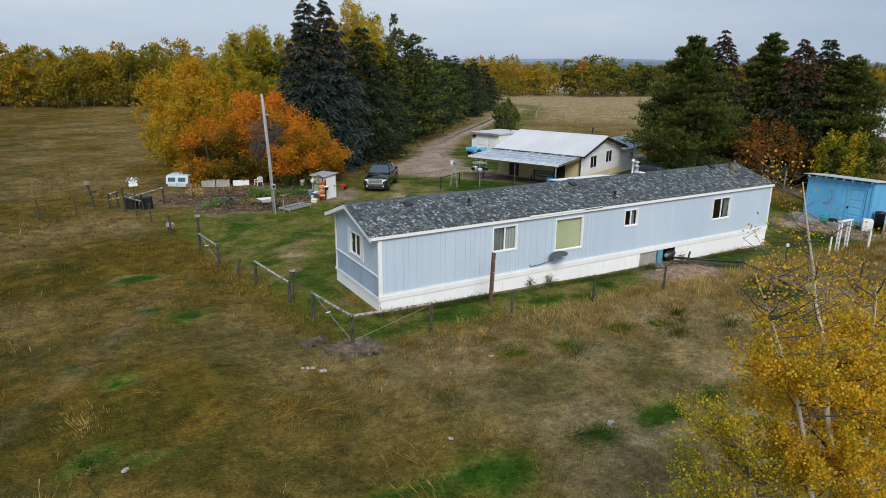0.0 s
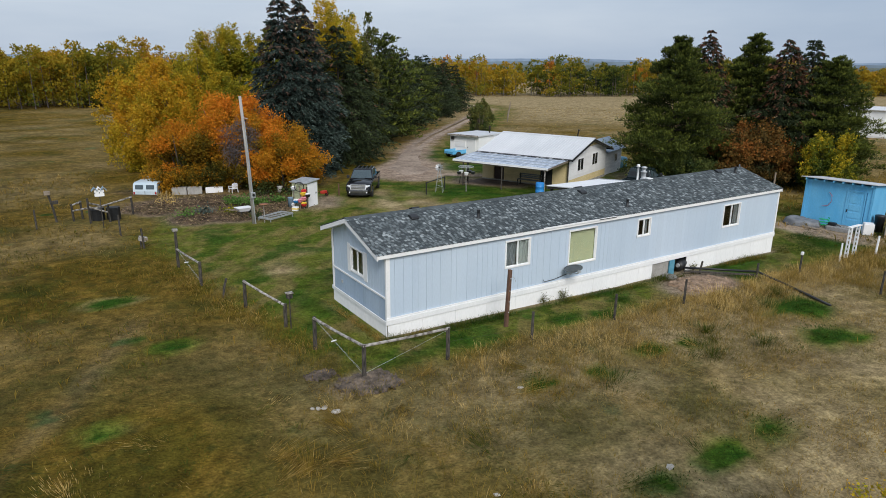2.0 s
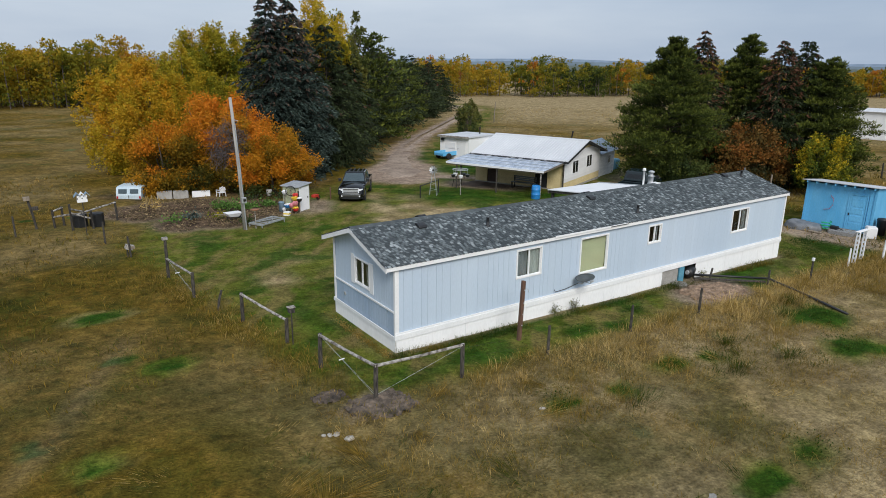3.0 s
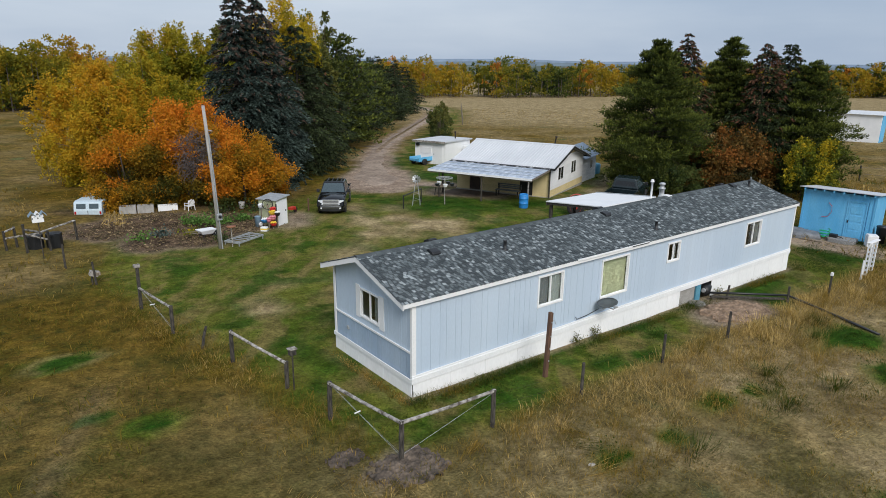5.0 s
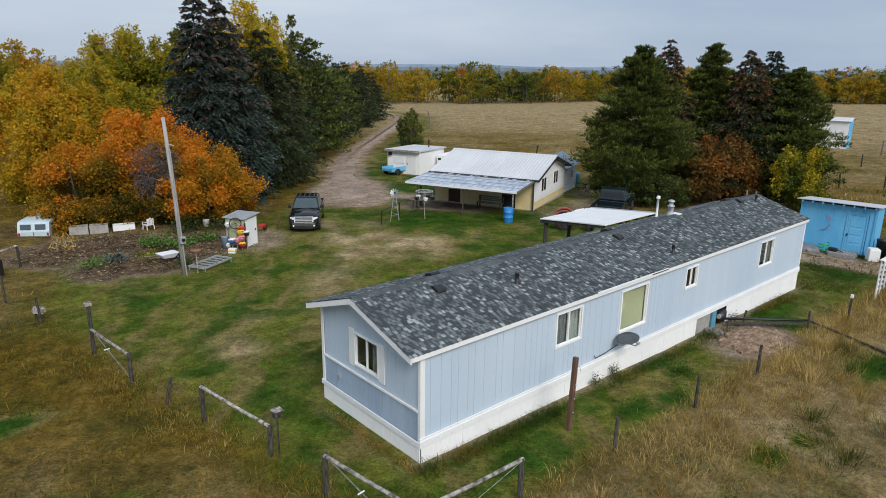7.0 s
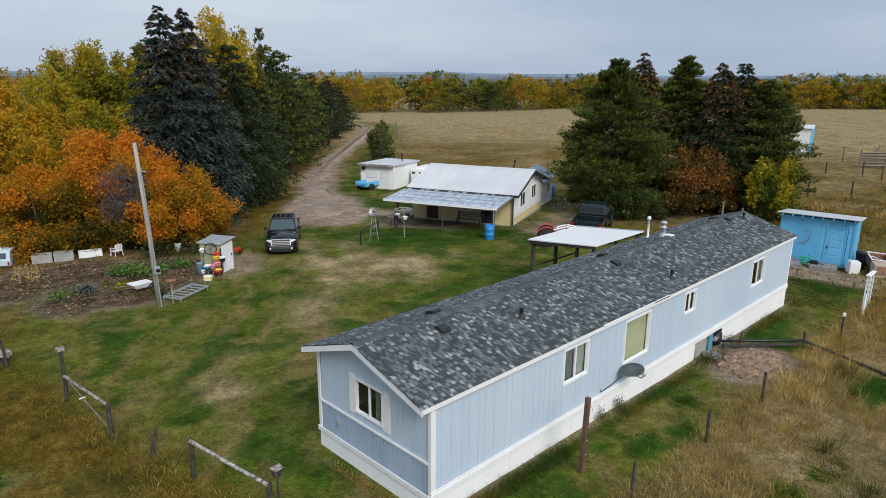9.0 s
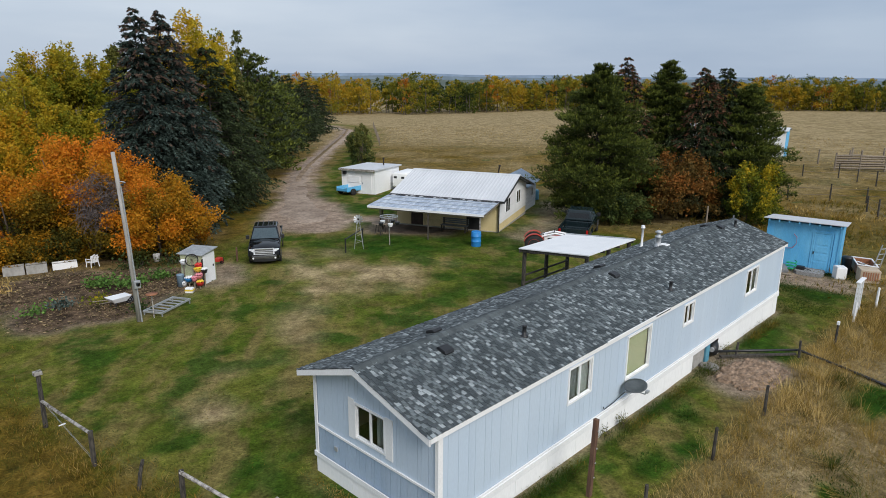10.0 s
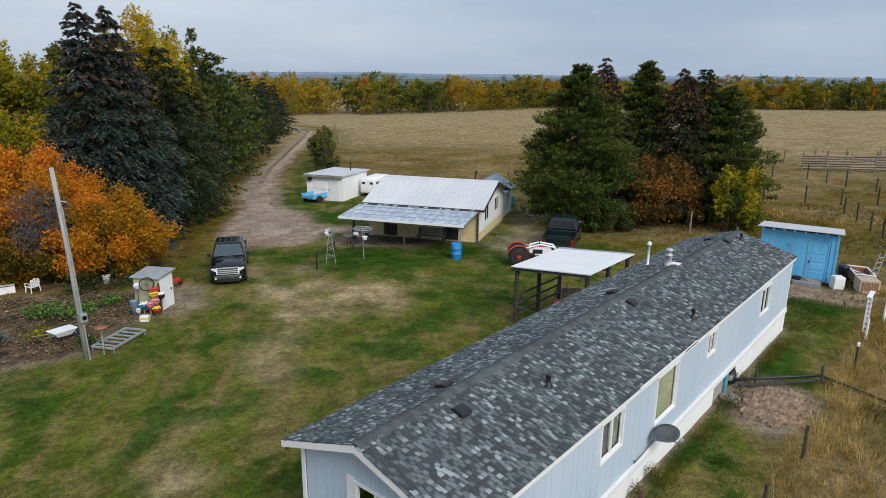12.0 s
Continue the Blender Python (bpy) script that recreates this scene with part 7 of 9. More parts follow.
# ---- vehicles ----
def pickup(name, m, paint, label, roof=1.86, rake=0.14, rear=-1.02):
    """A full-size crew-cab pickup; it faces +x, its middle at the origin."""
    ob = thing(name, m, label, "pickup truck")
    hw = 0.97
    back = rear + 0.02
    lower = [(-2.85, 0.55), (-2.85, 1.12), (-2.78, 1.12), (-2.78, 0.72), (back, 0.72), (back, 1.14), (1.12, 1.16), (1.30, 1.04), (2.70, 0.96), (2.80, 0.90), (2.84, 0.62), (2.80, 0.45), (2.30, 0.42), (2.22, 0.72), (2.0, 0.90), (1.62, 0.90), (1.40, 0.72), (1.32, 0.42), (-1.32, 0.42), (-1.40, 0.72), (-1.62, 0.90), (-2.0, 0.90), (-2.22, 0.72), (-2.30, 0.45)]
    part("body", slab(lower, 0.07 - hw, hw - 0.07, "y", bevel=0.05), paint, ob)
    for y in (-hw, hw - 0.07):
        part("bed_side", slab([(-2.85, 0.5), (-2.85, 1.14), (back, 1.16), (back, 0.9), (-1.62, 0.9), (-2.0, 0.9), (-2.22, 0.72), (-2.3, 0.5)], y, y + 0.07, "y", bevel=0.01), paint, ob)
        part("wing", slab([(back + 0.02, 0.45), (back + 0.02, 1.16), (1.2, 1.13), (2.4, 1.04), (2.70, 0.94), (2.76, 0.6), (2.3, 0.5), (2.22, 0.72), (2.0, 0.9), (1.62, 0.9), (1.4, 0.72), (1.32, 0.45)], y, y + 0.07, "y", bevel=0.025), paint, ob)
    # crowned bonnet, falling toward the grille, with a raised middle
    bm = bmesh.new()
    rows = []
    for x, top, w in ((1.10, 1.22, 0.90), (1.5, 1.235, 0.92), (1.95, 1.215, 0.925), (2.3, 1.175, 0.92), (2.55, 1.12, 0.90), (2.70, 1.05, 0.87), (2.79, 0.93, 0.84)):
        row = []
        for k in range(15):
            u = -1 + k / 7
            z = top - 0.10 * abs(u) ** 3.2 - (0.06 if abs(u) > 0.99 else 0.0) + 0.03 * math.exp(-(u / 0.42) ** 6)
            row.append(bm.verts.new((x - 0.10 * u * u * (x > 2.2), u * w, z)))
        rows.append(row)
    for a, b in zip(rows, rows[1:]):
        for k in range(14):
            bm.faces.new((a[k], b[k], b[k + 1], a[k + 1]))
    part("bonnet", bm, paint, ob, smooth=True)
    cab = bmesh.new()
    ring = [(rear, 1.14, hw - 0.03), (rear + rake, roof - 0.06, hw - 0.24), (0.42, roof, hw - 0.22), (1.28, 1.17, hw - 0.05)]
    lo = [cab.verts.new((x, -y, z)) for x, z, y in ring]
    hi = [cab.verts.new((x, y, z)) for x, z, y in ring]
    for k in range(3):
        cab.faces.new((lo[k], lo[k + 1], hi[k + 1], hi[k]))
    cab.faces.new(lo[::-1])
    cab.faces.new(hi)
    cab.faces.new((lo[3], lo[0], hi[0], hi[3]))
    bmesh.ops.recalc_face_normals(cab, faces=cab.faces)
    bmesh.ops.bevel(cab, geom=list(cab.edges), offset=0.10, segments=4, affect="EDGES", profile=0.55)
    part("cab", cab, paint, ob)
    # glass laid just proud of the cab
    def pane(nm, pts, glazing):
        b = bmesh.new()
        vs = [b.verts.new(p) for p in pts]
        f = b.faces.new(vs)
        r = bmesh.ops.extrude_face_region(b, geom=[f])
        b.normal_update()
        for v in [g for g in r["geom"] if isinstance(g, bmesh.types.BMVert)]:
            v.co += f.normal * 0.006
        part(nm, b, glazing, ob)
    pane("windscreen", [(1.205, -0.84, 1.27), (1.205, 0.84, 1.27), (0.535, 0.67, roof - 0.085), (0.535, -0.67, roof - 0.085)], M_WINDOWDARK)
    pane("rear_window", [(rear + 0.28 * rake - 0.012, 0.70, 1.36), (rear + 0.28 * rake - 0.012, -0.70, 1.36), (rear + 0.75 * rake - 0.010, -0.62, roof - 0.24), (rear + 0.75 * rake - 0.010, 0.62, roof - 0.24)], M_REARGLASS)
    for s in (-1, 1):
        for a, b, ta, tb in ((rear + 0.14, -0.05, rear + 0.24, -0.03), (0.02, 1.0, 0.04, 0.42)):
            pts = [(a, s * (hw - 0.052), 1.24), (b, s * (hw - 0.062), 1.24), (tb, s * (hw - 0.222), roof - 0.09), (ta, s * (hw - 0.216), roof - 0.09)]
            pane("side_window", pts if s < 0 else pts[::-1], M_WINDOWDARK)
        mir = boxes(((0.92, s * 1.0 - 0.02, 1.22), (1.06, s * 1.18 + 0.02, 1.44)) if s > 0 else ((0.92, -1.20, 1.22), (1.06, -0.98, 1.44)), bevel=0.03)
        part("mirror", mir, M_BLACK, ob)
        for x in (1.81, -1.81):
            wheel(ob, (x, s * (hw - 0.11), 0.40), 0.40, 0.26, M_CHROME)
        part("headlight", slab([(2.60, s * 0.90), (2.72, s * 0.89), (2.80, s * 0.74), (2.83, s * 0.62), (2.66, s * 0.62)], 0.86, 1.00, "z", bevel=0.025), M_HEADLIGHT, ob, "clear headlight")
        part("fog_lamp", lathe([(0.055, 0.0), (0.055, 0.02), (0.02, 0.03)], 12, pose(2.90, s * 0.66, 0.52, 0, 90, 0)), M_HEADLIGHT, ob)
        part("tail_light", boxes(((-2.875, s * 0.86 - 0.07, 0.72), (-2.80, s * 0.86 + 0.07, 1.08)), bevel=0.02), M_REDLAMP, ob, "red tail light")
        part("door_handle", boxes(((-0.8, s * 0.97 - 0.015, 1.02), (-0.6, s * 0.97 + 0.015, 1.06)), bevel=0.008), M_CHROME, ob)
    part("grille", slab([(2.72, 1.05), (2.80, 1.04), (2.90, 0.72), (2.78, 0.72)], -0.60, 0.60, "y", bevel=0.015), M_BLACK, ob, "black and chrome grille")
    for z, t, w in ((0.735, 0.020, 0.56), (0.83, 0.024, 0.60), (0.915, 0.024, 0.60), (1.03, 0.030, 0.62)):
        x = 2.90 - (z - 0.72) * 0.30
        part("grille_bar", boxes(((x - 0.04, -w, z - t), (x + 0.016, w, z + t)), bevel=0.012), M_BRIGHT, ob, "chrome bar")
    for y in (-0.59, 0.59):
        part("grille_bar", slab([(2.76, 1.04), (2.82, 1.03), (2.925, 0.73), (2.80, 0.73)], y - 0.035, y + 0.035, "y", bevel=0.012), M_BRIGHT, ob, "chrome bar")
    part("front_bumper", slab([(2.66, -0.96), (2.90, -0.66), (2.95, 0.0), (2.90, 0.66), (2.66, 0.96), (2.58, 0.9), (2.58, -0.9)], 0.50, 0.68, "z", bevel=0.04), M_DULLCHROME, ob, "dark chrome front bumper")
    part("front_valance", slab([(2.56, -0.88), (2.86, -0.62), (2.90, 0.0), (2.86, 0.62), (2.56, 0.88)], 0.30, 0.50, "z", bevel=0.03), M_BLACK, ob)
    part("rear_bumper", boxes(((-3.02, -0.95, 0.50), (-2.84, 0.95, 0.70)), bevel=0.03), M_CHROME, ob, "chrome rear bumper")
    part("underbody", boxes(((-2.7, -0.75, 0.30), (2.5, 0.75, 0.50))), M_BLACK, ob)
    part("tailgate", boxes(((-2.86, -0.88, 0.62), (-2.80, 0.88, 1.12)), bevel=0.015), paint, ob)
    return ob


M_DULLCHROME = surface("dull_dark_chrome", (0.16, 0.165, 0.175), (0.22, 0.225, 0.235), 5, 40, 0.25, 0.7, bump=0.0)
M_BRIGHT = surface("bright_metal_trim", (0.66, 0.67, 0.69), (0.74, 0.75, 0.77), 5, 40, 0.25, 0.6, bump=0.0)
M_REARGLASS = surface("dark_tinted_rear_glass", (0.008, 0.010, 0.012), (0.012, 0.014, 0.016), 1, 10, 0.2, bump=0.0)
M_WINDOWDARK = surface("dark_car_glass", (0.055, 0.08, 0.092), (0.07, 0.095, 0.108), 1, 10, 0.05, bump=0.0)
M_HEADLIGHT = surface("headlight_lens", (0.70, 0.72, 0.74), (0.80, 0.82, 0.84), 2, 20, 0.12, 0.0, bump=0.0)
truck = pickup("pickup_truck", on_ground(17.55, 42.55, 180 + 55.5), M_CARBLACK, "black crew-cab pickup truck with chrome grille, parked beside spruces", roof=1.83, rear=-1.40)
truck.scale = (0.88, 0.83, 0.91)
for y in (-0.5, -0.17, 0.17, 0.5):
    part("roof_bar", boxes(((-1.15, y - 0.03, 1.805), (0.30, y + 0.03, 1.845)), bevel=0.008), M_BLACK, truck)
pickup("pickup_truck", on_ground(33.9, 32.9, 24), M_CARTEAL, "dark grey-green pickup truck with open bed, parked by pines", roof=1.90, rake=0.10, rear=-0.75).scale = (1.0, 0.93, 0.97)


def van():
    ob = thing("old_van", on_ground(5.75, 49.7, 60, 0.3), "old pale blue and white van under orange bushes", "van")
    prof = [(-2.4, 0.35), (-2.45, 1.1), (-2.30, 1.85), (-2.0, 1.95), (1.2, 1.95), (1.75, 1.25), (2.3, 1.05), (2.35, 0.4)]
    part("body", slab(prof, -0.92, 0.92, "y", bevel=0.06), M_VAN, ob)
    part("side_panel", boxes(((-2.2, 0.925, 0.6), (1.6, 0.945, 1.2)), ((-2.2, -0.945, 0.6), (1.6, -0.925, 1.2)), bevel=0.006), M_VANBLUE, ob)
    for y in (-0.42, 0.42):
        b = boxes(((-0.02, y - 0.30, -0.22), (0.02, y + 0.30, 0.22)), bevel=0.008)
        b.transform(pose(-2.405, 0, 1.50, 0, 11, 0))
        part("rear_window", b, M_WINDOWDARK, ob)
        part("tail_light", boxes(((-2.475, y * 1.95 - 0.05, 0.75), (-2.43, y * 1.95 + 0.05, 1.0))), M_REDLAMP, ob)
    part("door_seam", boxes(((-2.462, -0.012, 0.5), (-2.442, 0.012, 1.1))), M_BLACK, ob)
    part("rear_bumper", boxes(((-2.55, -0.9, 0.38), (-2.44, 0.9, 0.52)), bevel=0.02), M_WHITE, ob)
    for s in (-1, 1):
        part("side_window", boxes(((-2.0, s * 0.925 - 0.012, 1.35), (-0.6, s * 0.925 + 0.012, 1.75)), ((-0.45, s * 0.925 - 0.012, 1.35), (0.9, s * 0.925 + 0.012, 1.75)), bevel=0.006), M_WINDOWDARK, ob)
        for x in (-1.5, 1.5):
            wheel(ob, (x, s * 0.82, 0.32), 0.34, 0.2, M_STEEL)
    return ob


v = van()
v.scale = (0.9, 0.82, 0.60)


def tractor():
    ob = thing("tractor", on_ground(28.75, 32.15, -52), "old tractor with red wheels, red mudguard and white bonnet", "tractor")
    for s in (-1, 1):
        w = wheel(ob, (-0.6, s * 0.72, 0.68), 0.72, 0.34, M_RED)
        b = bmesh.new()
        n = 12
        prev = None
        for k in range(n + 1):
            a = radians(20 + 140 * k / n)
            cur = [b.verts.new((-0.6 + r * math.cos(a), s * 0.72 + y, 0.68 + r * math.sin(a))) for y, r in ((-0.2, 0.80), (0.2, 0.80), (0.2, 0.83), (-0.2, 0.83))]
            if prev:
                for q in range(4):
                    b.faces.new((prev[q], prev[(q + 1) % 4], cur[(q + 1) % 4], cur[q]))
            prev = cur
        part("mudguard", b, M_RED, ob)
        wheel(ob, (1.35, s * 0.62, 0.36), 0.37, 0.18, M_RED)
    part("gearbox", boxes(((-0.7, -0.3, 0.45), (0.6, 0.3, 0.95)), bevel=0.05), M_BLACK, ob)
    part("bonnet", slab([(0.15, 0.75), (0.15, 1.32), (1.6, 1.26), (1.75, 1.15), (1.75, 0.7)], -0.3, 0.3, "y", bevel=0.05), M_WHITE, ob, "white bonnet")
    part("bonnet_side", boxes(((0.4, -0.315, 0.85), (1.1, -0.301, 1.15)), ((0.4, 0.301, 0.85), (1.1, 0.315, 1.15))), M_BLACK, ob)
    part("bonnet_stripe", boxes(((0.3, -0.06, 1.30), (1.5, 0.06, 1.325))), M_RED, ob)
    part("seat", boxes(((-0.6, -0.22, 1.0), (-0.15, 0.22, 1.08)), ((-0.68, -0.22, 1.05), (-0.6, 0.22, 1.35)), bevel=0.03), M_BLACK, ob)
    part("steering_wheel", lathe([(0.17, -0.015), (0.2, -0.015), (0.2, 0.015), (0.17, 0.015)], 18, pose(0.02, 0, 1.42, 0, -30, 0), True), M_BLACK, ob)
    part("steering_column", bar([(0.25, 0, 1.15), (0.02, 0, 1.42)], 0.02, 8), M_BLACK, ob)
    part("exhaust", bar([(0.9, 0.15, 1.25), (0.9, 0.15, 1.75)], 0.03, 8), M_BLACK, ob)
    ob.scale = (0.74, 0.62, 0.76)
    for s in (-1, 1):
        part("loader_arm", bar([(-0.1, s * 0.42, 1.25), (0.9, s * 0.44, 1.52), (1.9, s * 0.44, 1.35), (2.3, s * 0.44, 0.8)], 0.07, 4), M_WHITE, ob, "white front loader arm")
    part("loader_cross_tube", bar([(1.9, -0.44, 1.3), (1.9, 0.44, 1.3)], 0.05, 8), M_WHITE, ob)


tractor()


# ---- fences ----
def gz(x, y):
    return float(height(x, y))


def wire(bm, a, b, sag=0.03, r=0.006):
    a, b = Vector(a), Vector(b)
    tube(bm, [a, a.lerp(b, 0.5) - Vector((0, 0, sag)), b], r, 4, cap=False)


def rail_panel(a, b, za, zb, brace, label, rail_at=None):
    """A braced fence end: two posts, a top rail between them, and twisted brace wires."""
    ob = thing("fence_brace", pose(*a, gz(*a)), label, "fence", "wooden fence braces")
    dx, dy = b[0] - a[0], b[1] - a[1]
    zr = gz(*b) - gz(*a)
    for (x, y, z, h) in ((0, 0, 0, za), (dx, dy, zr, zb)):
        part("post", bar([(x, y, z - 0.3), (x + 0.01, y, z + h * 0.6), (x + 0.02, y + 0.01, z + h)], [0.062, 0.058, 0.055], 9), M_DARKWOOD, ob)
    top_a, top_b = Vector((0, 0, (rail_at or za) - 0.035)), Vector((dx, dy, zr + zb - 0.035))
    part("rail", bar([top_a, top_a.lerp(top_b, 0.5) - Vector((0, 0, 0.015)), top_b], [0.042, 0.037, 0.040], 8), M_RAIL, ob)
    bm = bmesh.new()
    if brace:
        s, e = (top_a, Vector((dx, dy, zr + 0.1))) if brace > 0 else (top_b, Vector((0, 0, 0.1)))
        wire(bm, s, e, 0.0, 0.003)
        wire(bm, s + Vector((0.02, 0.02, 0)), e + Vector((0.02, 0.02, 0.03)), 0.02, 0.003)
        part("brace_wire", bm, M_STEEL, ob)
        mid = s.lerp(e, 0.42)
        q = (e - s).to_track_quat("X", "Z").to_matrix().to_4x4()
        part("twist_stick", boxes(((-0.012, -0.08, -0.012), (0.012, 0.08, 0.012), Matrix.Translation(mid) @ q)), M_WHITE, ob)
    return ob


rail_panel((4.70, 19.45), (5.04, 16.98), 0.95, 0.94, 1, "weathered grey corner fence brace with rail and wire")
ob = thing("fence_brace", pose(7.58, 16.92, gz(7.58, 16.92)), "weathered grey corner fence brace rail with wire", "fence", "wooden fence braces")
part("post", bar([(0, 0, -0.3), (0, 0.01, 0.92)], [0.06, 0.055], 9), M_DARKWOOD, ob)
part("rail", bar([(0.04, 0, 0.89), (-1.27, 0.02, 0.91), (-2.56, 0.06, 0.955)], [0.040, 0.037, 0.042], 8), M_RAIL, ob)
bm = bmesh.new()
wire(bm, (0, 0, 0.85), (-2.53, 0.06, 0.18), 0.0, 0.003)
part("brace_wire", bm, M_STEEL, ob)
rail_panel((4.02, 23.9), (4.56, 21.5), 0.94, 0.74, 0, "weathered grey fence brace with a top rail")
capped = rail_panel((3.08, 29.9), (3.32, 27.1), 1.50, 0.88, 1, "weathered grey fence brace with one tall capped post", 0.80)
part("cap", boxes(((-0.09, -0.08, 1.50), (0.11, 0.09, 1.60)), bevel=0.012), M_RAIL, capped)


def post(x, y, h, r=0.055, lean=(0.0, 0.0), mat=None, label="thin dark wooden fence post in long grass", name="fence_post", group="fence posts"):
    o = thing(name, on_ground(x, y), label, "fence post", group)
    part("shaft", bar([(0, 0, -0.3), (lean[0] * 0.5, lean[1] * 0.5, h * 0.5), (lean[0], lean[1], h)], [r * 1.05, r, r * 0.92], 8), mat or M_DARKWOOD, o)
    return o


for x, y, h, l in ((10.38, 16.66, 0.93, (0.02, 0)), (13.76, 16.56, 0.93, (0.03, 0)), (17.1, 16.45, 0.92, (0.05, 0.02)), (22.3, 17.0, 0.6, (0.10, 0.05)), (20.9, 18.6, 0.5, (0.12, 0.0)), (2.40, 33.6, 0.95, (-0.06, 0)), (1.85, 36.9, 1.0, (0.0, 0)), (3.62, 25.35, 0.62, (0.22, 0.08)), (-3.2, 40.2, 1.0, (-0.05, 0)), (-1.5, 39.9, 1.05, (0.0, 0)), (24.4, 13.4, 0.9, (0.05, 0))):
    post(x, y, h, 0.042, l)
ob = thing("corner_post", on_ground(10.44, 17.98), "tall leaning reddish-brown wooden post with bolts", "fence post")
part("shaft", slab([(-0.06, -0.3), (0.06, -0.3), (0.15, 1.86), (0.045, 1.88)], -0.05, 0.05, "y", bevel=0.012), M_BROWNPOST, ob)
for z in (0.5, 0.85, 1.2, 1.6):
    part("bolt", lathe([(0.018, 0), (0.018, 0.02), (0.006, 0.026)], 8, pose(0.01 + z * 0.042, -0.07, z, 90, 0, 0)), M_STEEL, ob)
part("staple_wire", bar([(0.17, 0.0, 1.62), (0.30, 0.02, 1.56), (0.33, 0.0, 1.44)], 0.007, 5), M_STEEL, ob)
ob = thing("nest_box", on_ground(4.66, 21.3), "small grey wooden nest box on a post", "nest box")
part("stake", bar([(0, 0, -0.2), (0, 0, 1.0)], 0.02, 8), M_DARKWOOD, ob)
part("box", boxes(((-0.085, -0.075, 0.98), (0.085, 0.075, 1.13)), bevel=0.01), M_DARKWOOD, ob)
part("lid", boxes(((-0.11, -0.095, 1.13), (0.11, 0.095, 1.16)), bevel=0.008), M_RAIL, ob)
# dark disc on the box front, in place of a shaded hole
part("entrance", lathe([(0.02, 0.0), (0.02, 0.006)], 12, pose(0.0, -0.075, 1.06, 90, 0, 0)), M_DARK, ob)
ob = thing("nest_box", on_ground(2.28, 33.75), "small pale nest box fixed low on a leaning post", "nest box")
part("stake", bar([(0.0, 0, -0.2), (0.02, 0, 0.42)], 0.035, 8), M_DARKWOOD, ob)
part("box", boxes(((-0.2, -0.12, 0.36), (0.1, 0.12, 0.56), pose(0, 0, 0, 0, 18, 0)), bevel=0.01), M_RAIL, ob)
part("box_lid", boxes(((0.1, -0.15, 0.38), (0.3, 0.15, 0.50)), bevel=0.01), M_OLDWOOD, ob)

def fence_wire(line, sag):
    bm = bmesh.new()
    for a, b in zip(line, line[1:]):
        wire(bm, (a[0], a[1], gz(a[0], a[1]) + a[2]), (b[0], b[1], gz(b[0], b[1]) + b[2]), sag, 0.0018)
    tagged(part("fence_wire", bm, M_DARKWOOD), "thin slack wire strung between fence posts", "fence wire", "fence wires")


for dz in (0.8, 0.5):
    fence_wire([(x, y, dz) for x, y in ((7.58, 16.92), (10.38, 16.66), (13.76, 16.56), (17.1, 16.45), (22.3, 17.0), (24.3, 16.4))], 0.04)
    fence_wire([(4.70, 19.45, dz), (4.56, 21.5, dz)], 0.02)
    fence_wire([(4.02, 23.9, dz), (3.32, 27.1, dz)], 0.03)
    fence_wire([(x, y, dz) for x, y in ((3.08, 29.9), (2.4, 33.6), (1.85, 36.9), (0.6, 39.6))], 0.03)

# white frame gate and pipe
ob = thing("white_arbor", on_ground(29.0, 16.7), "white painted narrow arch of two pierced posts and a cross board", "arbor")
for x, y in ((-0.42, 0.0), (0.42, 0.08)):
    po = part("post", boxes(((x - 0.03, y - 0.08, -0.2), (x + 0.03, y - 0.035, 1.42)), ((x - 0.03, y + 0.035, -0.2), (x + 0.03, y + 0.08, 1.42)), bevel=0.004), M_WHITE, ob)
    for q in range(7):
        part("lath", boxes(((x - 0.02, y - 0.034, 0.02 + q * 0.2), (x + 0.02, y + 0.034, 0.10 + q * 0.2))), M_WHITE, po)
part("cross_board", boxes(((-0.5, -0.05, 1.421), (0.5, 0.12, 1.46)), bevel=0.01), M_WHITE, ob)
post(27.75, 16.55, 0.85, 0.04, (0.0, 0.0), M_WHITE, "thin white painted fence post", group="white posts")
post(30.4, 16.3, 0.9, 0.05, (0.05, 0.0), M_WHITE, "thin white painted fence post", group="white posts")
o = post(24.3, 16.4, 0.95, 0.04, (0.02, 0.0), M_DARKWOOD, "thin dark post with a white insulator")
part("insulator", boxes(((-0.05, -0.045, 0.84), (0.06, 0.045, 0.97)), bevel=0.02), M_WHITE, o)
ob = thing("water_pipe", pose(20.4, 19.1, gz(20.4, 19.1)), "long black pipe lying from the home's crawl space across grass", "pipe")
part("pipe", bar([(0.0, 0.0, 0.20), (1.0, -0.9, 0.20), (2.1, -2.0, 0.22), (1.75, -3.4, 0.16), (1.1, -5.4, 0.10)], 0.045, 8), M_BLACK, ob, smooth=True)
ob = thing("wood_plank", pose(20.3, 18.9, gz(20.3, 18.9)), "dark grey plank lying toward the crawl space gap", "plank")
part("board", boxes(((0.0, -0.06, 0.02), (2.7, 0.06, 0.08), pose(0, 0, 0.06, 0, 0, -41)), bevel=0.008), M_DARKWOOD, ob)
ob = thing("concrete_block", pose(19.4, 18.9, gz(19.4, 18.9)), "low grey concrete lid beside the crawl space gap", "concrete lid")
part("slab", lathe([(0.28, -0.05), (0.31, 0.03), (0.29, 0.06), (0.24, 0.065), (0.22, 0.05), (0.03, 0.055)], 18), M_OLDCONC, ob, smooth=True)
ob = thing("pressure_tank", pose(20.55, 19.28, gz(20.5, 19.3)), "dark rusty pump motor in the crawl space gap", "pump")
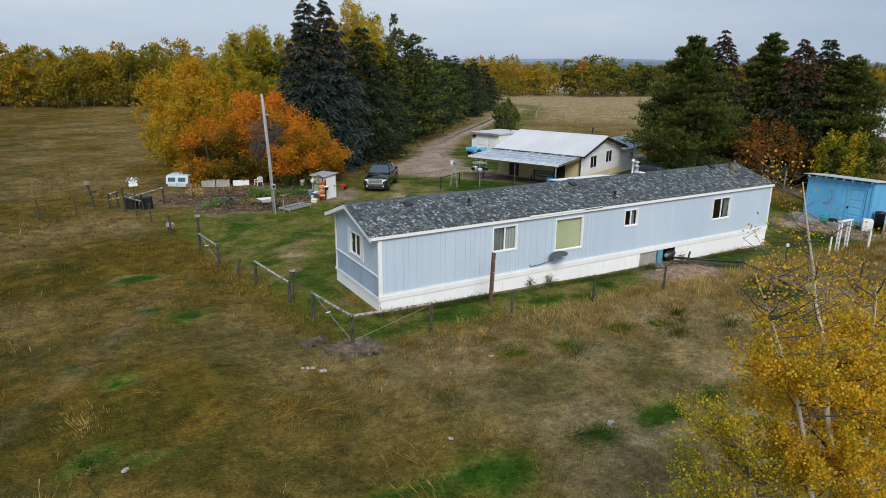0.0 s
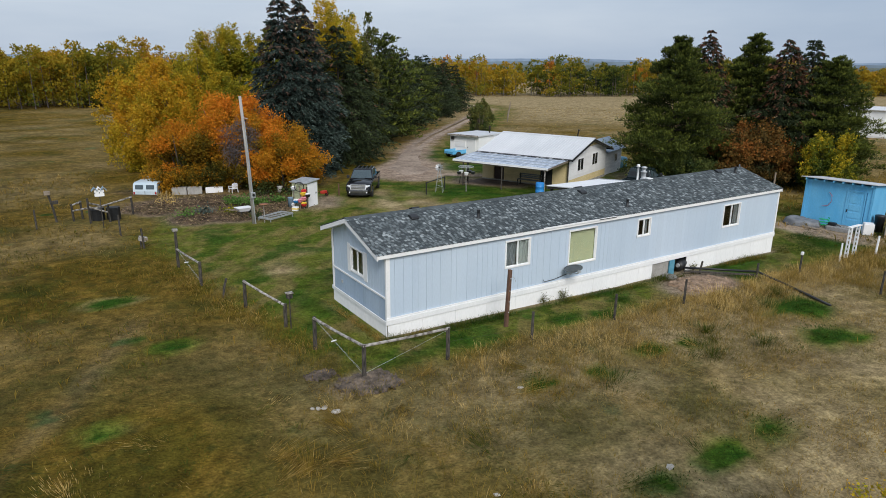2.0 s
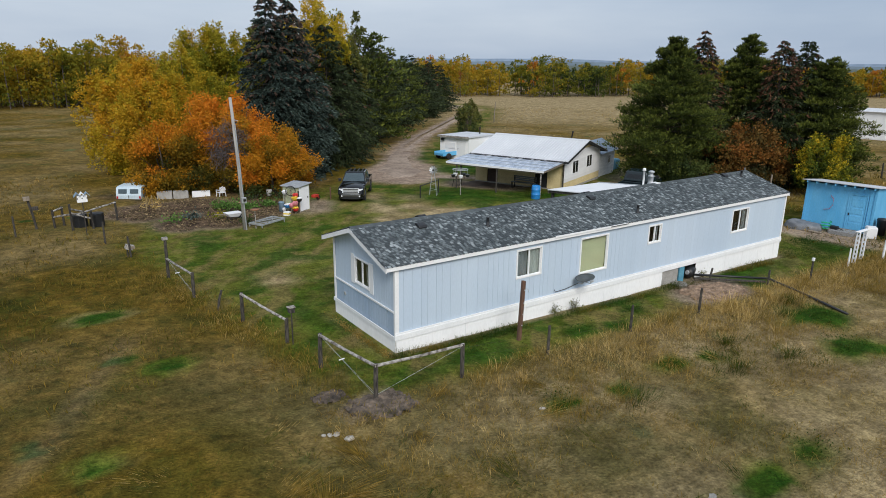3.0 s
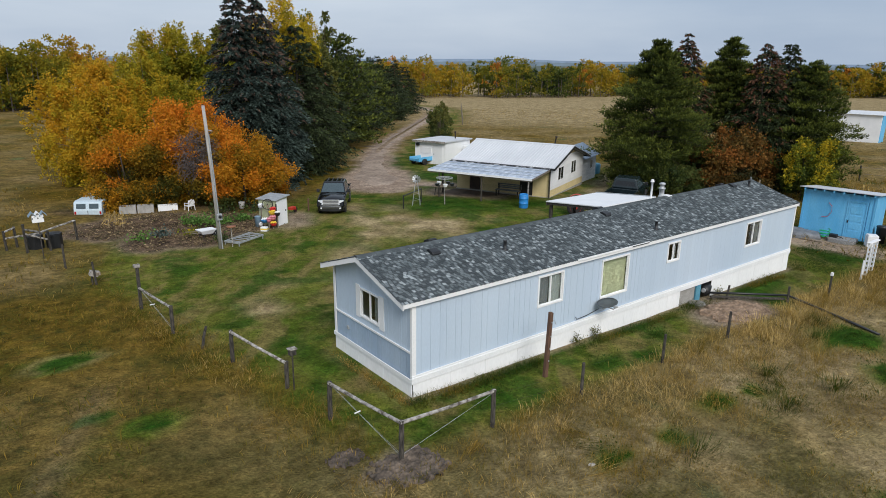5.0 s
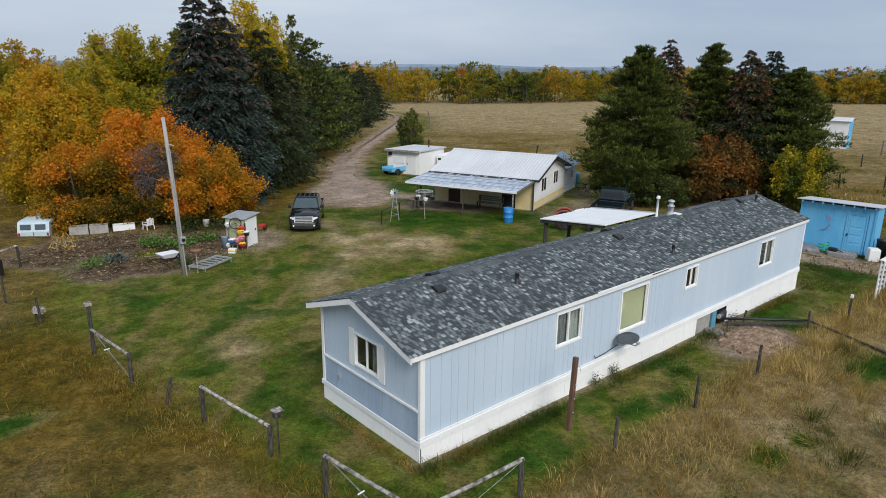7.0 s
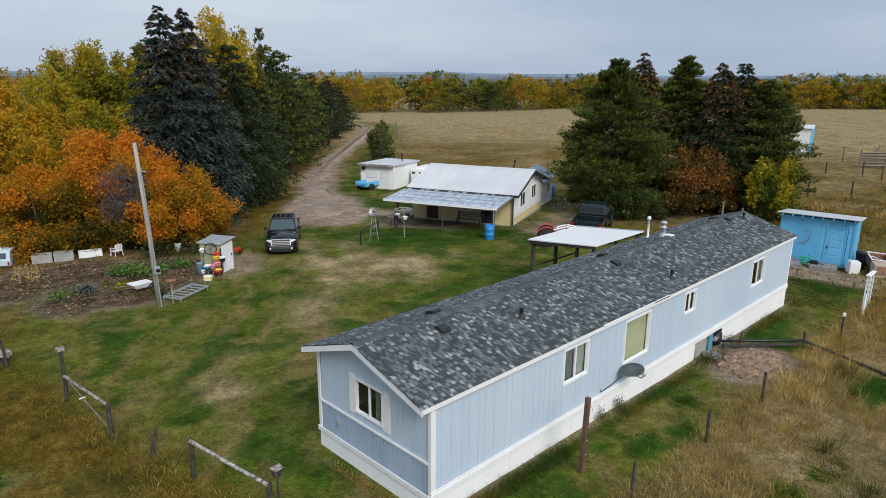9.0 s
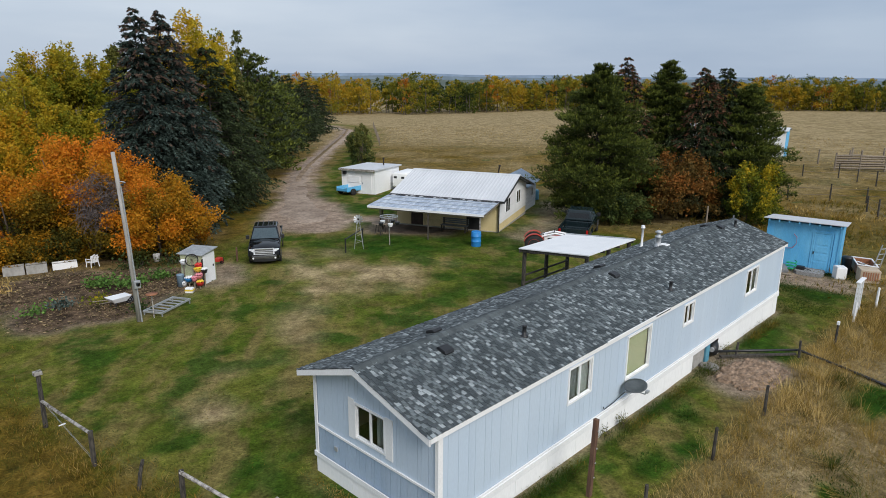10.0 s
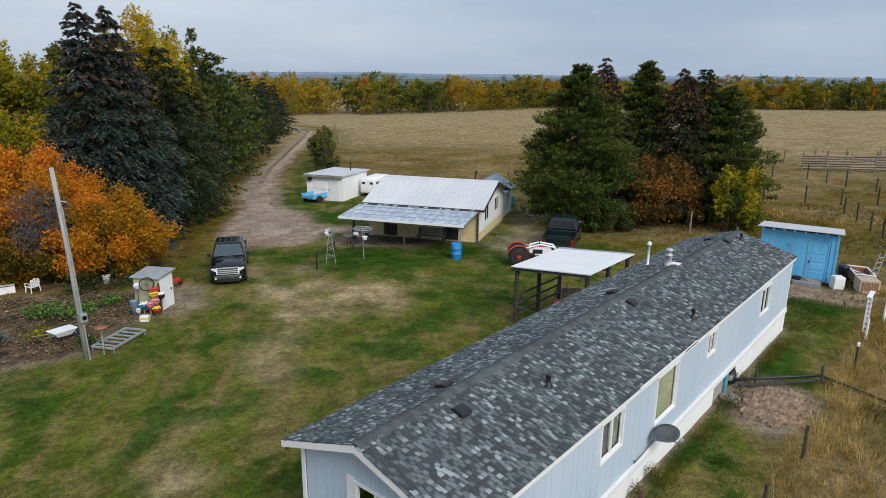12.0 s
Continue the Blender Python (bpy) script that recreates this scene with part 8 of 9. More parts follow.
part("body", lathe([(0.05, -0.32), (0.19, -0.28), (0.21, 0.0), (0.19, 0.28), (0.05, 0.32)], 18, pose(0, 0, 0.28, 0, 80, 20)), M_BLACK, ob, smooth=True)
part("end_cap", lathe([(0.09, 0.0), (0.07, 0.06)], 14, pose(-0.3, -0.10, 0.30, 0, -90, 20)), M_STEEL, ob)

# stones and dug earth
for k, (x, y, s) in enumerate(((3.72, 15.75, 0.17), (3.56, 16.05, 0.13), (3.42, 16.1, 0.11), (3.3, 16.15, 0.09), (8.17, 14.48, 0.11), (8.55, 10.2, 0.16), (1.09, 15.97, 0.11), (1.3, 15.96, 0.13), (5.0, 11.3, 0.09), (16.6, 10.6, 0.12), (-1.17, 13.3, 0.12), (-0.6, 14.95, 0.07))):
    ob = thing("stone", on_ground(x, y, 40 * k), "pale flat stone lying in the grass", "stone", "pale stones in grass")
    bm = bmesh.new()
    bmesh.ops.create_icosphere(bm, subdivisions=2, radius=1.0)
    for v in bm.verts:
        n = 1 + 0.35 * noise.noise(v.co * 1.7 + Vector((k, 0, 0)))
        v.co = Vector((v.co.x * s * 0.72 * n, v.co.y * s * 0.5 * n, v.co.z * s * 0.28 * n))
    part("rock", bm, M_LIGHTROCK, ob)


def soil_mound(x, y, rx, ry, h, seed, label, c1, c2):
    bm = bmesh.new()
    bmesh.ops.create_grid(bm, x_segments=64, y_segments=64, size=1.0)
    for v in bm.verts:
        r = math.hypot(v.co.x, v.co.y)
        f = max(0.0, 1 - r * (1.05 + 0.45 * noise.noise(Vector((v.co.x * 2.5, v.co.y * 2.5, seed))) + 0.35 * noise.noise(Vector((v.co.x * 8, v.co.y * 8, seed)))))
        z = h * (f ** 0.6) * (0.7 + 0.6 * noise.noise(Vector((v.co.x * 6, v.co.y * 6, seed + 5)))) + 0.16 * h / 0.1 * min(f * 3, 1) * (noise.noise(Vector((v.co.x * 9, v.co.y * 9, seed))) * 0.4 + abs(noise.noise(Vector((v.co.x * 20, v.co.y * 20, seed)))) * 0.55)
        px, py = x + v.co.x * rx, y + v.co.y * ry
        v.co = Vector((px, py, gz(px, py) + (z if f > 0 else -0.12)))
    tagged(part("soil_mound", bm, surface("turned_earth_" + str(seed), c1, c2, 3.5, 12, 0.95, bump=1.0, grit=0.35), smooth=True), label, "earth")


soil_mound(5.05, 16.72, 0.85, 0.62, 0.10, 3, "grey-brown dug earth round the corner fence post", (0.045, 0.036, 0.029), (0.17, 0.132, 0.102))
soil_mound(4.15, 17.75, 0.42, 0.30, 0.05, 9, "small patch of grey-brown dug earth by the fence", (0.045, 0.036, 0.029), (0.15, 0.115, 0.09))
soil_mound(19.9, 17.7, 1.5, 0.9, 0.07, 6, "reddish-brown mound of dug earth beside the home", (0.17, 0.112, 0.072), (0.34, 0.235, 0.16))

# ---- yard ----
def utility_pole():
    ob = thing("utility_pole", pose(8.2, 36.5, gz(8.2, 36.5)), "weathered grey wooden utility pole with conduit and meter box", "utility pole")
    part("shaft", bar([(0, 0, -0.4), (-0.1, -0.03, 3.2), (-0.30, -0.12, 6.55)], [0.10, 0.088, 0.068], 14), M_POLE, ob, smooth=True)
    part("conduit", bar([(0.02, -0.17, 0.0), (-0.09, -0.17, 3.0), (-0.20, -0.22, 5.3)], 0.03, 8), M_STEEL, ob)
    part("meter_box", boxes(((-0.15, -0.30, 1.40), (0.08, -0.16, 1.70)), bevel=0.02), M_STEEL, ob)
    part("meter", lathe([(0.07, 0.0), (0.07, 0.05), (0.05, 0.07)], 14, pose(-0.03, -0.30, 1.57, 90, 0, 0)), M_GLASS, ob)
    part("insulator", lathe([(0.03, 0.0), (0.05, 0.03), (0.03, 0.1)], 10, pose(-0.18, -0.24, 5.35, 0, 60, 0)), M_BLACK, ob)
    part("bracket", bar([(-0.22, -0.10, 5.5), (-0.05, -0.3, 5.45)], 0.02, 6), M_STEEL, ob)


utility_pole()


def toy_shed():
    ob = thing("small_shed", on_ground(12.45, 40.15, 30), "small sage-green box shed with metal roof and white door", "shed")
    w = 0.54
    part("wall", boxes(((-w, -w, -0.1), (w, -w + 0.04, 1.45)), ((-w, w - 0.04, -0.1), (w, w, 1.45)), ((-w, -w + 0.04, -0.1), (-w + 0.04, w - 0.04, 1.45)), ((w - 0.04, -w + 0.04, -0.1), (w, w - 0.04, 1.45))), M_SAGE, ob)
    part("roof", slab([(-w - 0.1, 1.42), (w + 0.12, 1.52), (w + 0.12, 1.56), (-w - 0.1, 1.46)], -w - 0.12, w + 0.12, "y", bevel=0.006), M_STEEL, ob)
    d = part("door", boxes(((-0.45, -w - 0.03, 0.0), (0.45, -w - 0.001, 1.38)), bevel=0.006), M_WHITE, ob, "white door")
    part("door_handle", boxes(((0.28, -w - 0.06, 0.7), (0.34, -w - 0.03, 0.8)), bevel=0.008), M_BLACK, d)
    part("corner_batten", boxes(((-w - 0.06, -w - 0.06, -0.05), (-w + 0.04, -w - 0.032, 1.25))), M_DARKWOOD, ob)


toy_shed()


def toys():
    g = "garden ornaments beside the small shed"
    base = on_ground(11.85, 39.25, -48)
    ob = thing("bicycle_wheel", base @ pose(-0.22, 0.24, -0.3), "old black spoked wheel on a stand by the small shed", "wheel", g)
    part("rim", lathe([(0.25, -0.018), (0.29, -0.018), (0.29, 0.018), (0.25, 0.018)], 26, pose(0, 0, 1.52, 90, 0, 25), True), M_RUBBER, ob)
    for k in range(6):
        a = 6.28 * k / 12
        part("spoke", bar([(0.26 * math.cos(a), 0, 1.52 + 0.26 * math.sin(a)), (-0.26 * math.cos(a), 0, 1.52 - 0.26 * math.sin(a))], 0.005, 5), M_BLACK, ob)
    part("stand", bar([(0, 0.02, 0.0), (0.05, 0.02, 0.9), (0, 0.02, 1.5)], 0.035, 6), M_OLDWOOD, ob)
    spots = [(0.08, 0.22, 0.86, M_TOYRED, 0.17), (0.06, 0.16, 0.70, M_TOYYEL, 0.19), (0.36, 0.16, 0.66, M_BLACK, 0.15), (-0.34, 0.05, 0.28, M_TOYBLUE, 0.21), (0.14, 0.02, 0.44, M_PINK, 0.19), (0.24, -0.14, 0.16, M_TOYRED, 0.18), (-0.66, 0.36, 0.98, M_WHITE, 0.16), (-0.60, 0.10, 0.02, M_WHITE, 0.13), (-0.02, -0.12, 0.34, M_PINK, 0.13)]
    words = {M_TOYRED: "red", M_TOYYEL: "yellow", M_PINK: "pink", M_TOYBLUE: "blue", M_WHITE: "white", M_BLACK: "black"}
    bloom = [M_TOYRED, M_TOYYEL, M_WHITE, M_WHITE, M_PINK, M_TOYYEL, M_WHITE, M_WHITE, M_PINK]
    for k, (x, y, z, mt, r) in enumerate(spots):
        ob = thing("flower_pot", base @ pose(x, y, 0), words[mt] + " plastic pot with flowers on a stake", "flower pot", g)
        part("pot", lathe([(r * 0.72, z), (r * 0.95, z + 0.13), (r, z + 0.15), (r * 0.9, z + 0.15), (r * 0.6, z + 0.03)], 12), mt, ob, smooth=True)
        bm = bmesh.new()
        for q in range(14):
            d = r * 0.85 * math.sqrt((q + 0.5) / 14)
            bmesh.ops.create_icosphere(bm, subdivisions=1, radius=0.035 + 0.012 * (q % 3), matrix=Matrix.Translation((d * math.cos(q * 2.4), d * math.sin(q * 2.4), z + 0.17 + 0.035 * ((q * 7) % 4) / 3)))
        part("flower", bm, bloom[k], ob, smooth=True)
        if z > 0.12:
            part("stake", bar([(0, 0, -0.1), (0, 0, z)], 0.03, 6), M_OLDWOOD, ob)
    ob = thing("white_planter", base @ pose(0.0, -0.75, 0), "small white and yellow planter box on the grass", "planter", g)
    part("box", boxes(((-0.17, -0.12, 0), (0.17, 0.12, 0.24)), bevel=0.015), M_WHITE, ob)
    part("band", boxes(((-0.175, -0.125, 0.10), (0.175, 0.125, 0.17))), M_TOYYEL, ob)
    ob = thing("blue_bin", base @ pose(-0.75, 0.1, 0), "pale blue bucket with white base beside the small shed", "bucket", g)
    part("body", lathe([(0.14, 0.0), (0.17, 0.55), (0.18, 0.57), (0.1, 0.6)], 14), M_VANBLUE, ob, smooth=True)
    ob = thing("red_barrow", on_ground(14.5, 42.2, 30), "red metal garden cart beside the bushes", "cart", g)
    part("tray", boxes(((-0.22, -0.14, 0.22), (0.2, 0.14, 0.40)), bevel=0.04), M_RED, ob)
    wheel(ob, (0.3, 0.0, 0.16), 0.16, 0.08, M_RED)
    part("handle", bar([(-0.3, 0.2, 0.35), (-0.8, 0.2, 0.6)], 0.02, 6), M_RED, ob)
    post(15.6, 42.3, 0.75, 0.05, (0, 0), M_BROWNPOST, "short reddish-brown stake by the bushes", "stake", "")


toys()


def garden():
    g = "garden bed things"
    rng = np.random.default_rng(77)
    fresh = foliage("vegetable_leaves", [(0.0, (0.03, 0.06, 0.014)), (0.6, (0.07, 0.15, 0.03)), (1.0, (0.15, 0.26, 0.06))])
    for k, (x, y, n, w, mt, tint, lab) in enumerate(((9.9, 41.6, 500, 1.1, fresh, 0.8, "leafy green squash plants in the garden bed"), (8.9, 42.5, 450, 1.0, fresh, 0.75, "leafy green squash plants in the garden bed"), (11.4, 41.9, 300, 0.8, fresh, 0.7, "leafy green squash plants in the garden bed"), (6.6, 40.3, 380, 0.75, M_SPRUCE, 0.75, "blue-green cabbages in the garden bed"), (5.6, 40.1, 300, 0.8, fresh, 0.85, "low green herbs in the garden bed"), (7.9, 40.0, 260, 0.8, M_LEAF_YELLOW, 0.4, "wilted yellow-green plants in the garden bed"), (8.7, 37.6, 240, 0.6, M_LEAF_GREEN, 0.5, "weeds at the foot of the utility pole"), (11.2, 44.4, 600, 1.4, M_LEAF_GREEN, 0.35, "tall dark weeds behind the garden bed"), (13.0, 44.0, 500, 1.2, M_LEAF_GREEN, 0.4, "tall dark weeds behind the garden bed"))):
        ob = thing("vegetable_plant", on_ground(x, y), lab, "plant", g)
        hgt = 0.9 if "tall" in lab else 0.42
        n = n if k < 3 else n // 2
        at = rng.normal(size=(n, 3)) * np.array([w * 0.34, w * 0.26, 0.0])
        at[:, 2] = np.abs(rng.normal(size=n)) * hgt * 0.45 + 0.05
        long = rng.uniform(0.07, 0.17, n)
        tagged(quads("leaf_mass", leaf_quads(rng, at, rng.normal(size=(n, 3)) + np.array([0, 0, 0.5]), long, long * 0.8), tint + rng.normal(size=n) * 0.15, mt, ob), kind="stuff")
        bm = bmesh.new()
        for q in range(8):
            tube(bm, [(0.2 * math.cos(q), 0.2 * math.sin(q), -0.05), (0.35 * w * math.cos(q), 0.35 * w * math.sin(q), hgt * 0.6)], [0.012, 0.005], 4, cap=False)
        tagged(part("stem", bm, M_TWIG, ob), kind="stuff")
    for k, (x, y) in enumerate(((4.9, 43.8), (5.25, 44.0), (5.55, 43.7))):
        ob = thing("corn_stalk", on_ground(x, y), "dry straw-coloured corn stalks in the garden bed", "plant", "corn stalks")
        n = 45
        at = rng.normal(size=(n, 3)) * np.array([0.14, 0.14, 0])
        at[:, 2] = rng.uniform(0.1, 0.8, n)
        long = rng.uniform(0.16, 0.34, n)
        q = leaf_quads(rng, at, rng.normal(size=(n, 3)) * 0.6 + np.array([0, 0, 0.6]), long, long * 0.2)
        tagged(quads("leaf_mass", q, 0.95 + 0 * long, M_GRASS, ob), kind="stuff")
        part("stem", bar([(0, 0, -0.1), (0.05, 0, 0.85)], [0.03, 0.015], 6), M_STRAW, ob)
    ob = thing("wheelbarrow", on_ground(8.35, 38.9, 10), "pale upturned wheelbarrow tray on the garden soil", "wheelbarrow", g)
    bm = bmesh.new()
    lo = [bm.verts.new(p) for p in ((-0.30, -0.20, 0.24), (0.22, -0.18, 0.20), (0.22, 0.18, 0.20), (-0.30, 0.20, 0.24))]
    hi = [bm.verts.new(p) for p in ((-0.46, -0.31, 0.46), (0.44, -0.28, 0.44), (0.44, 0.28, 0.44), (-0.46, 0.31, 0.46))]
    bm.faces.new(lo[::-1])
    bm.faces.new(hi)
    for q in range(4):
        bm.faces.new((lo[q], lo[(q + 1) % 4], hi[(q + 1) % 4], hi[q]))
    bmesh.ops.bevel(bm, geom=list(bm.edges), offset=0.03, segments=2, affect="EDGES", profile=0.6)
    part("tray", bm, M_CREAM, ob)
    for q in (-0.2, 0.2):
        part("handle", bar([(0.4, q * 0.4, 0.24), (-0.95, q * 1.2, 0.42)], 0.02, 6), M_OLDWOOD, ob)
    wheel(ob, (0.45, 0.0, 0.18), 0.18, 0.08, M_STEEL)
    part("leg", bar([(-0.3, -0.2, 0.0), (-0.2, -0.18, 0.3)], 0.02, 6), M_BLACK, ob)
    part("leg", bar([(-0.3, 0.2, 0.0), (-0.2, 0.18, 0.3)], 0.02, 6), M_BLACK, ob)
    ob = thing("metal_frame", on_ground(9.6, 37.2, 28), "low grey metal bed frame lying beside the garden bed", "frame", g)
    for lo, hi in (((-0.9, -0.45, 0.12), (0.9, -0.40, 0.20)), ((-0.9, 0.40, 0.12), (0.9, 0.45, 0.20)), ((-0.9, -0.40, 0.12), (-0.85, 0.40, 0.20)), ((0.85, -0.40, 0.12), (0.9, 0.40, 0.20))):
        part("rail", boxes((lo, hi), bevel=0.008), M_STEEL, ob)
    for k in range(5):
        part("slat", boxes(((-0.65 + k * 0.3, -0.40, 0.13), (-0.58 + k * 0.3, 0.40, 0.16))), M_STEEL, ob)
    for x in (-0.85, 0.85):
        for y in (-0.42, 0.42):
            part("leg", boxes(((x - 0.02, y - 0.02, -0.05), (x + 0.02, y + 0.02, 0.12))), M_STEEL, ob)
    ob = thing("bird_table", on_ground(8.75, 36.5), "rusty round dish on a thin white stake", "bird bath", g)
    part("stake", bar([(0, 0, -0.1), (0, 0, 0.95)], 0.025, 6), M_RAIL, ob)
    part("dish", lathe([(0.05, 0.92), (0.22, 0.97), (0.23, 1.0), (0.04, 0.97)], 16), M_RUST, ob, smooth=True)
    ob = thing("white_planter", on_ground(8.75, 46.9, -14) @ Matrix.Diagonal((0.57, 0.8, 0.72, 1.0)), "long white box planter behind the garden bed", "planter", g)
    part("box", boxes(((-0.95, -0.3, -0.05), (0.95, -0.24, 0.5)), ((-0.95, 0.24, -0.05), (0.95, 0.3, 0.5)), ((-0.95, -0.24, -0.05), (-0.89, 0.24, 0.5)), ((0.89, -0.24, -0.05), (0.95, 0.24, 0.5)), bevel=0.01), M_WHITE, ob)
    part("soil", boxes(((-0.88, -0.23, 0.0), (0.88, 0.23, 0.4))), M_SOIL, ob)
    for dx in (-1.0, 1.0):
        ob = thing("concrete_planter", on_ground(7.1 + dx * 0.46, 47.2 - dx * 0.11, -14) @ Matrix.Diagonal((0.52, 0.9, 0.8, 1.0)), "grey concrete box planter behind the garden bed", "planter", g)
        part("box", boxes(((-0.85, -0.3, -0.05), (0.85, -0.22, 0.55)), ((-0.85, 0.22, -0.05), (0.85, 0.3, 0.55)), ((-0.85, -0.22, -0.05), (-0.77, 0.22, 0.55)), ((0.77, -0.22, -0.05), (0.85, 0.22, 0.55)), bevel=0.012), M_CONCRETE, ob)
        part("soil", boxes(((-0.76, -0.21, 0.0), (0.76, 0.21, 0.45))), M_SOIL, ob)
    ob = thing("garden_chair", on_ground(9.75, 46.0, 195) @ Matrix.Scale(0.82, 4), "white moulded plastic garden chair behind the bed", "chair", g)
    part("seat", boxes(((-0.25, -0.25, 0.40), (0.25, 0.25, 0.44)), bevel=0.015), M_WHITE, ob)
    for k in range(5):
        part("back_slat", boxes(((-0.24 + k * 0.10, 0.22, 0.44), (-0.17 + k * 0.10, 0.25, 0.86)), bevel=0.008), M_WHITE, ob)
    part("back_rail", bar([(-0.26, 0.24, 0.72), (0.0, 0.26, 0.90), (0.26, 0.24, 0.72)], 0.03, 8), M_WHITE, ob)
    for x in (-0.24, 0.24):
        for y in (-0.22, 0.22):
            part("leg", bar([(x * 1.15, y * 1.1, 0.0), (x, y, 0.42)], 0.028, 6), M_WHITE, ob)
        part("arm", bar([(x * 1.1, -0.22, 0.40), (x * 1.15, -0.2, 0.62), (x * 1.1, 0.24, 0.64)], 0.025, 6), M_WHITE, ob)
    ob = thing("white_bucket", on_ground(12.6, 45.2), "white plastic bucket in the weeds", "bucket", g)
    part("body", lathe([(0.15, 0.0), (0.19, 0.38), (0.2, 0.4), (0.17, 0.38)], 14), M_WHITE, ob, smooth=True)


garden()


def garden_litter():
    """Clods, straw and dead leaves strewn over the dug bed, more than one could count."""
    rng = np.random.default_rng(78)
    n = 22000
    x, y = rng.uniform(2.2, 14.0, n), rng.uniform(37.0, 46.5, n)
    keep = rng.uniform(size=n) < soil_at(x, y) * np.clip(0.55 + 0.6 * lattice(x, y, 1.1, 41), 0.1, 1)
    x, y = x[keep], y[keep]
    n = len(x)
    at = np.stack([x, y, height(x, y) + rng.uniform(0.01, 0.10, n)], -1)
    way = rng.normal(size=(n, 3)) * np.array([1, 1, 0.22])
    long = rng.uniform(0.05, 0.17, n)
    tint = np.where(rng.uniform(size=n) < 0.25, 0.12, 0.72) + rng.normal(size=n) * 0.14
    tagged(quads("garden_litter", leaf_quads(rng, at, way, long, long * rng.uniform(0.12, 0.4, n)), tint, foliage("dry_garden_litter", [(0.0, (0.05, 0.055, 0.02)), (0.5, (0.13, 0.09, 0.05)), (1.0, (0.40, 0.30, 0.17))], through_light=0.1), None, "strewn straw, dead stalks and leaves on dug garden soil"), "", "garden litter", kind="stuff")


garden_litter()


def left_corner():
    g = "far fence corner"
    for k, (x, y) in enumerate(((1.3, 41.0), (2.05, 40.9))):
        ob = thing("compost_bin", on_ground(x, y, 12), "black plastic compost bin at the fence corner", "compost bin", "compost bins")
        part("body", lathe([(0.34, -0.05), (0.34, 0.62), (0.33, 0.65), (0.30, 0.67), (0.28, 0.62)], 8, pose(0, 0, 0, 0, 0, 22.5)), M_BLACK, ob)
        part("lid", lathe([(0.35, 0.665), (0.35, 0.69), (0.1, 0.72)], 8, pose(0, 0, 0, 0, 0, 22.5)), M_BLACK, ob)
    ob = thing("bird_house", on_ground(1.35, 39.0), "white dovecote bird house with pale blue roofs on a pole", "bird house", g)
    ob.scale = (0.72, 0.72, 0.95)
    part("pole", bar([(0, 0, -0.2), (0, 0, 1.75)], 0.03, 8), M_DARKWOOD, ob)
    part("box", boxes(((-0.30, -0.18, 1.72), (0.30, 0.18, 2.05)), bevel=0.01), M_CREAM, ob)
    for x in (-0.28, 0.0, 0.28):
        part("roof", slab([(x - 0.2, 2.03), (x, 2.22), (x + 0.2, 2.03), (x + 0.2, 1.99), (x, 2.17), (x - 0.2, 1.99)], -0.24, 0.24, "y"), M_VANBLUE if x else M_WHITE, ob)
        # hole drawn as a dark disc, its inner shade painted on
        part("entrance", lathe([(0.035, 0.0), (0.035, 0.01)], 10, pose(x, -0.18, 1.92, 90, 0, 0)), M_DARK, ob)
    ob = thing("lantern_post", on_ground(-0.65, 41.4), "leaning wooden post with small nest boxes", "nest box", g)
    part("pole", bar([(0.1, 0, -0.2), (0, 0, 0.8), (-0.14, 0, 1.62)], 0.055, 8), M_DARKWOOD, ob)
    part("box", boxes(((-0.3, -0.12, 1.5), (-0.02, 0.12, 1.68)), bevel=0.01), M_OLDWOOD, ob)
    part("box", boxes(((0.0, -0.1, 1.0), (0.28, 0.1, 1.16)), bevel=0.01), M_DARKWOOD, ob)
    ob = thing("corner_fence", on_ground(0.9, 40.3), "weathered grey wooden fence corner with crossed rails", "fence", g)
    for x, y, h in ((0, 0, 1.35), (0.9, 0.0, 0.9), (-0.7, 0.9, 0.95), (2.2, 1.4, 1.0), (-0.25, 1.4, 1.0)):
        part("post", bar([(x, y, -0.2), (x - 0.03, y, h)], 0.055, 8), M_DARKWOOD, ob)
    for a, b in (((0, 0, 0.85), (-0.7, 0.9, 0.6)), ((0, 0, 0.9), (0.9, 0.0, 0.5)), ((0.3, 0.3, 0.75), (2.2, 1.4, 0.95)), ((-0.7, 0.9, 0.9), (-0.25, 1.4, 0.95)), ((0.0, 0.0, 1.1), (0.6, 0.5, 0.8))):
        part("rail", bar([a, b], 0.045, 7), M_RAIL, ob)


left_corner()


